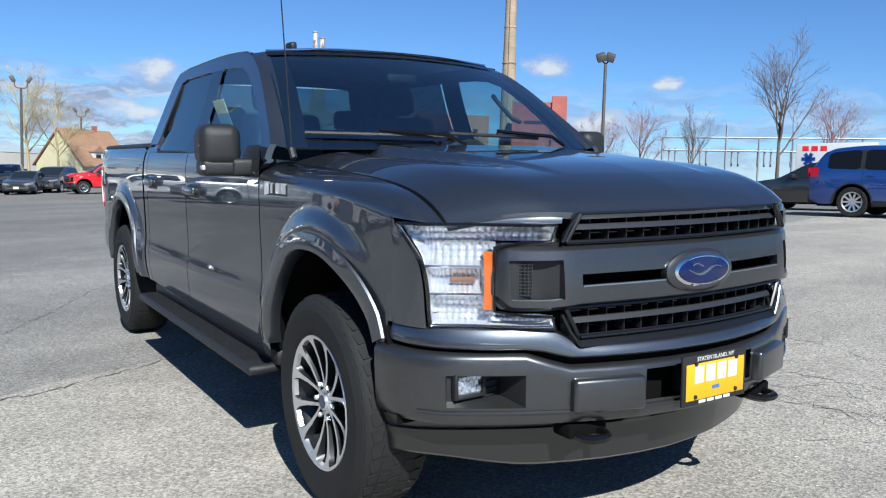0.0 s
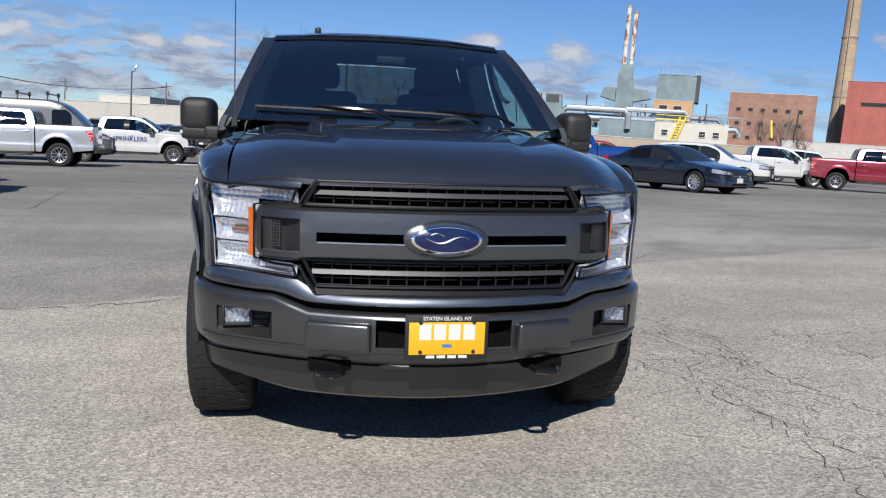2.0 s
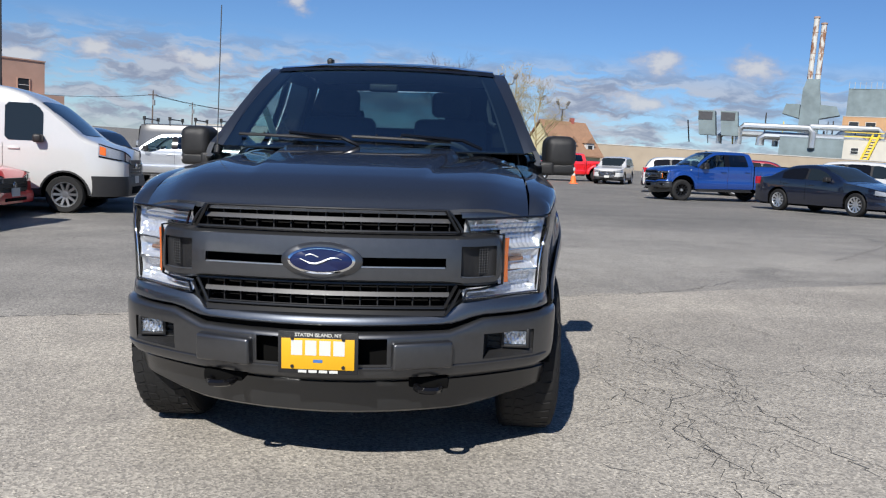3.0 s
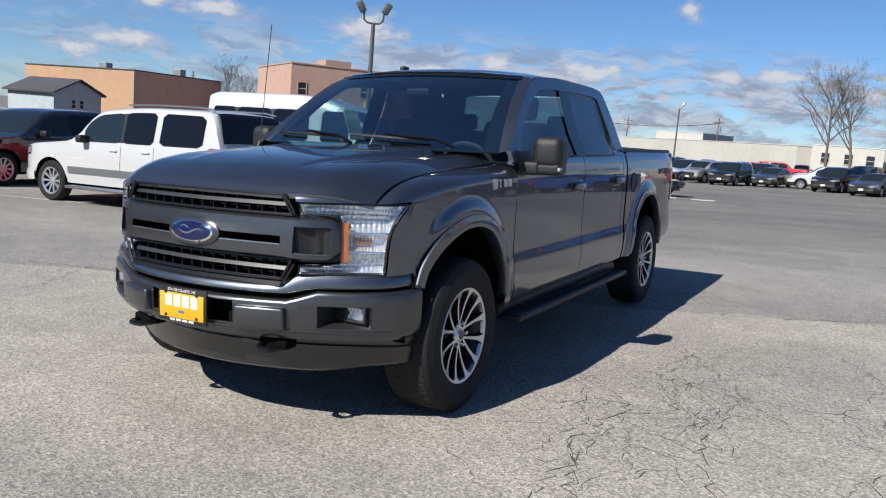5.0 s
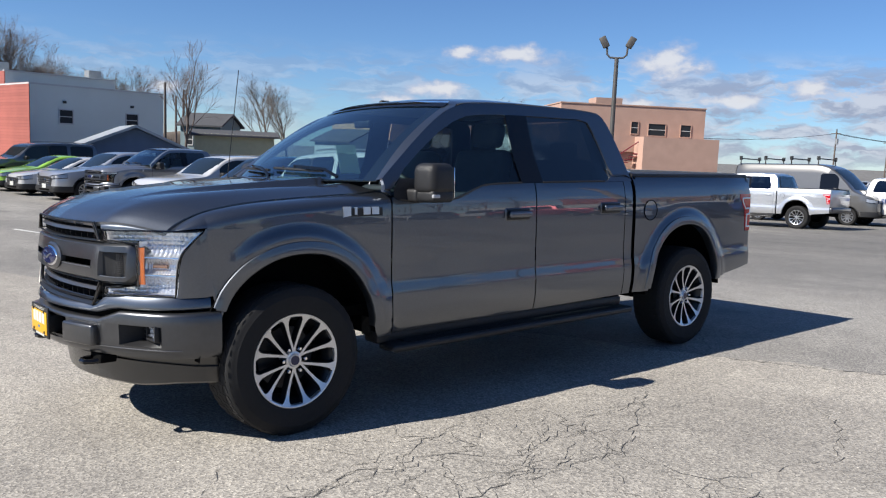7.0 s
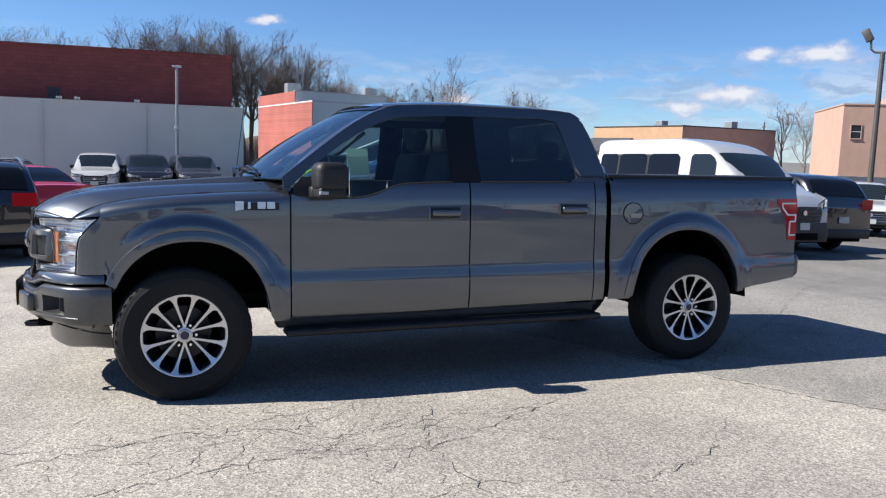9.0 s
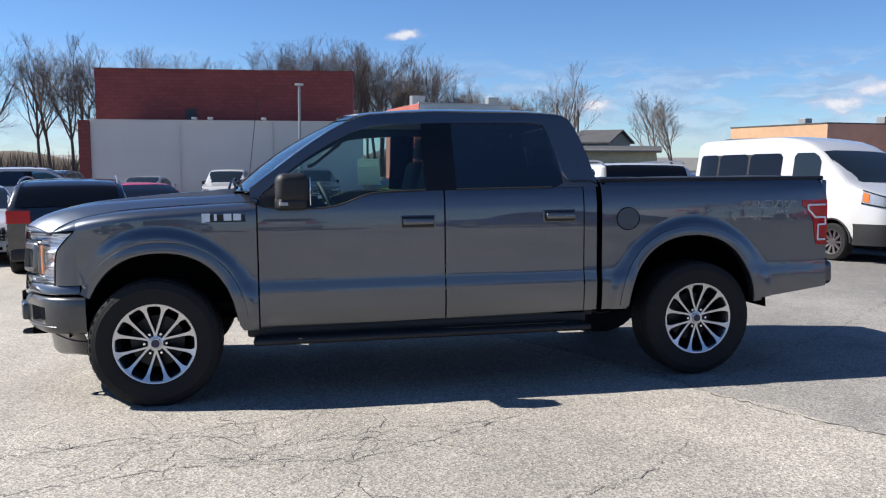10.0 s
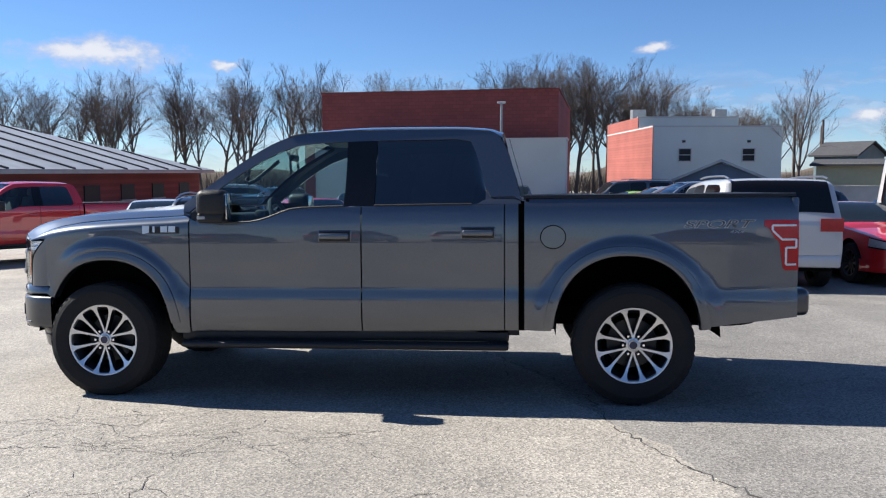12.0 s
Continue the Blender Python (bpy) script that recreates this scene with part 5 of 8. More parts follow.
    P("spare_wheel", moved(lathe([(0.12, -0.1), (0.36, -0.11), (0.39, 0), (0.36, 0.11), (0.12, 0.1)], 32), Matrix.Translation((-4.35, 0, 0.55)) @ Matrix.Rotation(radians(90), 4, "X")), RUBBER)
    P("engine_bay_floor", merged(brick_form(0.50, -0.60, -0.66, 0.66, 0.60, 1.05, 0.02)), SHADE_BLACK)
    # -- cabin
    P("cabin_floor", brick_form(-0.6, -2.86, -0.86, 0.86, 0.60, 0.66), CABIN)
    P("dashboard", merged(brick_form(-0.60, -0.98, -0.80, 0.80, 0.95, 1.285, 0.05, 3), brick_form(-0.95, -1.05, 0.20, 0.52, 1.16, 1.31, 0.03)), CABIN, "dark dashboard")
    sw = P("steering_wheel", moved(merged(tube([(0.19 * math.cos(2 * math.pi * k / 24), 0, 0.19 * math.sin(2 * math.pi * k / 24)) for k in range(25)], 0.017, 7, False), brick_form(-0.07, 0.07, -0.03, 0.03, -0.05, 0.05, 0.02), brick_form(-0.18, 0.18, -0.012, 0.012, -0.02, 0.015, 0.005)), Matrix.Translation((-1.14, 0.40, 1.215)) @ Matrix.Rotation(radians(90), 4, "Z") @ Matrix.Rotation(radians(24), 4, "X")), CABIN, "black steering wheel")
    P("headliner", grid(10, 10, lambda u, v: (-1.30 - 1.45 * u, 0.64 * (2 * v - 1), 1.862 - 0.02 * (2 * v - 1) ** 2)), HEADLINER)
    for y in (0.40, -0.40):
        st = P("front_seat", brick_form(-1.25, -1.80, y - 0.26, y + 0.26, 0.80, 1.0, 0.06, 3), CLOTH, "black cloth seat")
        P("seat_back", moved(brick_form(-0.07, 0.07, -0.26, 0.26, 0, 0.62, 0.055, 3), Matrix.Translation((-1.78, y, 0.95)) @ Matrix.Rotation(radians(-13), 4, "Y")), CLOTH, "", st)
        P("headrest", moved(brick_form(-0.05, 0.05, -0.14, 0.14, 0.64, 0.82, 0.045, 3), Matrix.Translation((-1.78, y, 0.95)) @ Matrix.Rotation(radians(-13), 4, "Y")), CLOTH, "", st)
    rs = P("rear_seat", merged(brick_form(-2.2, -2.7, -0.72, 0.72, 0.85, 1.0, 0.05, 3), brick_form(-2.62, -2.78, -0.72, 0.72, 0.95, 1.50, 0.05, 3)), CLOTH, "black cloth rear bench")
    for y in (-0.45, 0.45):
        P("rear_headrest", brick_form(-2.66, -2.76, y - 0.12, y + 0.12, 1.50, 1.64, 0.04, 3), CLOTH, "", rs)
    P("rear_view_mirror", moved(brick_form(-0.02, 0.02, -0.09, 0.09, -0.026, 0.026, 0.015, 3), Matrix.Translation((-1.12, 0.0, 1.72))), BLACK_PLASTIC, "interior mirror")
    P("inspection_card", moved(brick_form(-0.095, 0.095, -0.001, 0.001, -0.12, 0.12), Matrix.Translation((-1.55, -0.822, 1.49)) @ Matrix.Rotation(radians(19), 4, "X")), PAPER, "pale price sheet behind the door glass")
    P("grab_handle", tube([(-0.98, 0.70, 1.50), (-1.02, 0.67, 1.52), (-1.12, 0.655, 1.60), (-1.20, 0.66, 1.66)], 0.014, 6), CABIN)
    return truck


hero = pickup("pickup_truck", LOT.copy(), "dark grey metallic crew-cab pickup with a yellow front plate", GREY_PAINT)


# ---- cracks in the paving ----
CRACK = material("crack_tar", (0.07, 0.068, 0.065), 0.9, 0, 0, 0.3, 12)


def crack(points, width, seed, wander=0.05, forks=0):
    """A jagged seam laid along points of the lot's own plane."""
    rnd = random.Random(seed)
    line = []
    for (x0, y0), (x1, y1) in zip(points, points[1:]):
        n = max(3, int(math.hypot(x1 - x0, y1 - y0) / 0.045))
        for k in range(n):
            t = k / n
            line.append((x0 + (x1 - x0) * t + rnd.uniform(-wander, wander) * 0.75, y0 + (y1 - y0) * t + rnd.uniform(-wander, wander) * 0.7))
    line.append(points[-1])
    V, F = [], []
    for i, (x, y) in enumerate(line):
        a, b = line[max(0, i - 1)], line[min(len(line) - 1, i + 1)]
        h = math.hypot(b[0] - a[0], b[1] - a[1]) or 1
        w = width * 0.27 * rnd.uniform(0.2, 1.7) * (0.3 if i in (0, len(line) - 1) else 1) / 2
        nx, ny = -(b[1] - a[1]) / h, (b[0] - a[0]) / h
        for s in (-1, 1):
            px, py = x + s * w * nx, y + s * w * ny
            V.append((px, py, ground_z(px, py) + 0.003))
    F = [(2 * i, 2 * i + 1, 2 * i + 3, 2 * i + 2) for i in range(len(line) - 1)]
    out = [(V, F)]
    for k in range(forks):
        x, y = line[rnd.randrange(len(line))]
        a, r = rnd.uniform(0, 6.28), rnd.uniform(0.25, 0.7)
        out.append(crack([(x, y), (x + r * math.cos(a), y + r * math.sin(a))], width * 0.55, rnd.random(), wander * 0.8))
    return merged(*out)


SEAMS = [
    ([(-1.0, -7.0), (-1.5, -4.5), (-1.9, -2.8), (-2.2, -1.7), (-2.6, -0.9), (-3.1, 0.0), (-3.4, 0.73), (-3.47, 1.39), (-3.75, 2.1), (-4.1, 2.75), (-4.9, 3.57), (-5.0, 4.6), (-5.1, 5.8), (-5.4, 9.0), (-6.2, 14)], 0.035, 3),
    ([(-3.0, -3.0), (-4.06, -1.81), (-4.62, -1.49), (-5.97, -0.9), (-7.4, 0.1), (-9, 1.2)], 0.022, 5),
    ([(-3.5, 1.35), (-4.42, 0.65), (-5.87, -0.42), (-8, -2.2), (-11, -3.6)], 0.022, 3),
    ([(-0.36, 1.28), (-0.64, 1.71), (-0.16, 1.74), (0.34, 1.71), (0.8, 1.67), (1.4, 1.6)], 0.016, 6),
    ([(-1.97, 1.79), (-1.44, 1.79), (-0.66, 1.95), (-0.34, 1.67), (0.26, 1.7), (0.62, 1.8), (1.5, 2.1)], 0.016, 7),
    ([(0.9, 2.45), (0.4, 2.34), (-0.09, 2.2), (-0.63, 2.11), (-1.11, 2.27), (-1.52, 2.05), (-2.14, 1.7)], 0.017, 8),
    ([(-1.38, 1.5), (-1.1, 2.18), (-1.13, 2.8), (-1.18, 3.3), (-1.3, 4.2)], 0.015, 6),
    ([(1.2, 1.9), (0.62, 1.83), (0.22, 1.68), (-0.22, 1.58), (-0.86, 1.38)], 0.014, 7),
    ([(-0.7, 2.91), (-1.15, 2.76), (-1.9, 3.0), (-2.6, 2.7)], 0.012, 4),
    ([(0.5, 3.2), (-0.1, 2.9), (-0.6, 3.05), (-1.2, 2.95)], 0.013, 5),
    ([(-7, 5.5), (-9.5, 7.5), (-13, 8.4), (-19, 9)], 0.03, 3),
    ([(-6, -5), (-9, -4.4), (-14, -5.1), (-22, -4)], 0.04, 3),
    ([(2.2, -3.4), (0.5, -3.5), (-0.7, -3.5), (-2, -4.2)], 0.022, 4),
]
for k, (pts, w, forks) in enumerate(SEAMS):
    tagged(part("crack", crack(pts, w, 40 + k, 0.05, forks), CRACK, smooth=0), "dark jagged crack in the asphalt", "crack", "asphalt cracks", "structure")
rc = random.Random(9)
craze = []
for k in range(34):
    x, y = rc.gauss(-0.5, 0.65), rc.gauss(2.05, 0.38)
    a, r = rc.uniform(0, 6.28), rc.uniform(0.15, 0.55)
    craze.append(crack([(x, y), (x + r * math.cos(a), y + r * math.sin(a))], 0.010, 200 + k, 0.04))
tagged(part("crazing", merged(*craze), CRACK, smooth=0), "fine net of cracks in worn asphalt", "crack", kind="stuff")
CHALK = material("worn_lot_paint", (0.42, 0.42, 0.40), 0.8, 0, 0, 0.5, 9)
for k in range(7):
    x0 = -15.5 + 3.1 * k
    tagged(part("bay_line", grid(1, 20, lambda u, v: (lambda x, y: (x, y, ground_z(x, y) + 0.004))(x0 + 0.10 * u + 0.9 * v, -9.5 - 4.8 * v)), CHALK, smooth=0), "worn white parking-bay line", "line marking", "bay lines", "structure")


# ---- other vehicles ----
def car_wheel(parent, x, y, r, s, rim_mat, w=0.11):
    hub = new("wheel")
    hub.parent = parent
    hub.matrix_local = Matrix.Translation((x, y * s, r)) @ (Matrix.Identity(4) if s > 0 else Matrix.Rotation(math.pi, 4, "Z"))
    q = r * 0.66
    part("tyre", lathe([(q, -w), (r * 0.93, -w), (r, -w * 0.7), (r, w * 0.7), (r * 0.93, w), (q * 1.04, w * 0.95), (q, w * 0.8)], 28), RUBBER, hub)
    rim = part("rim", lathe([(q, w * 0.85), (q * 0.9, w * 0.5), (q * 0.88, -w * 0.2), (0.0, -w * 0.2)], 28), DARK_ALLOY, hub)
    sp = []
    for i in range(10):
        a = 2 * math.pi * i / 10
        sp.append(moved(([(0.03, w * 0.55, -0.02), (q, w * 0.8, -0.024), (q, w * 0.8, 0.024), (0.03, w * 0.55, 0.02), (0.03, w * 0.3, -0.02), (q, w * 0.4, -0.024), (q, w * 0.4, 0.024), (0.03, w * 0.3, 0.02)], [(0, 1, 2, 3), (0, 4, 5, 1), (3, 2, 6, 7)]), Matrix.Rotation(a, 4, "Y")))
    part("spokes", merged(*sp, lathe([(q * 1.04, w * 0.92), (q * 0.96, w * 0.9), (q * 0.9, w * 0.7)], 28), lathe([(0.0, w * 0.66), (0.06, w * 0.62), (0.06, w * 0.3)], 12)), rim_mat, rim, smooth=25)
    return hub


FORMS = {
    # wheelbase, half width, tyre radius, front and rear ends, sill, belt line, roof line, side windows, windscreen, back window
    "suv": dict(wb=2.9, hw=0.965, r=0.365, x0=0.93, x1=-3.95, sill=0.30, belt=[(0.93, 0.86), (0.2, 1.0), (-0.6, 1.05), (-3.95, 1.15)],
                top=[(0.95, 0.62), (0.90, 0.86), (0.70, 0.97), (-0.10, 1.07), (-0.45, 1.12), (-0.80, 1.34), (-1.25, 1.62), (-1.6, 1.70), (-2.6, 1.73), (-3.35, 1.68), (-3.60, 1.58), (-3.85, 1.25), (-3.95, 1.05), (-3.98, 0.62)],
                windows=[(-0.95, -1.75), (-1.83, -2.65), (-2.75, -3.50)], screen=(-0.50, -1.28), back=(-3.58, -3.86), tumble=0.30),
    "long_suv": dict(wb=3.33, hw=1.0, r=0.405, x0=0.97, x1=-4.35, sill=0.40, belt=[(0.97, 1.0), (0.2, 1.12), (-0.6, 1.20), (-4.35, 1.22)],
                     top=[(0.99, 0.75), (0.96, 1.06), (0.85, 1.12), (0.0, 1.20), (-0.50, 1.25), (-0.80, 1.45), (-1.15, 1.78), (-1.4, 1.88), (-2.6, 1.95), (-3.9, 1.93), (-4.12, 1.86), (-4.28, 1.40), (-4.35, 1.2), (-4.38, 0.7)],
                     windows=[(-0.95, -1.95), (-2.03, -2.80), (-2.95, -3.98)], screen=(-0.55, -1.18), back=(-4.06, -4.30), tumble=0.20),
    "sedan": dict(wb=2.8, hw=0.92, r=0.335, x0=0.93, x1=-3.80, sill=0.24, belt=[(0.93, 0.70), (0.2, 0.84), (-0.6, 0.92), (-3.8, 1.0)],
                  top=[(0.95, 0.50), (0.90, 0.68), (0.72, 0.77), (0.0, 0.90), (-0.40, 0.96), (-0.85, 1.18), (-1.35, 1.40), (-1.75, 1.45), (-2.3, 1.43), (-2.8, 1.28), (-3.25, 1.08), (-3.65, 1.04), (-3.78, 0.95), (-3.82, 0.55)],
                  windows=[(-0.90, -1.72), (-1.80, -2.70)], screen=(-0.45, -1.36), back=(-2.48, -3.20), tumble=0.40),
    "coupe": dict(wb=2.72, hw=0.955, r=0.345, x0=0.90, x1=-3.85, sill=0.24, belt=[(0.9, 0.72), (0.2, 0.86), (-0.8, 0.93), (-3.85, 1.0)],
                  top=[(0.93, 0.48), (0.88, 0.70), (0.70, 0.80), (0.0, 0.92), (-0.65, 1.0), (-1.05, 1.20), (-1.5, 1.36), (-1.9, 1.38), (-2.4, 1.30), (-3.0, 1.12), (-3.55, 1.04), (-3.83, 0.98), (-3.88, 0.5)],
                  windows=[(-1.10, -2.15), (-2.22, -2.7)], screen=(-0.70, -1.50), back=(-2.45, -3.25), tumble=0.42),
    "van": dict(wb=3.0, hw=1.03, r=0.345, x0=1.0, x1=-4.0, sill=0.34, belt=[(1.0, 1.06), (0.4, 1.20), (-0.3, 1.28), (-4.0, 1.32)],
                top=[(1.02, 0.70), (0.99, 1.06), (0.88, 1.20), (0.55, 1.32), (0.32, 1.42), (0.0, 1.70), (-0.40, 2.02), (-0.75, 2.21), (-1.15, 2.31), (-1.7, 2.36), (-3.60, 2.37), (-3.88, 2.31), (-3.98, 1.9), (-4.01, 0.6)],
                windows=[(-0.36, -1.02), (-1.32, -2.20), (-2.26, -3.10), (-3.16, -3.74)], screen=(0.30, -0.42), back=(-3.93, -3.98), tumble=0.13),
    "cargo_van": dict(wb=3.66, hw=1.0, r=0.345, x0=1.0, x1=-4.9, sill=0.36, belt=[(1.0, 1.0), (0.4, 1.18), (-0.3, 1.30), (-4.9, 1.32)],
                      top=[(1.02, 0.6), (0.99, 1.0), (0.80, 1.14), (0.35, 1.28), (0.15, 1.38), (-0.20, 1.75), (-0.60, 2.12), (-0.95, 2.32), (-1.4, 2.40), (-4.6, 2.42), (-4.82, 2.36), (-4.88, 2.0), (-4.92, 0.6)],
                      windows=[(-0.42, -1.15)], screen=(0.14, -0.70), back=(-4.84, -4.90), tumble=0.13),
}


def vehicle(name, form, m, label, category, body, rims=None, roof_rack=False, low_trim=True, group="parked vehicles", yellow_plate=False, tall_rack=False, pale_grille=False, plain=False, side_band=False):
    """A parked car or van, built from its side lines: local x runs forwards from the front axle."""
    D = FORMS[form]
    rims = rims or MACHINED
    high = form == "van"
    car = thing(name, m, label, category, group)
    top, belt = curve(D["top"]), curve(D["belt"])
    x0, x1, hw, r, sill, wb = D["x0"], D["x1"], D["hw"], D["r"], D["sill"], D["wb"]
    arch_r = r + 0.075

    def plan(x):
        """How far the body narrows at its ends."""
        k = max(0.0, (x - (x0 - 0.75)) / 0.75)
        q = max(0.0, ((x1 + 0.6) - x) / 0.6)
        return hw * (1 - 0.19 * k ** 2.6 - 0.09 * q ** 2.2)

    def low(x):
        for c in (0.0, -wb):
            d = abs(x - c)
            if d < arch_r:
                return max(sill, r + math.sqrt(arch_r ** 2 - d * d))
        return sill + 0.10 * max(0.0, (x - (x0 - 0.2)) / 0.2) + 0.12 * max(0.0, ((x1 + 0.25) - x) / 0.25)

    def wall(x, z):
        w, b = plan(x), belt(x)
        if z <= b:
            t = (b - z) / max(0.2, b - sill)
            return w * (1 - 0.03 * (1 - t) ** 3 - 0.05 * t ** 4)
        return w * 0.97 - (z - b) * D["tumble"]

    xs = sorted(set([x0 + (x1 - x0) * k / 44 for k in range(45)] + [c + arch_r * math.cos(a * math.pi / 10) for c in (0.0, -wb) for a in range(11)]), reverse=True)
    ring = 15
    V = []
    for x in xs:
        t, b, lo = top(x), belt(x), low(x)
        b = min(b, t - 0.02)
        lo = min(lo, b - 0.03)
        pts = []
        for k in range(6):
            z = lo + (b - lo) * k / 5
            pts.append((wall(x, z), z))
        ye = max(0.25, wall(x, max(b, t - 0.05)))
        h = t - b
        for k in (0.35, 0.7):
            pts.append((wall(x, b) + (ye - wall(x, b)) * k, b + (h - min(0.06, h * 0.4)) * k))
        pts += [(ye, b + h - min(0.06, h * 0.4)), (ye - 0.03, t - min(0.03, h * 0.2)), (ye - 0.09, t - 0.008), (ye * 0.75, t), (ye * 0.5, t + 0.012), (ye * 0.25, t + 0.018), (0, t + 0.02)]
        V += [(x, y, z) for y, z in pts]
    F = [(i * ring + j, (i + 1) * ring + j, (i + 1) * ring + j + 1, i * ring + j + 1) for i in range(len(xs) - 1) for j in range(ring - 1)]
    half = (V, F)
    caps = []
    for i in (0, len(xs) - 1):
        a = [V[i * ring + j] for j in range(ring)]
        edge = [*a, *[(x, -y, z) for x, y, z in reversed(a[:-1])]]
        zm, n_, out = (a[0][2] + a[-1][2]) / 2, len(edge), 0.045 if i == 0 else -0.03
        inner = [(x + out, y * 0.86, zm + (z - zm) * 0.84) for x, y, z in edge]
        caps.append((edge + inner, [(q, q + 1, n_ + q + 1, n_ + q) for q in range(n_ - 1)] + [(n_ - 1, 0, n_, 2 * n_ - 1), tuple(range(n_, 2 * n_))]))
    part("body", merged(half, mirrored(half), *caps), body, car, smooth=40)
    # underbody and arches: shade put in as a near-black colour
    part("underbody", merged(brick_form(x0 - 0.15, x1 + 0.15, -hw * 0.82, hw * 0.82, sill - 0.06, sill + 0.35, 0.03)), SHADE_BLACK, car)
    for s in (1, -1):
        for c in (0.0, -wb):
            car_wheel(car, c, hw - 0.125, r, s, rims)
            part("wheel_arch", sided(grid(14, 2, lambda u, v: (c + arch_r * 1.0 * math.cos(math.pi * u), hw * 0.55 + (hw * 0.42) * v, r + arch_r * math.sin(math.pi * u))), s), SHADE_BLACK, car)
            if low_trim:
                part("arch_trim", sided(tube([(c + (arch_r + 0.012) * math.cos(math.pi * k / 14), plan(c) * 0.985, r + (arch_r + 0.012) * math.sin(math.pi * k / 14)) for k in range(15)], 0.022, 5), s), BLACK_PLASTIC, car)
        if low_trim:
            part("sill_trim", sided(brick_form(-arch_r, -wb + arch_r, hw * 0.90, hw * 0.985, sill - 0.03, sill + 0.11, 0.02), s), BLACK_PLASTIC, car)
        for k, (a, b) in enumerate(D["windows"]):
            def pane(u, v, a=a, b=b):
                x = a + (b - a) * u
                zb = belt(x) + 0.035
                zt = max(zb + 0.01, min(top(x) - 0.105, belt(x) + 0.72))
                soft = 0.10 * (1 - step(0.0, 0.10, min(u, 1 - u)))
                z = zb + (zt - zb) * (soft + (1 - 2 * soft) * v)
                return (x, wall(x, z) + 0.006, z)
            part("side_window", sided(grid(10, 5, pane), s), GLOSS_BLACK if k > 0 or form == "cargo_van" else DARK_PANE, car, smooth=60)
        run = D["windows"][1:] if high else D["windows"][:2 if form == "long_suv" else 9]
        if len(run) > 1:
            def strip(u, v, a=run[0][0] - 0.05, b=run[-1][1] + 0.05):
                x = a + (b - a) * u
                zb = belt(x) + 0.045
                zt = max(zb + 0.005, min(top(x) - 0.115, belt(x) + 0.71))
                z = zb + (zt - zb) * v
                return (x, wall(x, z) + 0.003, z)
            part("pillar_cover", sided(grid(16, 4, strip), s), BLACK_PLASTIC, car, smooth=60)
        if side_band:
            part("side_moulding", sided(thick(grid(12, 2, lambda u, v: (lambda x, z: (x, wall(x, z) + 0.004, z))(-arch_r - 0.06 - (wb - 2 * arch_r - 0.12) * u, sill + 0.20 + 0.13 * v)), (0, 1, 0), 0.012), s), TITAN_PAINT, car, "grey lower side moulding")
            part("side_step", sided(brick_form(-arch_r - 0.1, -wb + arch_r + 0.1, hw * 0.9, hw + 0.10, sill - 0.10, sill - 0.04, 0.02), s), SATIN_SILVER, car, "bright side step")
        mz = belt(D["windows"][0][0]) + 0.10
        part("door_mirror", sided(brick_form(D["windows"][0][0] + 0.02, D["windows"][0][0] - 0.14, hw * 0.93, hw + 0.14, mz - 0.09, mz + 0.06, 0.04, 3), s), BLACK_PLASTIC, car)
        for a, b in () if plain else D["windows"][:2]:
            part("door_handle", sided(brick_form(b + 0.06, b + 0.26, hw * 0.965, hw * 0.985 + 0.02, belt(b) - 0.13, belt(b) - 0.10, 0.008), s), body, car)
            part("door_gap", sided(grid(1, 6, lambda u, v: (lambda z: (b - 0.03 - 0.008 * u, wall(b, z) + 0.003, z))(sill + 0.14 + (belt(b) - sill - 0.16) * v)), s), SHADE_BLACK, car)
        hz = belt(x0) - 0.10
        def lamp(u, v, swell=0.0):
            """Wraps from the nose round to the side."""
            z = hz - 0.03 + (0.06 + 0.08 * high) * u + (0.10 + 0.05 * u + 0.03 * high + 0.05 * u * high) * v
            if u < 0.5:
                k = 0.50 + 0.38 * u / 0.5
                return (x0 + 0.05 - 0.075 * (u / 0.5) ** 2 + swell, k * plan(x0), z)
            x = x0 - 0.025 - (u - 0.5) * (0.75 if high else 0.62)
            return (x + swell, wall(x, z) + 0.008 + swell, z)
        hl = part("headlamp", sided(grid(12, 4, lamp), s), CAR_LAMP, car, "clear headlamp", smooth=60)
        if not plain:
            part("lamp_bezel", sided(merged(tube([lamp(k / 12, 0.0, 0.003) for k in range(13)], 0.012, 5), tube([lamp(k / 12, 1.0, 0.003) for k in range(13)], 0.010, 5), tube([lamp(0.40, k / 4, 0.004) for k in range(5)], 0.012, 5)), s), GLOSS_BLACK, hl)
            if high:
                part("amber_marker", sided(grid(2, 2, lambda u, v: lamp(0.84 + 0.14 * u, 0.15 + 0.7 * v, 0.006)), s), AMBER, hl)
        zt = belt(x1 + 0.05) - 0.06
        part("tail_lamp", sided(merged(grid(2, 4, lambda u, v: (lambda z: (x1 + 0.22 * u + 0.01, wall(x1 + 0.02 + 0.2 * u, z) + 0.008, z))(zt - 0.12 + 0.22 * v)), grid(3, 4, lambda u, v: (x1 - 0.036, hw * (0.56 + 0.34 * u), zt - 0.12 + 0.22 * v))), s), RED_LENS, car, "red tail lamp")
    sa, sb = D["screen"]

    def screen(u, v):
        x = sa + (sb - sa) * v
        t = top(x)
        y = (max(0.25, wall(x, max(belt(x), t - 0.05))) - 0.07) * (2 * u - 1)
        return (x + 0.012 - 0.05 * (2 * u - 1) ** 2 * (1 - v), y, t + 0.022 - 0.03 * abs(2 * u - 1) ** 4)
    part("windscreen", grid(12, 8, screen), DARK_PANE, car, smooth=60)
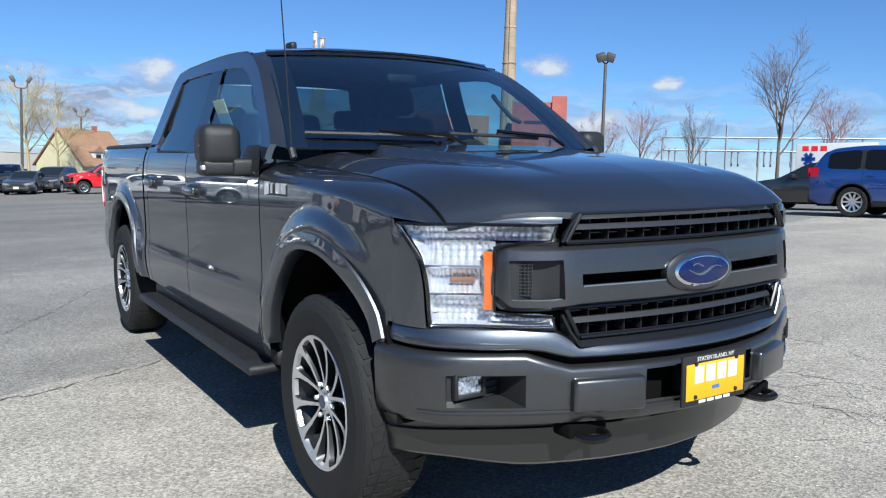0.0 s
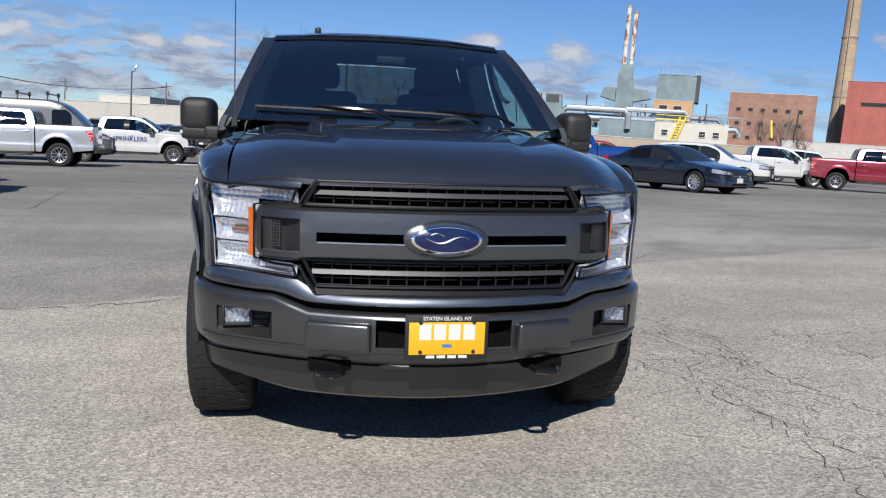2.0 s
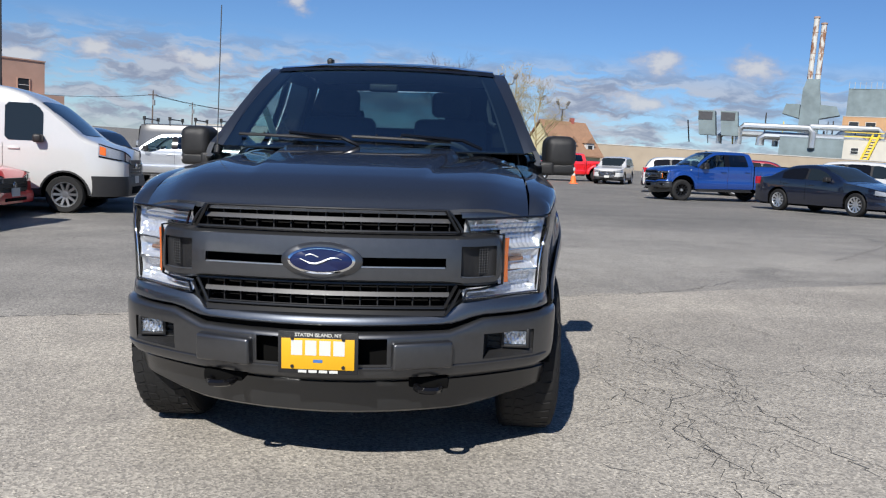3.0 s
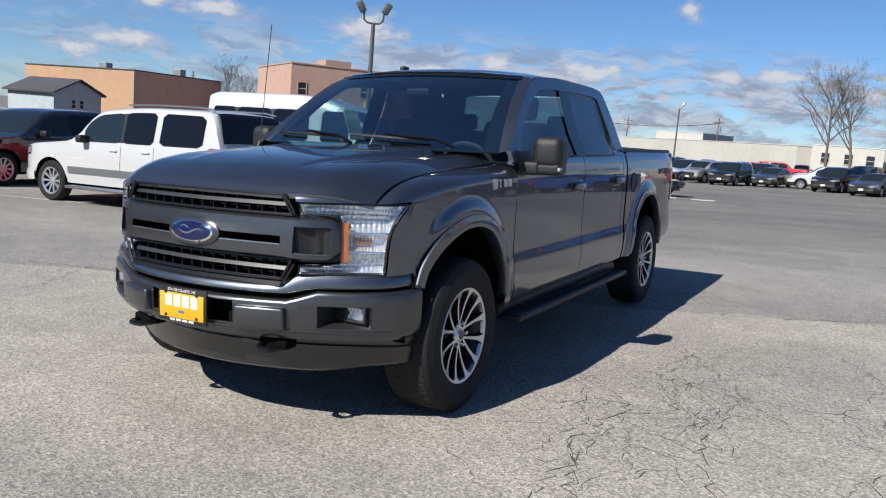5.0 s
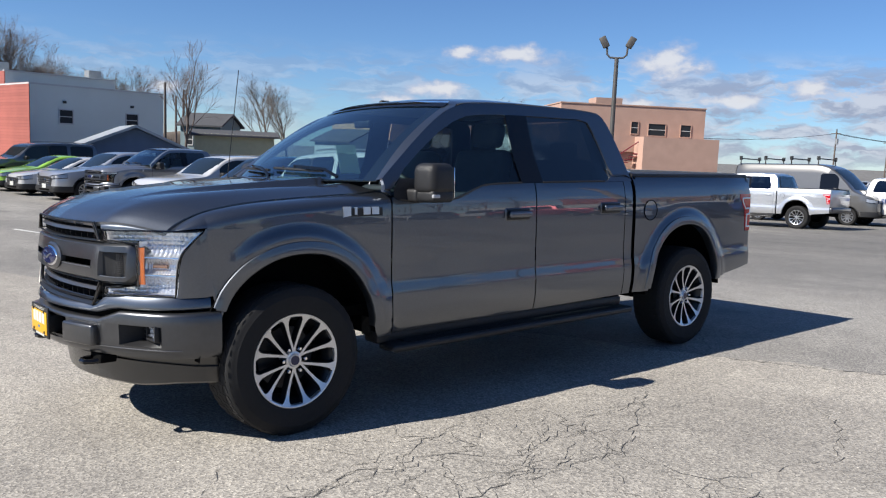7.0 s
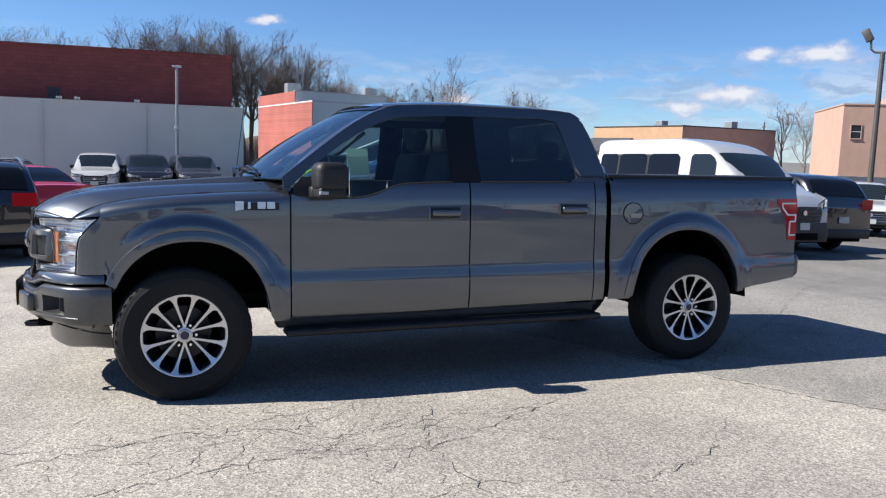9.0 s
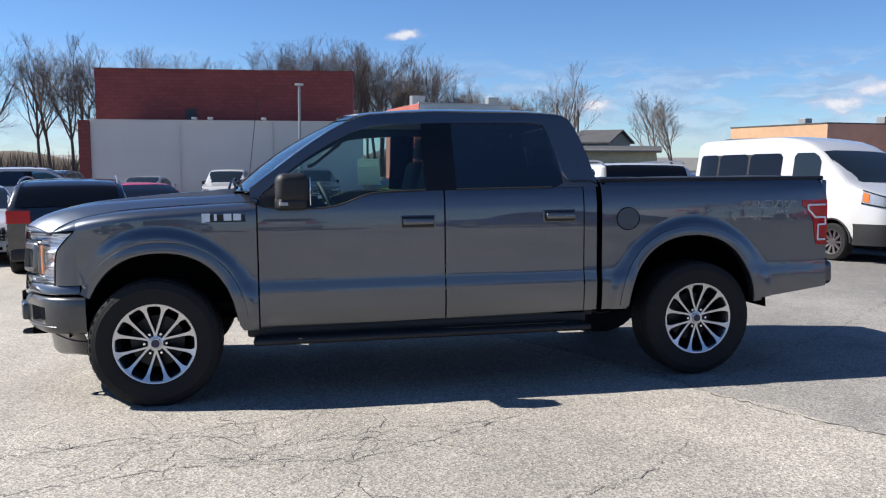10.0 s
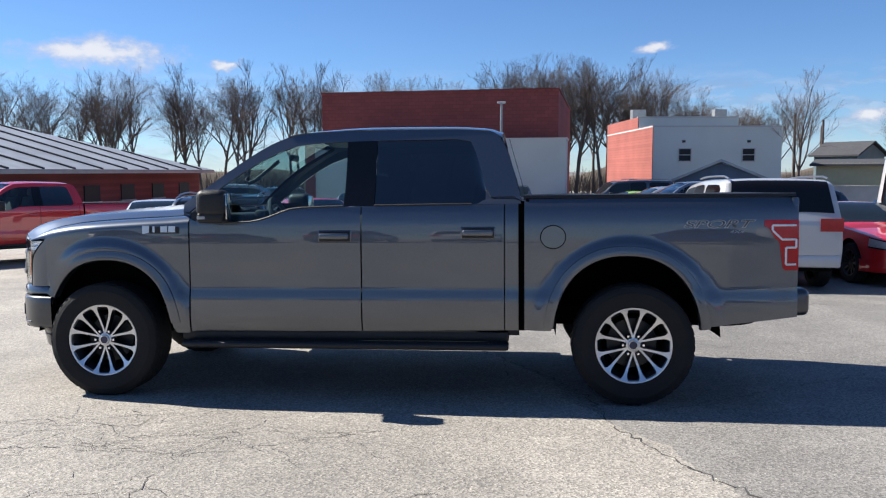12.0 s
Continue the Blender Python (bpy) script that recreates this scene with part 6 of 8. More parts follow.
    ba, bb = D["back"]

    def back(u, v):
        x = ba + (bb - ba) * v
        t = top(x)
        y = (max(0.25, wall(x, max(belt(x), t - 0.05))) - 0.10) * (2 * u - 1)
        return (x - 0.012, y, t + 0.018 - 0.02 * abs(2 * u - 1) ** 4)
    part("back_window", grid(10, 6, back), GLOSS_BLACK, car, smooth=60)
    gz = belt(x0) - 0.12
    nose_z = gz - 0.05
    part("front_grille", slab([(-0.46 * hw, nose_z - 0.24 - 0.10 * high), (0.46 * hw, nose_z - 0.24 - 0.10 * high), (0.56 * hw, nose_z - 0.02), (0.50 * hw, nose_z + 0.12), (-0.50 * hw, nose_z + 0.12), (-0.56 * hw, nose_z - 0.02)], lambda u, v, d: (x0 + 0.062 + d - 0.05 * (u / hw) ** 2, u, v), 0.05), BLACK_PLASTIC if not pale_grille else SATIN_SILVER, car, smooth=0)
    if not plain:
        for k in range(4):
            part("grille_slat", brick_form(x0 + 0.055, x0 + 0.068, -hw * 0.44, hw * 0.44, nose_z - 0.19 + 0.07 * k, nose_z - 0.175 + 0.07 * k, 0.004), GLOSS_BLACK if form in ("van", "coupe") else CHROME, car)
        part("grille_badge", moved(lathe([(0.0, 0.012), (0.05, 0.010), (0.06, 0.0)], 16), Matrix.Translation((x0 + 0.064, 0, nose_z)) @ Matrix.Rotation(radians(-90), 4, "Z")), CHROME, car)
    b0, b1 = sill - 0.02 * high, sill + 0.20 + 0.16 * high

    def shell(u, v):
        """The bumper follows the nose in plan, a little proud of it."""
        k = 2 * u - 1
        y = abs(k) * 0.985
        x = x0 + 0.06 if y < 0.72 else (x0 + 0.06 - 0.06 * ((y - 0.72) / 0.09) ** 2 if y < 0.81 else x0 - 0.75 + 0.75 * (max(0.0, 1 - y) / 0.19) ** (1 / 2.6))
        return (x + 0.022 - 0.02 * (2 * v - 1) ** 2, k * 0.985 * hw * (1 + 0.018 * step(0.7, 1.0, abs(k))), b0 + (b1 - b0) * v)
    part("front_bumper", thick(grid(30, 4, shell), (-1, 0, 0), 0.06), BLACK_PLASTIC if low_trim else body, car)
    part("bumper_intake", brick_form(x0 + 0.05, x0 + 0.086, -hw * 0.42, hw * 0.42, b0 + 0.04, b0 + 0.10 + 0.08 * high, 0.01), SHADE_BLACK, car)
    part("rear_bumper", brick_form(x1 + 0.18, x1 - 0.05, -hw * 0.88, hw * 0.88, sill + 0.02, sill + 0.24, 0.04), BLACK_PLASTIC if low_trim else body, car)
    part("number_plate", brick_form(x1 - 0.046, x1 - 0.058, -0.15, 0.15, sill + 0.36, sill + 0.50), PALE_INK if not yellow_plate else PLATE_YELLOW, car)
    part("front_plate", brick_form(x0 + 0.070, x0 + 0.084, -0.15, 0.15, sill + 0.12 + 0.1 * high, sill + 0.26 + 0.1 * high), PALE_INK if not yellow_plate else PLATE_YELLOW, car)
    if roof_rack:
        for s in (1, -1):
            part("roof_rail", sided(tube([(x, wall(x, top(x) - 0.05) - 0.08, top(x) + 0.05) for x in [D["windows"][0][1] + (D["back"][0] - D["windows"][0][1]) * k / 8 for k in range(9)]], 0.018, 5), s), SATIN_SILVER, car)
    if tall_rack:
        for x in (-1.3, -2.4, -3.5, -4.6):
            part("ladder_rack", merged(tube([(x, -0.85, 2.38), (x, -0.85, 2.62), (x, 0.85, 2.62), (x, 0.85, 2.38)], 0.025, 5), brick_form(x - 0.05, x + 0.05, -0.9, -0.8, 2.56, 2.72), brick_form(x - 0.05, x + 0.05, 0.8, 0.9, 2.56, 2.72)), BLACK_PLASTIC, car, "black roof ladder rack")
    return car


CAR_LAMP = material("car_lamp_glass", (0.34, 0.35, 0.37), 0.28, 0.45, 0.8, 0.35, 40)
DARK_PANE = material("dark_car_glass", (0.012, 0.017, 0.02), 0.05, 0, 0, 0, 20, 0, 200, 0.5)
WHITE_PAINT = paint("white_paint", (0.47, 0.47, 0.47), 0.0, 0.3)
SILVER_PAINT = paint("silver_paint", (0.52, 0.53, 0.55), 0.7, 0.32)
BLACK_PAINT = paint("black_paint", (0.012, 0.012, 0.014), 0.1, 0.25)
NAVY_PAINT = paint("navy_paint", (0.006, 0.009, 0.022), 0.25, 0.28)
BLUE_PAINT = paint("blue_paint", (0.008, 0.050, 0.25), 0.35, 0.28)
DEEP_BLUE = paint("deep_blue_paint", (0.010, 0.045, 0.20), 0.35, 0.26)
RED_PAINT = paint("red_paint", (0.60, 0.008, 0.012), 0.1, 0.30)
MAROON_PAINT = paint("dark_red_paint", (0.22, 0.012, 0.025), 0.35, 0.28)
DARKGREY_PAINT = paint("dark_grey_paint", (0.07, 0.072, 0.08), 0.55, 0.3)
TITAN_PAINT = paint("steel_grey_paint", (0.20, 0.21, 0.23), 0.6, 0.3)
LIME_PAINT = paint("lime_paint", (0.30, 0.55, 0.06), 0.1, 0.3)
VAN_GREY = paint("van_grey_paint", (0.10, 0.098, 0.096), 0.35, 0.38)


def repainted(x, y, turn, body, label, group="parked vehicles", rims=None):
    """Another pickup of the same make as the grey one, in its own colour."""
    t = copy_thing(hero, parked(x, y, turn))
    t.name = "pickup_truck"
    t["label"], t["group"] = label, group
    for o in list(t.children_recursive):
        if o.name.split(".")[0] in ("radio_antenna", "front_plate", "plate_field", "plate_letters", "plate_bar", "plate_bolt", "plate_bracket", "inspection_card", "lug_nut", "mesh_bar", "tread_rib", "bracket", "tread", "brake_disc", "badge_block", "badge_strip", "bed_decal", "grab_handle", "handle_foot", "cap_badge", "lamp_backing", "spare_wheel", "reflector_cell", "grille_rib", "pocket_rib", "lamp_shelf", "ear_lip", "slot_lip", "lamp_edge", "fog_bezel", "grille_cross_bar", "handle_recess", "emblem_stroke", "signal_bulb", "bumper_crease", "badge_core", "decal_core", "handle_bowl_shade", "rear_headrest", "window_seal", "under_light_stop", "windshield_frit"):
            bpy.data.objects.remove(o)
            continue
        if o.type == "MESH" and o.data.materials and o.data.materials[0] == GREY_PAINT:
            o.material_slots[0].link = "OBJECT"
            o.material_slots[0].material = body
        if rims and o.name.split(".")[0] in ("spoke", "rim_lip"):
            o.material_slots[0].link = "OBJECT"
            o.material_slots[0].material = rims
    return t


repainted(-25.9, -12.1, -86, SILVER_PAINT, "silver crew-cab pickup parked beside a grey van")
repainted(-27.9, 8.4, -78, BLUE_PAINT, "bright blue crew-cab pickup parked at the lot's edge", rims=DARK_ALLOY)
repainted(-27.1, 26.4, 62, MAROON_PAINT, "dark red crew-cab pickup parked at the lot's edge")
repainted(-51.9, 5.4, -88, RED_PAINT, "bright red pickup at the end of a parked row")
repainted(10.1, -10.4, 60, RED_PAINT, "red crew-cab pickup parked in the back row")
repainted(-6.95, -21.9, 8, TITAN_PAINT, "steel grey crew-cab pickup parked in the back row")
repainted(-32.3, -5.6, 92, WHITE_PAINT, "white pickup with blue door lettering")
repainted(-32.4, 24.4, 70, WHITE_PAINT, "white pickup parked behind a dark red one")
repainted(5.2, -21.8, -165, WHITE_PAINT, "white crew-cab pickup parked in the back row")
repainted(-36.0, 44.0, -60, DARKGREY_PAINT, "dark grey pickup parked far off")
repainted(-58.0, 1.7, -10, NAVY_PAINT, "dark blue pickup parked in a far row")

vehicle("passenger_van", "van", parked(-11.71, -7.14, 101), "white high-roof passenger van with dark windows", "van", WHITE_PAINT, SATIN_SILVER)
vehicle("cargo_van", "cargo_van", parked(-31.6, -8.95, 92), "grey cargo van with a ladder rack", "van", VAN_GREY, SATIN_SILVER, tall_rack=True)
vehicle("suv", "long_suv", parked(-6.88, -10.5, -90) @ Matrix.Diagonal((0.93, 1.0, 0.9, 1)), "white full-size sport utility with red tail lamps", "suv", WHITE_PAINT, roof_rack=True, low_trim=False, side_band=True)
vehicle("sedan", "sedan", parked(-19.7, 12.3, 26), "dark navy sedan parked at the lot's edge", "car", NAVY_PAINT, low_trim=False)
vehicle("suv", "suv", parked(-26.6, 17.6, 50), "white sport utility with black side windows", "suv", WHITE_PAINT)
vehicle("suv", "suv", parked(-34.2, 16.0, 70), "dark red sport utility parked in the second row", "suv", MAROON_PAINT)
vehicle("suv", "suv", parked(-35.8, 13.0, 80), "white sport utility parked in the second row", "suv", WHITE_PAINT)
vehicle("suv", "long_suv", parked(-38.0, 30.2, 60), "white sport utility parked in the second row", "suv", WHITE_PAINT)
vehicle("suv", "long_suv", parked(-34.2, 38.6, 40), "white full-size sport utility parked far off", "suv", WHITE_PAINT)
vehicle("suv", "suv", parked(-38.5, 45.5, 200), "black sport utility parked far off", "suv", BLACK_PAINT)
vehicle("suv", "suv", parked(-31.0, 42.0, 30), "silver sport utility parked far off", "suv", SILVER_PAINT)
vehicle("suv", "suv", parked(-29.5, 38.5, 40), "dark grey crossover parked far off", "suv", DARKGREY_PAINT)
vehicle("suv", "suv", parked(-5.95, 18.1, 12), "blue sport utility with alloy wheels", "suv", DEEP_BLUE)
vehicle("sedan", "sedan", parked(-13.35, 20.3, 190), "black sedan parked by the ambulance", "car", BLACK_PAINT, low_trim=False)
vehicle("suv", "suv", parked(-62.0, -2.2, -90), "white sport utility with black roof in a far row", "suv", WHITE_PAINT)
vehicle("suv", "suv", parked(-56.0, 3.9, -25), "dark grey crossover in a far row", "suv", DARKGREY_PAINT)
vehicle("suv", "suv", parked(-47.7, 9.4, -20), "white sport utility in a far row", "suv", WHITE_PAINT)
vehicle("suv", "suv", parked(-70.2, -6.3, -5), "dark sport utility facing out of a far row", "suv", BLACK_PAINT)
vehicle("suv", "suv", parked(-74.0, -3.0, -80), "white sport utility in a far row", "suv", WHITE_PAINT)
vehicle("suv", "suv", parked(-7.0, -14.62, 6), "dark luxury crossover with a yellow plate", "suv", BLACK_PAINT, yellow_plate=True, low_trim=False, pale_grille=True)
vehicle("suv", "suv", parked(-12.2, -17.2, 8), "black crossover parked in the back row", "suv", BLACK_PAINT)
vehicle("suv", "suv", parked(-7.4, -18.5, 7), "white crossover parked in the back row", "suv", WHITE_PAINT)
vehicle("suv", "suv", parked(-6.6, -25.4, 8), "silver sport utility parked in the back row", "suv", SILVER_PAINT)
vehicle("sedan", "sedan", parked(-6.3, -28.5, 8), "white sedan parked in the back row", "car", WHITE_PAINT)
vehicle("hatchback", "sedan", parked(-6.2, -31.3, 8), "lime green small car in the back row", "car", LIME_PAINT)
vehicle("suv", "long_suv", parked(-6.0, -34.6, 8), "grey sport utility with roof rails", "suv", DARKGREY_PAINT, roof_rack=True)
vehicle("suv", "suv", parked(3.15, -11.2, -80) @ Matrix.Diagonal((1, 1, 0.89, 1)), "black sport utility seen from behind, with plate", "suv", BLACK_PAINT, roof_rack=True, yellow_plate=True)
vehicle("sedan", "sedan", parked(4.9, -10.4, 112), "white sedan facing out of the back row", "car", WHITE_PAINT, low_trim=False)
vehicle("sedan", "sedan", parked(3.7, -16.5, -60), "red sedan in the back row", "car", RED_PAINT)
vehicle("sedan", "sedan", parked(5.4, -31.0, 84), "silver sedan in the second back row", "car", SILVER_PAINT)
vehicle("suv", "suv", parked(-0.45, -31.5, 92), "black sport utility in the second back row", "suv", BLACK_PAINT)
vehicle("suv", "suv", parked(1.7, -31.5, 88), "white crossover in the second back row", "suv", WHITE_PAINT)
vehicle("suv", "suv", parked(-16.0, -31.0, 170), "dark grey sport utility in the second back row", "suv", DARKGREY_PAINT)
vehicle("coupe", "coupe", parked(-9.42, -8.15, 96), "red sports coupe with dark wheels", "car", RED_PAINT, DARK_ALLOY, low_trim=False)
vehicle("suv", "suv", parked(-14.1, -11.3, -88), "dark sport utility seen from behind, with plate", "suv", BLACK_PAINT)
vehicle("suv", "suv", parked(-33.5, -18.3, 66), "white sport utility parked behind the vans", "suv", WHITE_PAINT)
vehicle("suv", "suv", parked(-21.6, -13.2, 50), "white boxy off-roader with black trim", "suv", WHITE_PAINT)
vehicle("suv", "suv", parked(-2.5, -31.5, 94), "dark grey crossover before the grey wall", "suv", DARKGREY_PAINT)
vehicle("suv", "suv", parked(9.4, -31.0, 86), "blue car before the grey wall", "suv", NAVY_PAINT)
for x, y, turn, form, body, lab in (
    (2.5, 23.5, 96, "suv", DARKGREY_PAINT, "dark grey crossover parked across the lot"),
    (-1.2, 24.0, 94, "suv", WHITE_PAINT, "white crossover parked across the lot"),
    (6.8, 23.0, 98, "sedan", BLACK_PAINT, "black sedan parked across the lot"),
    (10.6, 22.4, 98, "long_suv", SILVER_PAINT, "silver sport utility parked across the lot"),
    (-58.4, -7.2, -10, "suv", BLACK_PAINT, "black crossover in a close far row"),
    (-60.5, -9.8, -15, "suv", SILVER_PAINT, "silver crossover in a close far row"),
    (-61.0, -4.6, -12, "sedan", DARKGREY_PAINT, "dark grey sedan in a close far row"),
    (-64.5, -12.2, -14, "suv", NAVY_PAINT, "navy crossover in a close far row"),
    (-66.0, -9.0, -10, "suv", DARKGREY_PAINT, "dark grey crossover in a close far row"),
    (-57.2, -0.2, -15, "suv", BLACK_PAINT, "black crossover near a white one"),
    (-53.8, 2.2, -18, "sedan", DARKGREY_PAINT, "dark sedan near a red pickup"),
    (-70.0, -15.5, -14, "long_suv", WHITE_PAINT, "white sport utility in a close far row"),
):
    vehicle("sedan" if form == "sedan" else "suv", form, parked(x, y, turn), lab, "car", body, plain=True)
rv = random.Random(4)
for k in range(26):
    x, y = -96 - 9 * (k % 3) - rv.uniform(0, 3), -40 + 2.9 * (k // 3) * 2 + rv.uniform(-0.4, 0.4)
    body, tint = rv.choice([(WHITE_PAINT, "white"), (BLACK_PAINT, "black"), (DARKGREY_PAINT, "dark grey"), (SILVER_PAINT, "silver"), (NAVY_PAINT, "navy"), (RED_PAINT, "red")])
    form = rv.choice(["suv", "suv", "sedan", "long_suv"])
    vehicle("sedan" if form == "sedan" else "suv", form, parked(x, y, rv.choice([0, 180, 90])), tint + " car in the far rows by the warehouse", "car", body, plain=True)


# ---- buildings round the lot ----
def masonry(name, colour, course=0.2, length=0.4, mortar=0.75, rough=0.85):
    """Painted block or brick, seen from afar: coursed tone and stains."""
    m = bpy.data.materials.new(name)
    m.use_nodes = True
    n, l = m.node_tree.nodes, m.node_tree.links
    b = n["Principled BSDF"]
    tc, br = n.new("ShaderNodeTexCoord"), n.new("ShaderNodeTexBrick")
    mp = n.new("ShaderNodeMapping")
    mp.inputs["Rotation"].default_value = (radians(90), 0, 0)
    br.inputs["Scale"].default_value = 1.0
    br.inputs["Brick Width"].default_value, br.inputs["Row Height"].default_value, br.inputs["Mortar Size"].default_value = length, course, 0.012
    br.inputs["Color1"].default_value = (*[c * 1.08 for c in colour], 1)
    br.inputs["Color2"].default_value = (*[c * 0.9 for c in colour], 1)
    br.inputs["Mortar"].default_value = (*[c * mortar for c in colour], 1)
    n1 = n.new("ShaderNodeTexNoise")
    n1.inputs["Scale"].default_value, n1.inputs["Detail"].default_value = 0.35, 6
    rp = n.new("ShaderNodeValToRGB")
    rp.color_ramp.elements[0].position, rp.color_ramp.elements[1].position = 0.3, 0.7
    rp.color_ramp.elements[0].color, rp.color_ramp.elements[1].color = (0.8, 0.8, 0.8, 1), (1.08, 1.07, 1.06, 1)
    mx = n.new("ShaderNodeMix")
    mx.data_type, mx.blend_type = "RGBA", "MULTIPLY"
    mx.inputs["Factor"].default_value = 1.0
    l.new(tc.outputs["Object"], mp.inputs["Vector"])
    l.new(mp.outputs["Vector"], br.inputs["Vector"])
    l.new(tc.outputs["Object"], n1.inputs["Vector"])
    l.new(n1.outputs["Fac"], rp.inputs["Fac"])
    l.new(br.outputs["Color"], mx.inputs["A"])
    l.new(rp.outputs["Color"], mx.inputs["B"])
    l.new(mx.outputs["Result"], b.inputs["Base Color"])
    b.inputs["Roughness"].default_value = rough
    return m


RED_BRICK = masonry("dark_red_brick", (0.235, 0.058, 0.054), 0.2, 0.4)
ORANGE_BRICK = masonry("orange_red_brick", (0.35, 0.105, 0.085), 0.2, 0.4)
GREY_BLOCK = material("grey_wall_paint", (0.62, 0.595, 0.56), 0.9, 0, 0, 0.07, 0.5, 0.15, 12)
WHITE_BLOCK = material("pale_wall_paint", (0.66, 0.70, 0.66), 0.9, 0, 0, 0.07, 0.5, 0.15, 12)
PLANT_TAN = material("plant_tan_wall", (0.30, 0.25, 0.19), 0.9, 0, 0, 0.14, 0.6)
TAN_STUCCO = material("tan_stucco", (0.40, 0.25, 0.15), 0.9, 0, 0, 0.14, 1.5)
BROWN_STUCCO = material("pink_brown_stucco", (0.42, 0.27, 0.21), 0.9, 0, 0, 0.12, 1.2)
CREAM = material("cream_siding", (0.48, 0.44, 0.28), 0.8, 0, 0, 0.1, 3)
PALE_CREAM = material("pale_cream_render", (0.47, 0.45, 0.40), 0.8, 0, 0, 0.1, 1)
TEAL_SIDING = material("blue_grey_siding", (0.16, 0.22, 0.24), 0.8, 0, 0, 0.15, 2)
SLATE_BLUE = material("slate_blue_siding", (0.085, 0.125, 0.20), 0.8, 0, 0, 0.12, 2)
GREY_SIDING = material("grey_siding", (0.36, 0.40, 0.42), 0.8, 0, 0, 0.15, 2)
DARK_ROOF = material("dark_shingle", (0.055, 0.056, 0.062), 0.9, 0, 0, 0.2, 3)
BROWN_ROOF = material("brown_shingle", (0.25, 0.145, 0.09), 0.9, 0, 0, 0.2, 3)
METAL_ROOF = material("grey_metal_roof", (0.34, 0.36, 0.38), 0.5, 0.4, 0, 0.25, 1.2)
WHITE_TRIM = material("white_trim", (0.52, 0.52, 0.51), 0.6, 0, 0, 0.08, 3)
CONCRETE = material("concrete", (0.42, 0.41, 0.39), 0.9, 0, 0, 0.18, 1.5)
RUST = material("rusty_paint", (0.33, 0.22, 0.16), 0.8, 0, 0, 0.7, 1.6)


def peeling_paint():
    """White paint that flakes off rust in tall patches."""
    m = material("peeling_white_paint", (0.5, 0.5, 0.5), 0.8)
    n, l = m.node_tree.nodes, m.node_tree.links
    tc, mp, nz, rp = n.new("ShaderNodeTexCoord"), n.new("ShaderNodeMapping"), n.new("ShaderNodeTexNoise"), n.new("ShaderNodeValToRGB")
    mp.inputs["Scale"].default_value = (1.6, 1.6, 0.5)
    nz.inputs["Scale"].default_value, nz.inputs["Detail"].default_value = 1.0, 5.0
    rp.color_ramp.elements[0].position, rp.color_ramp.elements[1].position = 0.46, 0.54
    rp.color_ramp.elements[0].color, rp.color_ramp.elements[1].color = (0.46, 0.46, 0.44, 1), (0.20, 0.10, 0.06, 1)
    l.new(tc.outputs["Object"], mp.inputs["Vector"])
    l.new(mp.outputs["Vector"], nz.inputs["Vector"])
    l.new(nz.outputs["Fac"], rp.inputs["Fac"])
    l.new(rp.outputs["Color"], n["Principled BSDF"].inputs["Base Color"])
    return m


PEELING = peeling_paint()
PEACH = material("peach_render", (0.42, 0.25, 0.13), 0.85, 0, 0, 0.15, 1.0)
PLANT_GREY = material("plant_grey_steel", (0.16, 0.205, 0.22), 0.6, 0.2, 0, 0.3, 0.8)
PLANT_PIPE = material("silver_pipe_cladding", (0.55, 0.57, 0.58), 0.35, 0.8, 0, 0.2, 1)
YELLOW_STEEL = material("yellow_steel", (0.75, 0.55, 0.06), 0.5, 0, 0, 0.1, 3)
POLE_STEEL = material("dark_pole_steel", (0.09, 0.085, 0.08), 0.6, 0.4, 0, 0.2, 5)
POLE_GALV = material("galvanised_pole", (0.30, 0.31, 0.32), 0.5, 0.6, 0, 0.2, 5)
CHIMNEY_TAN = masonry("chimney_brick", (0.34, 0.26, 0.18), 0.4, 0.9, 0.9)
PLANT_BRICK = masonry("brown_plant_brick", (0.26, 0.15, 0.11), 0.5, 1.0, 0.85)
BARK = material("grey_bark", (0.115, 0.090, 0.078), 0.95, 0, 0, 0.3, 6)
BARK_PALE = material("pale_bark", (0.13, 0.105, 0.085), 0.95, 0, 0, 0.3, 6)
BARK_RED = material("reddish_twigs", (0.20, 0.10, 0.09), 0.95, 0, 0, 0.3, 6)
BARK_YELLOW = material("yellowish_willow_twigs", (0.34, 0.28, 0.15), 0.95, 0, 0, 0.3, 6)
PANE = material("building_window", (0.02, 0.024, 0.028), 0.5, 0, 0, 0, 20, 0, 200, 0.25)


def window_on(parent, x, z, w, h, y=0.0, bars=1, name="window", frame_mat=None):
    """A framed window on a wall that faces local -y."""
    win = part(name, merged(brick_form(x - w / 2 - 0.06, x - w / 2, y - 0.06, y + 0.05, z - 0.06, z + h + 0.06), brick_form(x + w / 2, x + w / 2 + 0.06, y - 0.06, y + 0.05, z - 0.06, z + h + 0.06), brick_form(x - w / 2, x + w / 2, y - 0.06, y + 0.05, z + h, z + h + 0.06), brick_form(x - w / 2 - 0.05, x + w / 2 + 0.05, y - 0.1, y + 0.05, z - 0.08, z)), frame_mat or WHITE_TRIM, parent, smooth=0)
    part("pane", brick_form(x - w / 2, x + w / 2, y - 0.015, y + 0.02, z, z + h), PANE, win, smooth=0)
    for k in range(bars):
        zz = z + h * (k + 1) / (bars + 1)
        part("glazing_bar", brick_form(x - w / 2, x + w / 2, y - 0.03, y, zz - 0.025, zz + 0.025), WHITE_TRIM, win, smooth=0)
    return win


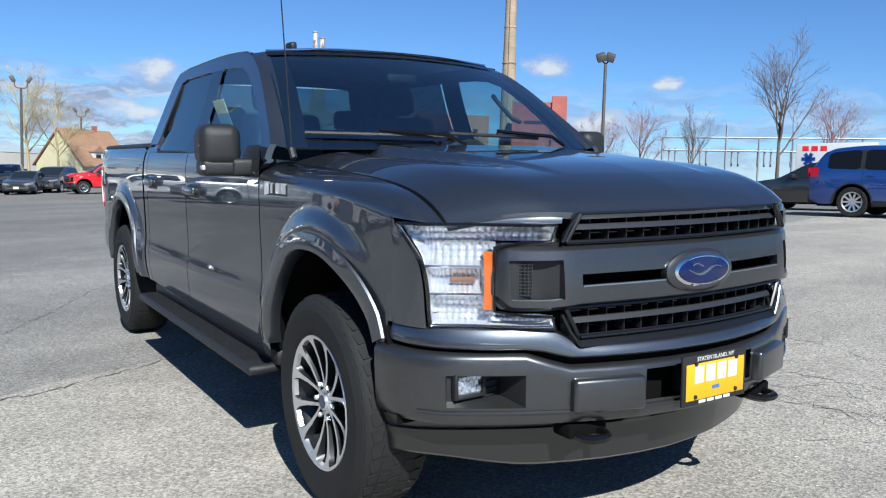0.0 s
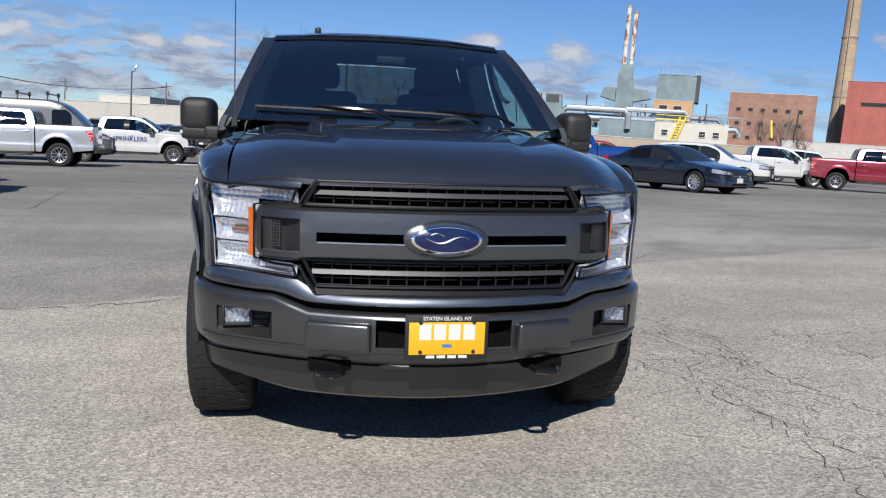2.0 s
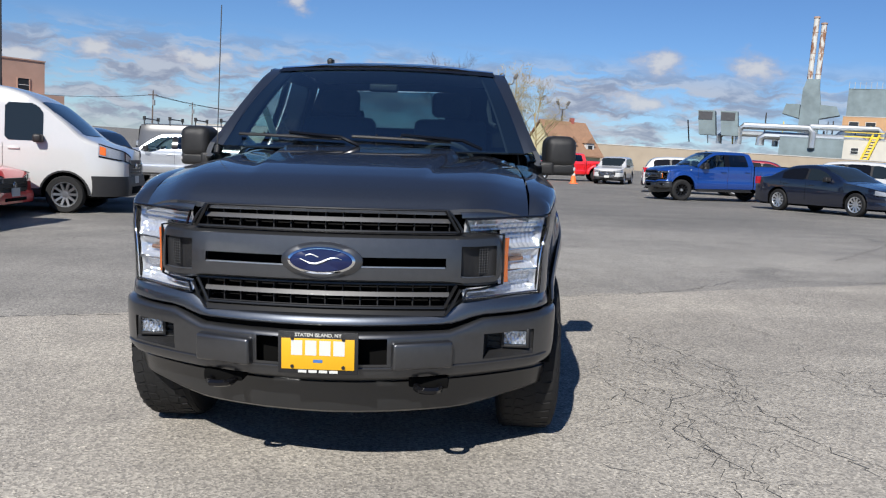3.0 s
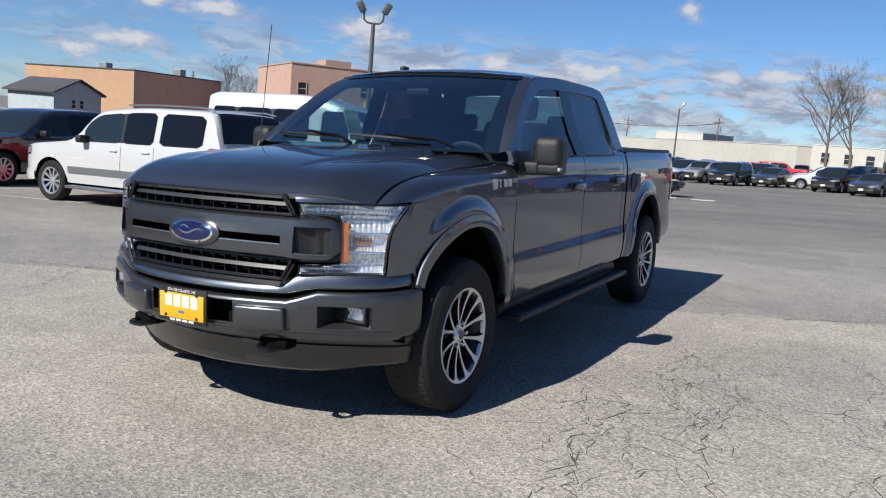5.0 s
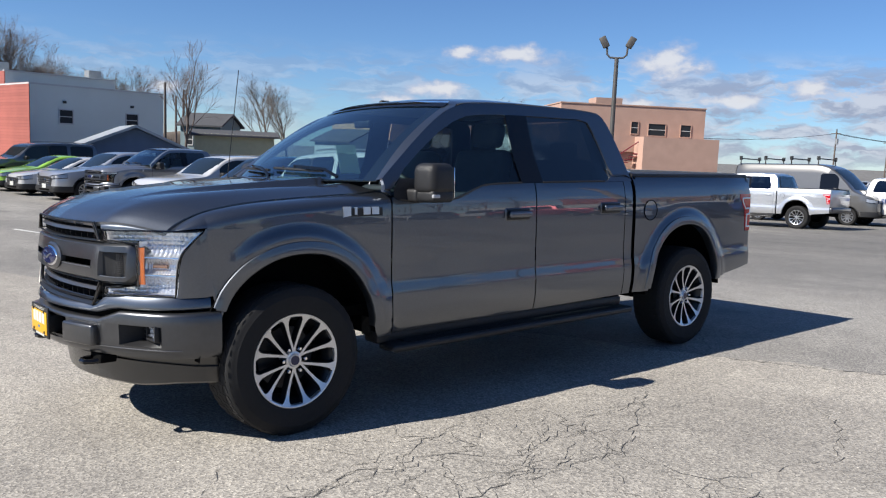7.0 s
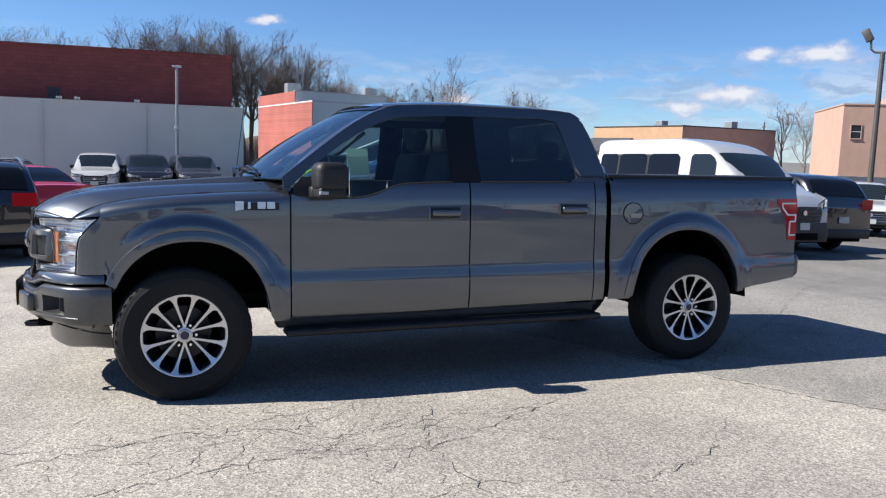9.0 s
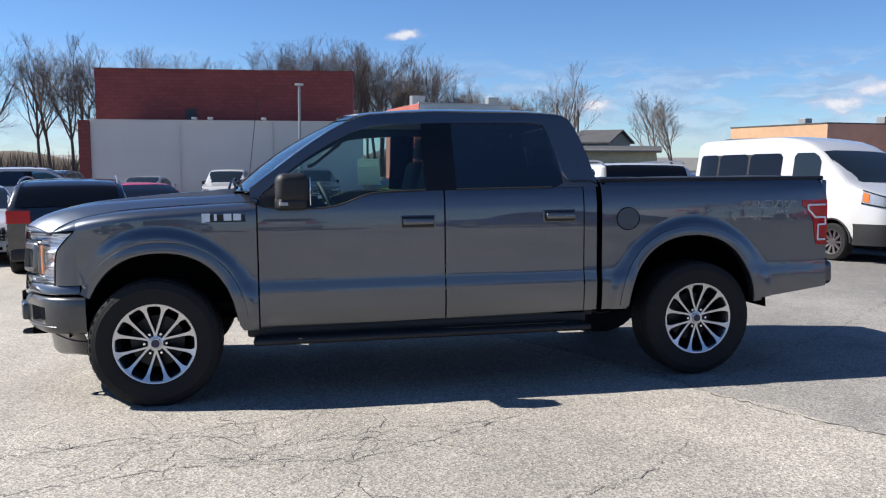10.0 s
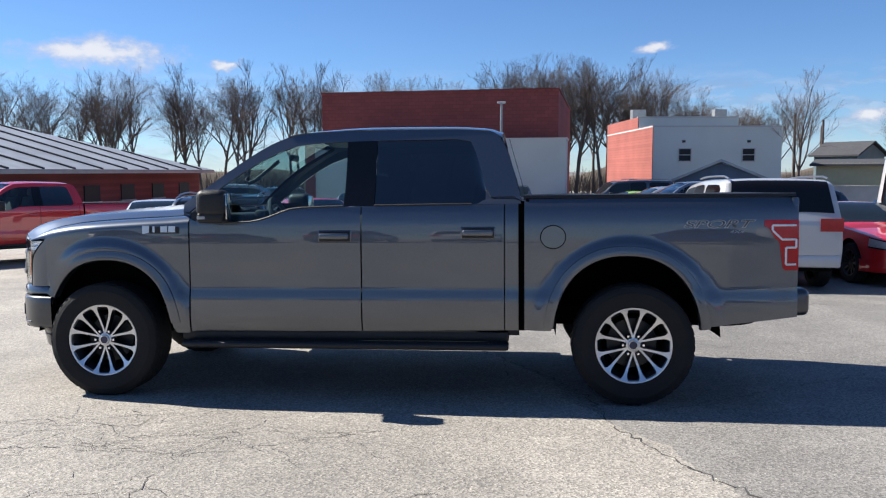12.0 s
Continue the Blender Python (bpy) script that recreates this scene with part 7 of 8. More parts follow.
def facing(p, q, base=-1.4):
    """A pose whose x axis runs from p to q and whose local -y looks at the lot."""
    a = math.degrees(math.atan2(q[1] - p[1], q[0] - p[0]))
    m = pose(p[0], p[1], base, 0, 0, a)
    return m, math.hypot(q[0] - p[0], q[1] - p[1])


def block(name, p, q, depth, top, label, wall, cap=None, category="building", base=-1.4, side=None):
    """A flat-roofed building with a parapet; its front runs from p to q, p being at the left as the lot sees it."""
    m, w = facing(p, q, base)
    b = thing(name, m, label, category)
    h = top - base
    part("wall", merged(brick_form(0, w, 0, 0.3, 0, h), brick_form(0, w, depth - 0.3, depth, 0, h), brick_form(0, 0.3, 0.3, depth - 0.3, 0, h), brick_form(w - 0.3, w, 0.3, depth - 0.3, 0, h)), wall, b, smooth=0)
    part("roof", brick_form(0.3, w - 0.3, 0.3, depth - 0.3, h - 0.5, h - 0.35), DARK_ROOF, b, smooth=0)
    part("parapet_cap", merged(brick_form(-0.06, w + 0.06, -0.06, 0.36, h, h + 0.10), brick_form(-0.06, w + 0.06, depth - 0.36, depth + 0.06, h, h + 0.10), brick_form(-0.06, 0.36, 0.36, depth - 0.36, h, h + 0.10), brick_form(w - 0.36, w + 0.06, 0.36, depth - 0.36, h, h + 0.10)), cap or WHITE_TRIM, b, smooth=0)
    return b, w, h


def rooftop_unit(parent, x, y, z, s=1.0):
    u = part("rooftop_unit", brick_form(x - 0.6 * s, x + 0.6 * s, y - 0.5 * s, y + 0.5 * s, z + 0.15, z + 1.0 * s, 0.03), POLE_GALV, parent, smooth=0)
    part("unit_leg", merged(brick_form(x - 0.5 * s, x - 0.4 * s, y - 0.4, y + 0.4, z - 0.6, z + 0.16), brick_form(x + 0.4 * s, x + 0.5 * s, y - 0.4, y + 0.4, z - 0.6, z + 0.16)), POLE_GALV, u, smooth=0)


def gabled(name, p, q, depth, eave, ridge, label, wall, roof, along=True, base=-1.4, windows=(), category="house"):
    """A house with a pitched roof; along: the ridge runs along the front."""
    m, w = facing(p, q, base)
    b = thing(name, m, label, category)
    e, r = eave - base, ridge - base
    if along:
        outline = [(0, 0), (depth, 0), (depth, e), (depth / 2, r), (0, e)]
        part("wall", slab(outline, lambda u, v, d: (-d, u, v), w), wall, b, smooth=0)
        part("roof", merged(*[thick(([(-0.4, y0, z0), (w + 0.4, y0, z0), (w + 0.4, depth / 2, r + 0.05), (-0.4, depth / 2, r + 0.05)], [(0, 1, 2, 3)]), (0, 0, 1), 0.14) for y0, z0 in ((-0.4, e - 0.2), (depth + 0.4, e - 0.2))]), roof, b, smooth=0)
    else:
        outline = [(0, 0), (w, 0), (w, e), (w / 2, r), (0, e)]
        part("wall", slab(outline, lambda u, v, d: (u, -d, v), depth), wall, b, smooth=0)
        part("roof", merged(*[thick(([(x0, -0.4, z0), (x0, depth + 0.4, z0), (w / 2, depth + 0.4, r + 0.05), (w / 2, -0.4, r + 0.05)], [(0, 1, 2, 3)]), (0, 0, 1), 0.14) for x0, z0 in ((-0.35, e - 0.2), (w + 0.35, e - 0.2))]), roof, b, smooth=0)
    for x, z, ww, hh in windows:
        window_on(b, x, z, ww, hh)
    return b, w, e, r


# red and grey store behind the back row
b, w, h = block("store_building", (0, 0), (13.8, 0), 2.4, 3.28, "wide grey-painted store front with dark brick pier", GREY_BLOCK, GREY_BLOCK)
b.matrix_world = pose(8.66, -37.9, -1.4, 0, 0, 174.6)
part("brick_pier", brick_form(-0.55, -0.003, -0.12, 2.4, 0, h + 0.05), RED_BRICK, b, smooth=0)
for x in (4.4, 9.1):
    part("downpipe", tube([(x, -0.06, 0), (x, -0.06, h)], 0.05, 6), GREY_BLOCK, b)
for x in (5.2, 6.0, 8.7):
    part("wall_lamp", brick_form(x - 0.12, x + 0.12, -0.25, 0, h + 0.12, h + 0.24, 0.02), WHITE_TRIM, b)
b, w, h = block("store_hall", (0, 0), (13.75, 0), 16, 6.12, "tall windowless dark red brick hall behind the store", RED_BRICK, RED_BRICK)
b.matrix_world = pose(8.9, -40.6, -1.4, 0, 0, 174.6)
part("louvre", brick_form(4.7, 5.3, -0.05, 0.02, 4.85, 5.5), DARK_ROOF, b, smooth=0)
lp = thing("slim_pole", upright(-1.76, -34.9), "slim white lamp pole with a short crossarm", "lamp pole")
part("pole", tube([(0, 0, 0), (0, 0, 5.85)], [0.08, 0.06], 8), POLE_GALV, lp)
part("crossarm", brick_form(-0.21, 0.21, -0.05, 0.05, 5.8, 5.9, 0.02), WHITE_TRIM, lp)
part("bracket_lamp", brick_form(-0.12, 0.12, -0.08, 0.08, 2.9, 3.06, 0.03), WHITE_TRIM, lp)

# white block building with a brick side
b, w, h = block("workshop", (0, 0), (9.3, 0), 15, 4.76, "pale grey workshop with an orange brick side wall", WHITE_BLOCK)
b.matrix_world = pose(-12.1, -53.2, -1.4, 0, 0, 186.5)
part("brick_side", brick_form(-0.05, -0.003, -0.02, 15.0, 0, h + 0.12), ORANGE_BRICK, b, smooth=0)
part("upper_storey", brick_form(0.0, 7.7, 4.2, 15.0, h - 0.6, h + 0.95), WHITE_BLOCK, b, smooth=0)
part("upper_side", brick_form(-0.055, -0.006, 4.2, 15.0, h - 0.2, h + 0.97), ORANGE_BRICK, b, smooth=0)
part("upper_cap", brick_form(-0.1, 7.76, 4.1, 4.35, h + 0.95, h + 1.04), WHITE_TRIM, b, smooth=0)
for x in (2.3, 6.9):
    window_on(b, x, 3.75, 0.85, 0.85)
for x in (2.2, 6.9):
    part("wall_vent", brick_form(x - 0.1, x + 0.1, -0.12, 0, 5.05, 5.22), DARK_ROOF, b, smooth=0)
rooftop_unit(b, 0.9, 8.0, h + 0.9, 0.9)
rooftop_unit(b, 6.9, 6.2, h + 0.9, 0.8)
gabled("shed", (-15.6, -37.2), (-11.0, -38.4), 8, 1.15, 2.05, "small shed with a pale roof and slate-blue gable", SLATE_BLUE, METAL_ROOF, False)[0].matrix_world = pose(-11.0, -38.4, -1.4, 0, 0, 166)

# houses beyond the fence
gabled("house", (0, 0), (4.8, 0), 5, 3.0, 3.9, "blue-grey clapboard house with a dark roof", TEAL_SIDING, DARK_ROOF, True, windows=[(1.2, 2.6, 0.6, 0.9), (3.2, 2.6, 0.6, 0.9)])[0].matrix_world = pose(-27.6, -66.0, -1.4, 0, 0, 128) @ Matrix.Diagonal((0.8, 0.8, 1, 1))
gabled("low_building", (-29.4, -52.3), (-24.0, -54.9), 5, 2.15, 2.3, "low cream building behind the fence", CREAM, DARK_ROOF, True)[0].matrix_world = pose(-24.0, -54.9, -1.4, 0, 0, 154)
gabled("house", (0, 0), (5.8, 0), 6.2, 2.35, 3.35, "small grey house with a pale side wall", GREY_SIDING, DARK_ROOF, False, windows=[(2.3, 2.4, 0.5, 0.7), (3.3, 2.4, 0.5, 0.7)])[0].matrix_world = pose(-38.9, -55.8, -1.4, 0, 0, 187) @ Matrix.Diagonal((0.86, 0.8, 0.94, 1))
b, w, h = block("warehouse_small", (-47.2, -56.6), (-46.0, -70.0), 12, 4.55, "tan stucco building with a dark roof edge", TAN_STUCCO, DARK_ROOF)
b.matrix_world = pose(-46.2, -70.0, -1.4, 0, 0, 95)
part("shade_wall", brick_form(13.45, 13.5, 0, 12, 0, h - 0.02), BROWN_STUCCO, b, smooth=0)
rooftop_unit(b, 6.0, 4, h, 0.8)
rooftop_unit(b, 11.5, 8, h, 0.8)
b, w, h = block("office_building", (0, 0), (12.9, 0), 12, 6.15, "pink-brown stucco building with small windows", BROWN_STUCCO, BROWN_STUCCO)
b.matrix_world = pose(-51.3, -42.1, -1.4, 0, 0, 144.5)
for x, z, ww, hh in ((1.0, 5.0, 0.7, 1.0), (6.6, 5.2, 0.6, 1.0), (8.6, 5.1, 1.5, 1.0), (11.2, 5.1, 0.9, 1.0)):
    window_on(b, x, z, ww, hh, frame_mat=BROWN_STUCCO)
part("lower_wing", brick_form(6.6, 13.2, -2.6, -0.003, 0, 4.9), BROWN_STUCCO, b, smooth=0)
part("rooftop_box", brick_form(3.6, 6.0, 2, 4.5, h - 0.3, h + 0.75), BROWN_STUCCO, b, smooth=0)
part("fire_stair", merged(*[brick_form(4.0 + 0.36 * k, 4.4 + 0.36 * k, -1.3, -0.3, 1.6 + 0.26 * k, 1.68 + 0.26 * k) for k in range(9)], tube([(3.8, -1.3, 2.5), (7.2, -1.3, 4.9)], 0.05, 5), tube([(7.2, -1.3, 4.9), (8.6, -1.3, 4.9)], 0.05, 5), tube([(7.2, -1.3, 0), (7.2, -1.3, 4.9)], 0.06, 5), brick_form(7.0, 8.6, -1.3, -0.3, 3.9, 4.0)), MAROON_PAINT, b, "dark red outside stair", smooth=0)
part("stair_shade_wall", brick_form(4.4, 8.0, -0.3, -0.01, 3.6, 5.0), BROWN_STUCCO, b, smooth=0)
fw = thing("boundary_wall", pose(-17.5, -43.0, -1.3, 0, 0, 165), "low grey concrete boundary wall behind the cars", "wall", kind="structure")
part("wall_run", brick_form(0, 46, 0, 0.25, 0, 2.0), CONCRETE, fw, smooth=0)
part("wall_coping", brick_form(-0.02, 46.02, -0.05, 0.3, 2.0, 2.08), CONCRETE, fw, smooth=0)

# long warehouse across the far side
b, w, h = block("long_warehouse", (-190.0, -66.0), (-111.0, -7.0), 25, 3.4, "long white warehouse across the far side of the lot", PALE_CREAM)
b2, w, h = block("warehouse_tower", (-164.0, -38.5), (-160.5, -28.5), 12, 5.2, "taller white block above the long warehouse", PALE_CREAM)
for k in range(3):
    part("tower_vent", brick_form(1 + 2.5 * k, 2 + 2.5 * k, -8, -6, 3.6, 4.1), DARK_ROOF, b2, smooth=0)
b3, w, h = block("tan_shop", (-107, -4), (-107, 4), 10, 3.6, "pale tan shop block with tall windows", PALE_CREAM)
b3.matrix_world = pose(-107, -5, -1.4, 0, 0, 90)
for x in (1.6, 4.2, 6.6):
    window_on(b3, x, 2.9, 0.9, 1.2, frame_mat=PALE_CREAM)
hb, w, e, r = gabled("house", (-80.0, 4.9), (-80.0, 12.8), 9, 2.0, 5.5, "cream house with a brown shingle roof", CREAM, BROWN_ROOF, True, windows=[(2.2, 1.6, 0.8, 1.2)])
hb.matrix_world = pose(-77.7, 9.2, -1.4, 0, 0, 122) @ Matrix.Diagonal((0.7, 0.7, 0.92, 1.0))
for y in (2.2, 5.6):
    d = part("dormer", brick_form(y, y + 1.5, 0.6, 2.4, e + 0.1, e + 1.4), WHITE_TRIM, hb, smooth=0)
    part("dormer_window", brick_form(y + 0.35, y + 1.15, 0.57, 0.6, e + 0.35, e + 1.1), PANE, d, smooth=0)
    part("dormer_roof", slab([(y - 0.2, e + 1.35), (y + 1.7, e + 1.35), (y + 0.75, e + 2.0)], lambda u, v, dd: (u, 0.4 - dd, v), 2.4), BROWN_ROOF, d, smooth=0)
part("gable_face", slab([(0, 0), (9, 0), (9, e), (4.5, r), (0, e)], lambda u, v, d: (-0.05 + d * 0.0 - 0.01 * (1 if d else 0), u, v), 0.04), CREAM, hb, smooth=0)
part("chimney_stack", brick_form(5.4, 5.9, 4.2, 4.8, r - 0.3, r + 0.6), ORANGE_BRICK, hb, smooth=0)

# hipped hall with a metal roof
hall = thing("market_hall", pose(0, 0, 0), "long brick hall with a grey ribbed hipped metal roof", "building")
hall.matrix_world = pose(20.6, -50.5, -1.2, 0, 0, 0)
W_, L_, E_, R_ = 25.0, 34.0, 2.85, 6.7
part("wall", merged(brick_form(0, 0.3, 0, L_, 0, E_), brick_form(0.3, W_, 0, 0.3, 0, E_), brick_form(W_ - 0.3, W_, 0.3, L_, 0, E_), brick_form(0.3, W_ - 0.3, L_ - 0.3, L_, 0, E_)), RED_BRICK, hall, smooth=0)
part("roof", thick(([(-0.8, -0.8, E_), (W_ + 0.8, -0.8, E_), (W_ + 0.8, L_ + 0.8, E_), (-0.8, L_ + 0.8, E_), (W_ / 2, 12.5, R_), (W_ / 2, L_ - 10, R_)], [(0, 1, 4), (1, 2, 5, 4), (2, 3, 5), (3, 0, 4, 5)]), (0, 0, 1), 0.12), METAL_ROOF, hall, smooth=0)
for k in range(12):
    y = 1.5 + 2.7 * k
    t = 1.0 if 12.5 <= y <= L_ - 10 else (y / 12.5 if y < 12.5 else (L_ - y) / 10)
    part("roof_rib", tube([(-0.8, y, E_ + 0.14), (-0.8 + (W_ / 2 + 0.8) * t, y, E_ + (R_ - E_) * t + 0.14)], 0.09, 4), DARK_ROOF, hall)
for k in range(8):
    wnd = part("window", brick_form(-0.06, -0.003, 2.0 + 4 * k, 3.6 + 4 * k, 1.2, 2.1), PANE, hall, smooth=0)
    part("window_sill", brick_form(-0.12, -0.0, 1.9 + 4 * k, 3.7 + 4 * k, 1.1, 1.2), CONCRETE, wnd, smooth=0)
part("eave_band", brick_form(-0.85, -0.7, -0.8, L_ + 0.8, E_ - 0.10, E_ + 0.06), CONCRETE, hall, smooth=0)

# power plant on the skyline
block("plant_wall", (-101.0, 66.0), (-116.0, 14.0), 4, 3.6, "long tan retaining wall below the power plant", PLANT_TAN, CONCRETE)[0].matrix_world = pose(-116.0, 12.0, -1.4, 0, 0, 74.5)
b, w, h = block("plant_office", (-109.8, 63.0), (-114.5, 53.4), 8, 6.6, "white plant office with yellow stairs", PALE_CREAM)
b.matrix_world = pose(-113.4, 53.2, -1.4, 0, 0, 64)
for x in (1.5, 7.0, 9.0):
    window_on(b, x, 6.0, 0.9, 0.8, name="window")
part("yellow_stair", merged(tube([(2.2, -0.6, 4.6), (3.6, -0.6, 8.8)], 0.14, 5), tube([(3.0, -0.6, 4.6), (4.4, -0.6, 8.8)], 0.14, 5), *[tube([(2.3 + 0.14 * k, -0.6, 4.9 + 0.42 * k), (3.1 + 0.14 * k, -0.6, 4.9 + 0.42 * k)], 0.07, 4) for k in range(9)], tube([(0, -0.3, 8.4), (5, -0.3, 8.4)], 0.1, 4), tube([(0, -0.3, 9.0), (5, -0.3, 9.0)], 0.07, 4)), YELLOW_STEEL, b)
b, w, h = block("plant_tank_screen", (0, 0), (8.6, 0), 5, 6.5, "blue-grey steel enclosure of the plant", PLANT_GREY, PLANT_GREY)
b.matrix_world = pose(-116.6, 45.4, -1.4, 0, 0, 68)
b, w, h = block("plant_control_house", (0, 0), (6.2, 0), 6, 10.5, "peach control house with dark openings", PEACH, CONCRETE)
b.matrix_world = pose(-123.6, 57.2, -1.4, 0, 0, 63)
for x in (1.6, 3.9):
    window_on(b, x, 9.6, 1.3, 1.5)
b, w, h = block("plant_filter_house", (0, 0), (6.6, 0), 6, 15.6, "blue-grey louvred filter house", PLANT_GREY, PLANT_GREY)
b.matrix_world = pose(-132.6, 61.6, -1.4, 0, 0, 63)
for k in range(7):
    part("louvre", brick_form(6.6, 7.3, 0.4 + 0.8 * k, 0.8 + 0.8 * k, h - 4.5, h + 0.2), DARK_ROOF, b, smooth=0)
for k in range(9):
    part("rail_post", tube([(0.8 * k, 0.2, h), (0.8 * k, 0.2, h + 1.2)], 0.06, 4), POLE_GALV, b)
st = thing("twin_stack", pose(-134.8, 56.6, -1.4, 0, 0, 66), "twin rusty exhaust stacks on a grey steel base", "stack")
part("base_body", slab([(-1.55, 0), (1.55, 0), (1.55, 14.5), (1.1, 17.0), (1.0, 18.3), (-0.9, 18.3), (-1.4, 16.6)], lambda u, v, d: (u, -d - 2, v), 4.0), PLANT_GREY, st, smooth=0)
part("wing", merged(slab([(-4.2, 12.6), (-1.55, 11.9), (-1.55, 14.2), (-3.7, 14.2)], lambda u, v, d: (u, -d - 1.5, v), 3.0), slab([(1.55, 11.9), (4.6, 12.6), (4.0, 14.0), (1.55, 14.2)], lambda u, v, d: (u, -d - 1.5, v), 3.0)), PLANT_GREY, st, smooth=0)
for x, z in ((-0.6, 28.6), (0.62, 27.6)):
    part("flue", tube([(x, 0, 16.5), (x, 0, z)], 0.44, 12), PEELING, st)
    for k in range(3):
        part("flue_band", tube([(x, 0, 19.2 + 3.4 * k), (x, 0, 19.32 + 3.4 * k)], 0.47, 12), RUST, st)
    part("flue_rim", tube([(x, 0, z - 0.25), (x, 0, z)], 0.52, 12), RUST, st)
pp = thing("pipe_rack", pose(-121.5, 38.0, -1.4, 0, 0, 68), "silver clad pipes and ducts above the plant wall", "pipes")
for k, (x0, x1, z, r_) in enumerate(((3, 13, 9.2, 0.5), (6, 20, 8.0, 0.6), (12, 22, 9.6, 0.4), (16, 27, 8.9, 0.35), (0, 8, 8.2, 0.45), (20, 30, 7.6, 0.5))):
    part("pipe", tube([(x0, k * 0.8 - 2, 6.5), (x0, k * 0.8 - 2, z - 0.6), (x0 + 0.6, k * 0.8 - 2, z), (x1 - 0.6, k * 0.8 - 2, z), (x1, k * 0.8 - 2, z - 0.6), (x1, k * 0.8 - 2, 6.5)], r_, 10), PLANT_PIPE, pp)
for k in range(2):
    u = part("generator", slab([(-2.6 + 3.2 * k, 7.6), (-0.2 + 3.2 * k, 7.6), (-0.2 + 3.2 * k, 11.2), (-2.6 + 3.2 * k, 11.2)], lambda a, v, d: (a + (v - 7.6) * -0.12, -d - 3, v), 2.4), PLANT_GREY, pp, smooth=0)
    part("generator_intake", brick_form(-2.9 + 3.2 * k, -0.9 + 3.2 * k, -3.05, -3.0, 9.8, 11.0), DARK_ROOF, u, smooth=0)
rg = random.Random(12)
for k in range(26):
    x = rg.uniform(-6, 38)
    part("vent_pipe", tube([(x, rg.uniform(-2, 5), 6.6), (x, 0, rg.uniform(8.5, 11.5))], rg.uniform(0.05, 0.16), 5), rg.choice([PLANT_PIPE, POLE_STEEL, YELLOW_STEEL, POLE_GALV]), pp)
part("gantry_rail", merged(*[tube([(18, yy, z), (30, yy, z)], 0.06, 4) for yy in (0, 3) for z in (9.4,)], *[tube([(18 + 2 * k, 0, 7), (18 + 2 * k, 0, 9.4)], 0.06, 4) for k in range(7)]), POLE_GALV, pp)
b, w, h = block("plant_brick_block", (0, 0), (17.5, 0), 14, 16.4, "brown brick plant block with rows of dark windows", PLANT_BRICK, CONCRETE)
b.matrix_world = pose(-161.8, 92.2, -1.4, 0, 0, 58)
for r_ in range(3):
    for k in range(6):
        window_on(b, 2.0 + 2.5 * k, 7.9 + 3.0 * r_, 0.9, 0.7, bars=0, frame_mat=PLANT_BRICK)
b, w, h = block("plant_red_block", (0, 0), (13.0, 0), 14, 20.6, "windowless orange-red brick plant block", ORANGE_BRICK, ORANGE_BRICK)
b.matrix_world = pose(-157.5, 117.4, -1.4, 0, 0, 52)
part("stair_tower", brick_form(9.6, 13.2, -0.8, 4, 0, h + 1.6), ORANGE_BRICK, b, smooth=0)
part("window_band", brick_form(3.0, 8.6, -0.05, 0.02, h - 5.2, h - 4.4), PANE, b, smooth=0)
block("plant_low_block", (0, 0), (42.0, 0), 10, 6.2, "low grey plant buildings under the chimney", CONCRETE, CONCRETE)[0].matrix_world = pose(-140.0, 92.0, -1.4, 0, 0, 58)
ch = thing("tall_chimney", pose(-174.3, 128.4, -1.4), "tall tan brick power-plant chimney", "chimney")
part("shaft", tube([(0, 0, 0), (0, 0, 20), (0, 0, 40), (0, 0, 68)], [2.5, 2.0, 1.6, 1.2], 28), CHIMNEY_TAN, ch)
for z, r_ in ((20, 1.95), (34, 1.7), (43.5, 1.5), (54, 1.35)):
    part("ring_walk", merged(tube([(0, 0, z), (0, 0, z + 0.35)], r_ + 0.15, 24)), RUST, ch)
part("ladder", tube([(1.7, -1.6, 0), (0.95, -1.0, 66)], 0.07, 4), POLE_STEEL, ch)

# substation gantries
sub = thing("substation", upright(-83, 90, 40), "far substation with grey gantries and insulators", "substation")
for k in range(12):
    part("gantry_mast", tube([(4.5 * k, 0, 0), (4.5 * k, 0, 8 + (k % 3))], 0.16, 5), POLE_GALV, sub)
    part("insulator", merged(*[tube([(4.5 * k + 0.9 * j, 2, 4), (4.5 * k + 0.9 * j, 2, 6.6)], 0.14, 5) for j in range(3)]), POLE_GALV, sub)
for z in (6.2, 8.1):
    part("gantry_beam", tube([(0, 0, z), (50, 0, z)], 0.14, 5), POLE_GALV, sub)


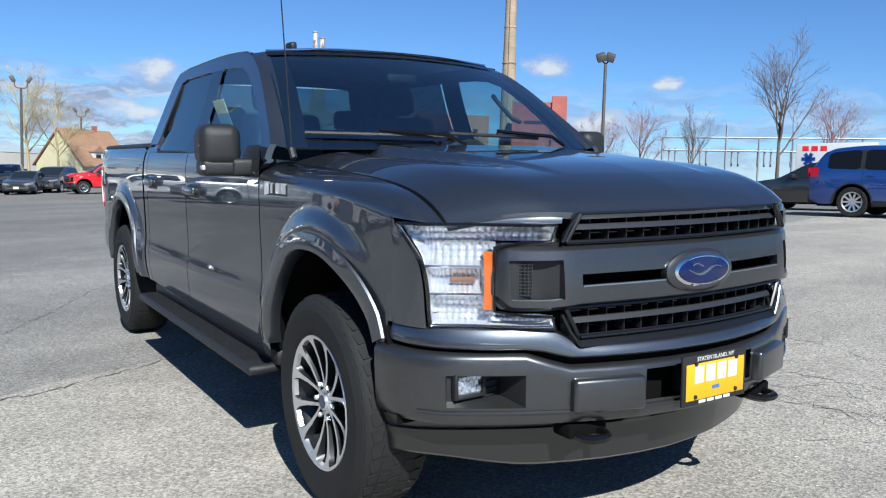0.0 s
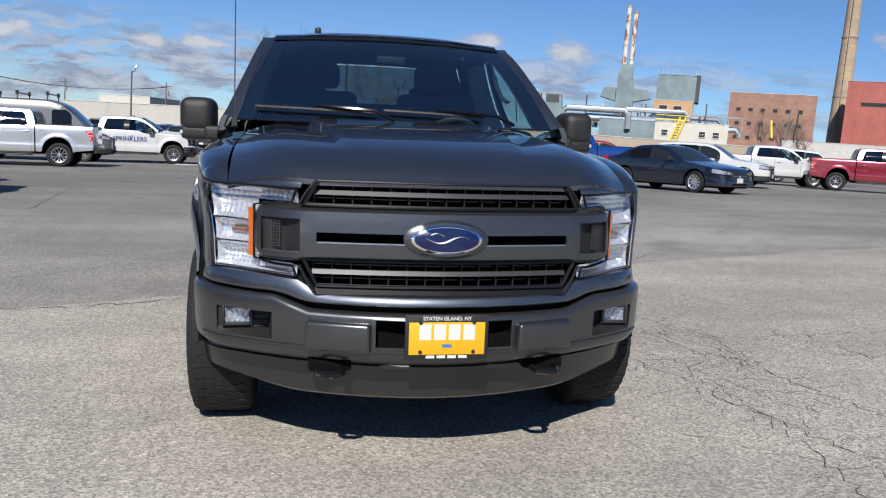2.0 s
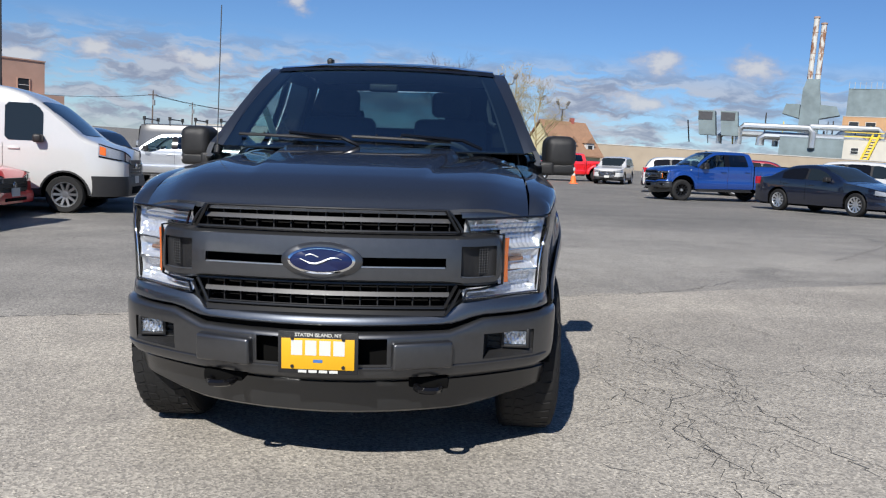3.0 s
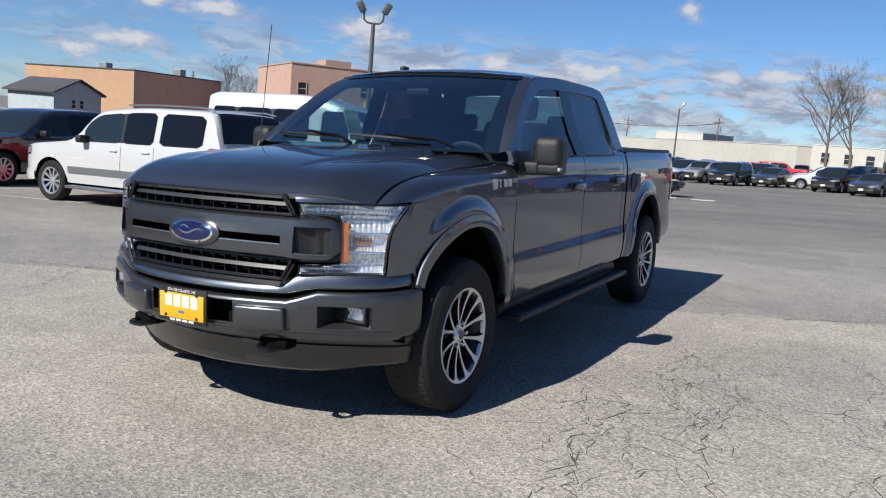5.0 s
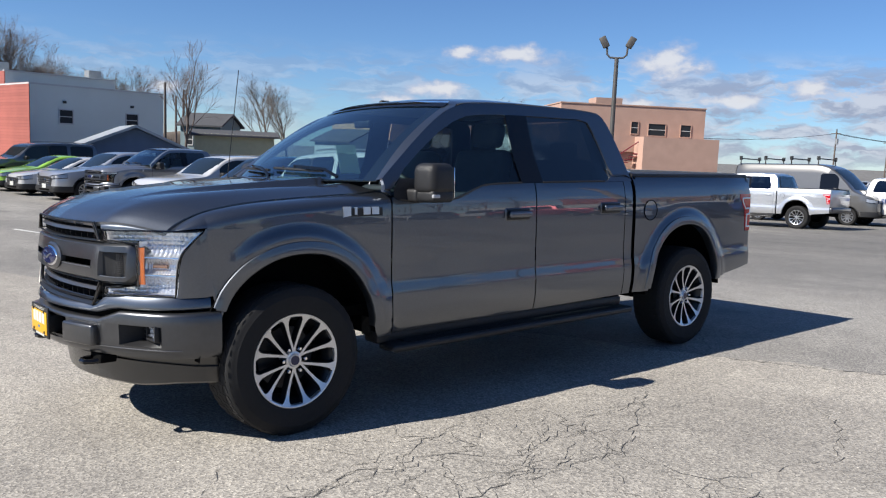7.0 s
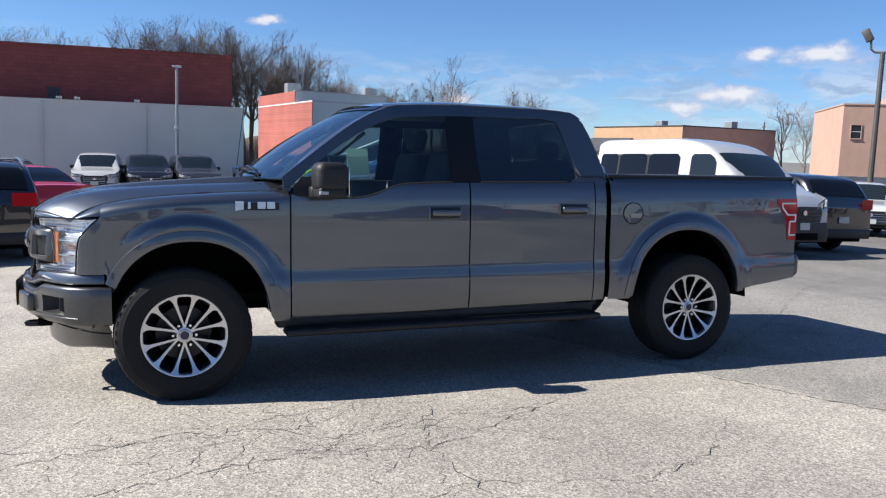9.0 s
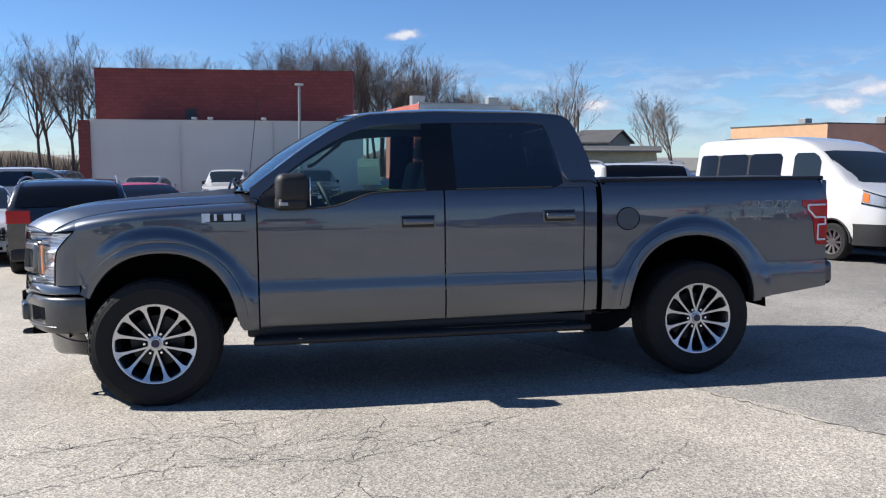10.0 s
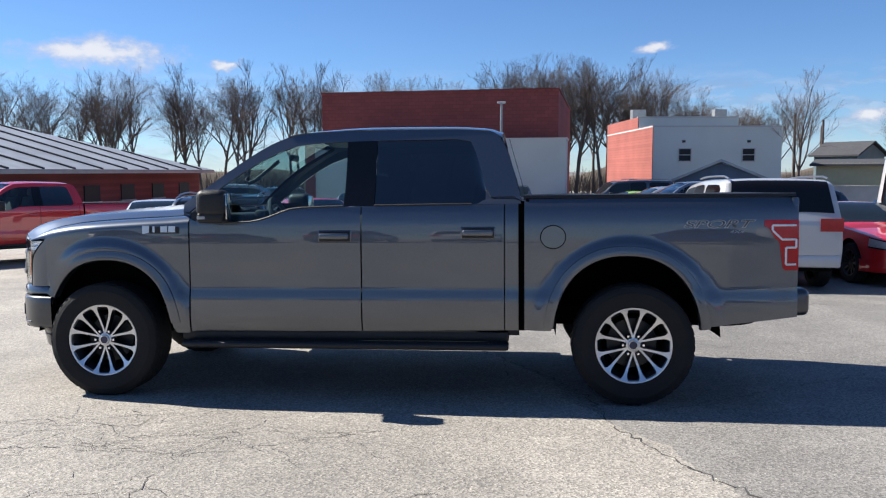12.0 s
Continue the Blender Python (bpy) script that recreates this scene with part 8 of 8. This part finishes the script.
# ---- lamp posts, poles, wires ----
def lamp_post(x, y, h, heads, turn, label, mat=POLE_STEEL, big=False):
    p = thing("lamp_post", upright(x, y, turn), label, "lamp post", "lot lamp posts")
    part("pole", tube([(0, 0, 0), (0, 0, h)], [0.12, 0.09], 10), mat, p)
    part("base_block", tube([(0, 0, -0.1), (0, 0, 0.5)], 0.28, 14), CONCRETE, p)
    for s in heads:
        if big:
            hd = part("flood_head", moved(brick_form(-0.27, 0.27, -0.28, 0.28, -0.24, 0.24, 0.05), Matrix.Translation((s * 0.27, 0, h + 0.4)) @ Matrix.Rotation(radians(18 * s), 4, "Y") @ Matrix.Rotation(radians(-18), 4, "X")), mat, p, "box floodlight head")
            part("flood_lens", moved(brick_form(-0.23, 0.23, -0.29, -0.28, -0.2, 0.2), Matrix.Translation((s * 0.27, 0, h + 0.4)) @ Matrix.Rotation(radians(18 * s), 4, "Y") @ Matrix.Rotation(radians(-18), 4, "X")), WHITE_LENS, hd)
            part("arm", tube([(0, 0, h), (s * 0.3, 0, h + 0.3)], 0.05, 6), mat, p)
        else:
            part("arm", tube([(0, 0, h), (s * 0.28, 0, h + 0.02), (s * 0.42, 0, h + 0.15), (s * 0.44, 0, h + 0.5)], 0.045, 6), mat, p)
            hd = part("flood_head", moved(brick_form(-0.15, 0.15, -0.1, 0.1, 0, 0.5, 0.05), Matrix.Translation((s * 0.45, 0, h + 0.45)) @ Matrix.Rotation(radians(28 * s), 4, "Y")), mat, p, "tilted floodlight head")
            part("flood_lens", moved(brick_form(-0.11, 0.11, -0.11, -0.1, 0.05, 0.45), Matrix.Translation((s * 0.45, 0, h + 0.45)) @ Matrix.Rotation(radians(28 * s), 4, "Y")), WHITE_LENS, hd)
    return p


lamp_post(-26.8, -17.7, 6.75, (-1, 1), 310, "dark lamp post with two tilted floodlights")
lamp_post(-34.0, 32.1, 8.0, (-1, 1), 230, "dark lamp post with two box floodlights", POLE_STEEL, True)
lamp_post(-66.2, 3.3, 7.6, (-1, 1), 268, "dark lamp post with two tilted floodlights")
lamp_post(-86.0, 10.2, 6.7, (-1, 1), 265, "slim far lamp post with two heads")
lamp_post(-104.3, -21.2, 8.0, (1,), 80, "slim far lamp post with one head")
wire_pts = [(-100, -78), (-128, -52), (-150, -24)]
for k, (x, y) in enumerate(wire_pts + [(-92, -95), (-170, -60), (-165, -45), (-30, -71), (-25, -63), (-33, -80)]):
    u = thing("utility_pole", upright(x, y, 60), "weathered wooden utility pole", "utility pole", "utility poles")
    part("pole", tube([(0, 0, 0), (0.1 * (k % 2), 0, 9.0 - 1.6 * (k > 5))], [0.15, 0.1], 7), BARK, u)
    if k < 6:
        part("crossarm", brick_form(-1.1, 1.1, -0.06, 0.06, 8.2, 8.35), BARK, u)
        part("transformer", tube([(0.3, 0, 6.6), (0.3, 0, 7.5)], 0.25, 10), POLE_GALV, u)
for a, b_ in zip(wire_pts, wire_pts[1:]):
    for o in (-0.9, 0.0, 0.9):
        n_ = 12
        wv = thing("overhead_wire", pose(0, 0, 0), "sagging black overhead wire", "wire", "overhead wires")
        part("cable", tube([(a[0] + (b_[0] - a[0]) * k / n_ + o * 0.5, a[1] + (b_[1] - a[1]) * k / n_ + o * 0.5, ground_z(*a) + 8.3 - 1.6 * 4 * (k / n_) * (1 - k / n_)) for k in range(n_ + 1)], 0.03, 4), BLACK_PLASTIC, wv)


# ---- bare winter trees ----
def bare_tree_meshes(seed, h, spread_, twigs, lean=0.0, rise=0.6):
    """A trunk that forks into limbs, with a rounded crown of fine bare twigs."""
    r = random.Random(seed)
    trunk, crown = [], []

    def grow(p, d, length, rad, depth):
        path, rads = [p], [rad]
        q, dd = Vector(p), Vector(d)
        n = 5 if depth < 2 else (4 if depth == 2 else 3)
        bend = 0.10 if depth == 0 else 0.22
        for k in range(n):
            dd = (dd + Vector((r.uniform(-1, 1), r.uniform(-1, 1), r.uniform(-0.6, 1.0) * rise)) * bend).normalized()
            q = q + dd * length / n
            path.append(tuple(q))
            rads.append(rad * (1 - 0.6 * (k + 1) / n))
        (trunk if depth < 2 else crown).append(tube(path, rads, 7 if depth == 0 else (5 if depth == 1 else 3), False))
        if depth >= twigs:
            return
        kids = (8, 6, 6, 4, 3)[min(depth, 4)]
        for k in range(kids):
            t = 0.42 + 0.58 * (k + r.random()) / kids if depth == 0 else 0.22 + 0.78 * (k + r.random()) / kids
            i = min(n - 1, int(t * n))
            base = Vector(path[i]).lerp(Vector(path[i + 1]), min(1.0, t * n - i))
            way = (Vector(path[i + 1]) - Vector(path[i])).normalized()
            a = r.uniform(0, 2 * math.pi) + 2.4 * k
            side = way.orthogonal().normalized()
            side = Matrix.Rotation(a, 3, way) @ side
            open_ = spread_ * (1.25 - 0.55 * t if depth == 0 else 1.0) * r.uniform(0.8, 1.2)
            nd = (way * (1 - open_) + side * open_ + Vector((0, 0, 0.22 * rise))).normalized()
            reach = (0.72 - 0.26 * t) if depth == 0 else (0.66 - 0.22 * t)
            grow(tuple(base), tuple(nd), length * reach * r.uniform(0.8, 1.15), max(0.009, rads[i] * (0.62 if depth == 0 else 0.5)), depth + 1)
    grow((0, 0, -0.3), (lean, 0, 1), h * 0.74, h * 0.0165, 0)
    return merged(*trunk), merged(*crown)


TREES = {}


def tree(kind, x, y, s, turn, label, category="tree"):
    seed, h, sp, tw, lean, rise, mat = kind
    if kind not in TREES:
        a, c = bare_tree_meshes(seed, h, sp, tw, lean, rise)
        t = thing("bare_tree", upright(x, y, turn), label, category, "bare trees")
        part("trunk", a, mat, t, smooth=60)
        part("crown", c, mat, t, smooth=0)
        t.scale = (s, s, s)
        TREES[kind] = t
        return t
    t = copy_thing(TREES[kind], upright(x, y, turn))
    t.scale = (s, s, s)
    t["label"] = label
    return t


K1 = (1, 12.0, 0.44, 4, 0.03, 0.8, BARK)
K2 = (2, 12.0, 0.40, 4, -0.04, 0.9, BARK)
K3 = (7, 12.0, 0.46, 4, 0.08, 0.7, BARK_PALE)
K4 = (11, 10.0, 0.54, 4, 0.0, 0.5, BARK_RED)
K5 = (13, 8.0, 0.56, 4, 0.0, 0.45, BARK_YELLOW)
K6 = (17, 12.0, 0.48, 4, 0.0, 0.7, BARK)
K7 = (23, 12.0, 0.47, 4, 0.0, 0.85, BARK)
rt = random.Random(21)
# the belt of trees behind the store and the hall
for k in range(75):
    x = 50 - 1.42 * k if k < 38 else -3.0 - 0.76 * (k - 38)
    t = (50 - x) / 77
    x, y = x + rt.uniform(-1.2, 1.2), -72 - 20 * t + 10 * (t - 0.5) ** 2 + rt.uniform(-4, 4)
    size = rt.uniform(0.86, 1.08) * (0.95 + 0.13 * step(4, -4, x) - 0.34 * step(-11, -27, x))
    tree(rt.choice([K1, K2, K1, K6]), x, y, size, rt.uniform(0, 360), "tall bare deciduous tree in a belt behind the store")
for kind, x, y, s, turn, lab in (
    (K2, -20.8, -49.4, 0.64, 20, "tall bare street tree beyond the houses"),
    (K3, -34.6, -62.6, 0.68, 70, "crooked bare tree behind the fence"),
    (K3, -33.1, -56.7, 0.58, 130, "bare tree behind the fence"),
    (K6, -61.0, -58.0, 0.66, 200, "bare tree beside the stucco building"),
    (K3, -66.0, -60.0, 0.62, 10, "bare tree beside the stucco building"),
    (K3, -91.0, 0.0, 0.92, 45, "pale bare tree by the far rows"),
    (K6, -90.0, -2.3, 0.95, 100, "pale bare tree by the far rows"),
    (K5, -72.0, 4.2, 1.15, 0, "yellowish willow without leaves beside a house"),
    (K5, -73.0, 6.6, 1.0, 80, "yellowish willow without leaves beside a house"),
    (K7, -32.3, 47.0, 0.80, 210, "spreading bare tree beyond the ambulance"),
    (K4, -60.0, 62.0, 0.85, 0, "reddish budding tree by the substation"),
    (K4, -64.0, 60.0, 0.75, 60, "reddish budding tree by the substation"),
    (K4, -38.0, 62.0, 0.8, 90, "reddish budding tree beyond the ambulance"),
    (K2, -50.0, 58.0, 0.6, 10, "bare sapling by the substation"),
    (K1, -128.0, 84.0, 0.7, 10, "bare tree before the plant"),
    (K2, -124.0, 78.0, 0.7, 80, "bare tree before the plant"),
    (K4, -118.0, 82.0, 0.6, 150, "bare reddish shrub before the plant"),
    (K3, -134.0, 92.0, 0.75, 50, "pale bare tree before the plant"),
):
    tree(kind, x, y, s, turn, lab)

# brush and saplings under the belt
rb = random.Random(5)
brush = []
for k in range(1500):
    t = rb.random()
    x, y = 58 - 100 * t + rb.uniform(-2, 2), -70 - 24 * t + rb.uniform(-6, 6)
    h = rb.uniform(1.2, 3.4)
    z = ground_z(x, y) - 0.2
    a, b_ = rb.uniform(-0.5, 0.5), rb.uniform(-0.5, 0.5)
    brush.append(tube([(x, y, z), (x + a * 0.5, y + b_ * 0.5, z + h * 0.55), (x + a * 1.4, y + b_ * 1.4, z + h)], [0.05, 0.035, 0.012], 3, False))
    brush.append(tube([(x + a * 0.3, y + b_ * 0.3, z + h * 0.3), (x - a * 1.2, y + b_, z + h * 0.8)], [0.03, 0.01], 3, False))
tagged(part("brush", merged(*brush), BARK, smooth=0), "brown leafless brush under the tree belt", "brush", kind="stuff")
bank = thing("earth_bank", pose(0, 0, 0), "low brown earth bank behind the brush", "bank", kind="structure")
EARTH = material("brown_earth", (0.10, 0.080, 0.062), 0.95, 0, 0, 0.4, 0.6, 0.4, 3)
part("bank_run", grid(50, 6, lambda u, v: (lambda x, y: (x, y, -1.8 + 4.4 * math.sin(math.pi * min(1, v * 0.9 + 0.05)) * (0.8 + 0.25 * math.sin(u * 37) * math.sin(u * 11))))(64 - 112 * u, -80 - 26 * u - 8 * v)), EARTH, bank, smooth=60)

# ---- small things about the lot ----
CONE = material("orange_cone", (0.85, 0.16, 0.03), 0.5, 0, 0, 0.08, 8)
for x, y in ((-45.9, 6.9), (-40.1, 42.0)):
    c = thing("traffic_cone", parked(x, y), "orange traffic cone with a white collar", "cone", "traffic cones")
    part("cone_body", tube([(0, 0, 0.03), (0, 0, 0.9)], [0.2, 0.04], 14), CONE, c)
    part("cone_foot", brick_form(-0.25, 0.25, -0.25, 0.25, 0, 0.04, 0.01), CONE, c)
    part("collar", tube([(0, 0, 0.5), (0, 0, 0.65)], [0.115, 0.09], 14), WHITE_TRIM, c)
for x, y in ((-25.4, 33.0), (-24.4, 33.7)):
    a = thing("a_frame_barrier", parked(x, y, 40), "white folding barrier on splayed legs", "barrier", "barriers")
    for s in (-0.5, 0.5):
        part("leg", tube([(s, -0.3, 0), (s, 0, 1.05)], 0.04, 5), WHITE_TRIM, a)
        part("leg", tube([(s, 0.3, 0), (s, 0, 1.05)], 0.04, 5), WHITE_TRIM, a)
    part("board", brick_form(-0.7, 0.7, -0.04, 0.04, 0.75, 0.98, 0.01), WHITE_TRIM, a)
for x, y in ((-30.8, -5.0), (-30.4, -3.4)):
    s_ = thing("flat_board", parked(x, y, 95), "pale board lying flat on the asphalt", "board", "flat boards")
    part("sheet", brick_form(-0.45, 0.45, -0.2, 0.2, 0.005, 0.03, 0.004), CONCRETE, s_)
am = thing("ambulance", parked(-19.0, 37.8, 25), "white box ambulance with red bars and a blue star", "ambulance", "parked vehicles")
part("box_body", brick_form(-4.6, -0.9, -1.15, 1.15, 0.55, 2.95, 0.06), WHITE_PAINT, am)
part("cab", slab([(1.3, 0.45), (1.3, 1.1), (0.4, 1.3), (-0.3, 2.05), (-0.95, 2.1), (-0.95, 0.45)], lambda u, v, d: (u, -1.0 - d, v), 2.0), WHITE_PAINT, am, smooth=20)
part("cab_window", slab([(-0.05, 1.35), (-0.35, 1.95), (-0.85, 1.98), (-0.85, 1.35)], lambda u, v, d: (u, -1.01 - d, v), 2.02), PANE, am, smooth=0)
for x in (0.35, -3.4):
    for s in (1, -1):
        car_wheel(am, x, 1.0, 0.39, s, SATIN_SILVER)
for k in range(3):
    part("red_bar", merged(brick_form(-4.3 + 0.42 * k, -4.0 + 0.42 * k, -1.16, -1.15, 2.55, 2.8), brick_form(-4.3 + 0.42 * k, -4.0 + 0.42 * k, 1.15, 1.16, 2.55, 2.8)), RED_PAINT, am, smooth=0)
part("blue_star", merged(*[moved(brick_form(-0.32, 0.32, -1.165, -1.15, -0.09, 0.09), Matrix.Translation((-4.0, 0, 2.15)) @ Matrix.Rotation(radians(60 * k), 4, "Y")) for k in range(3)]), BLUE_PAINT, am, smooth=0)
tx = lettering("SPRINKLERS", 0.26, 0.002)
sgn = thing("door_sign", parked(-32.3, -5.6, 92), "blue lettering on a white pickup door", "lettering")
part("letters", ([(-1.70 + x * 0.95, -1.003 + 0.0 * y - z, 0.98 + y) for x, y, z in tx[0]], tx[1]), BLUE_PAINT, sgn, smooth=0)
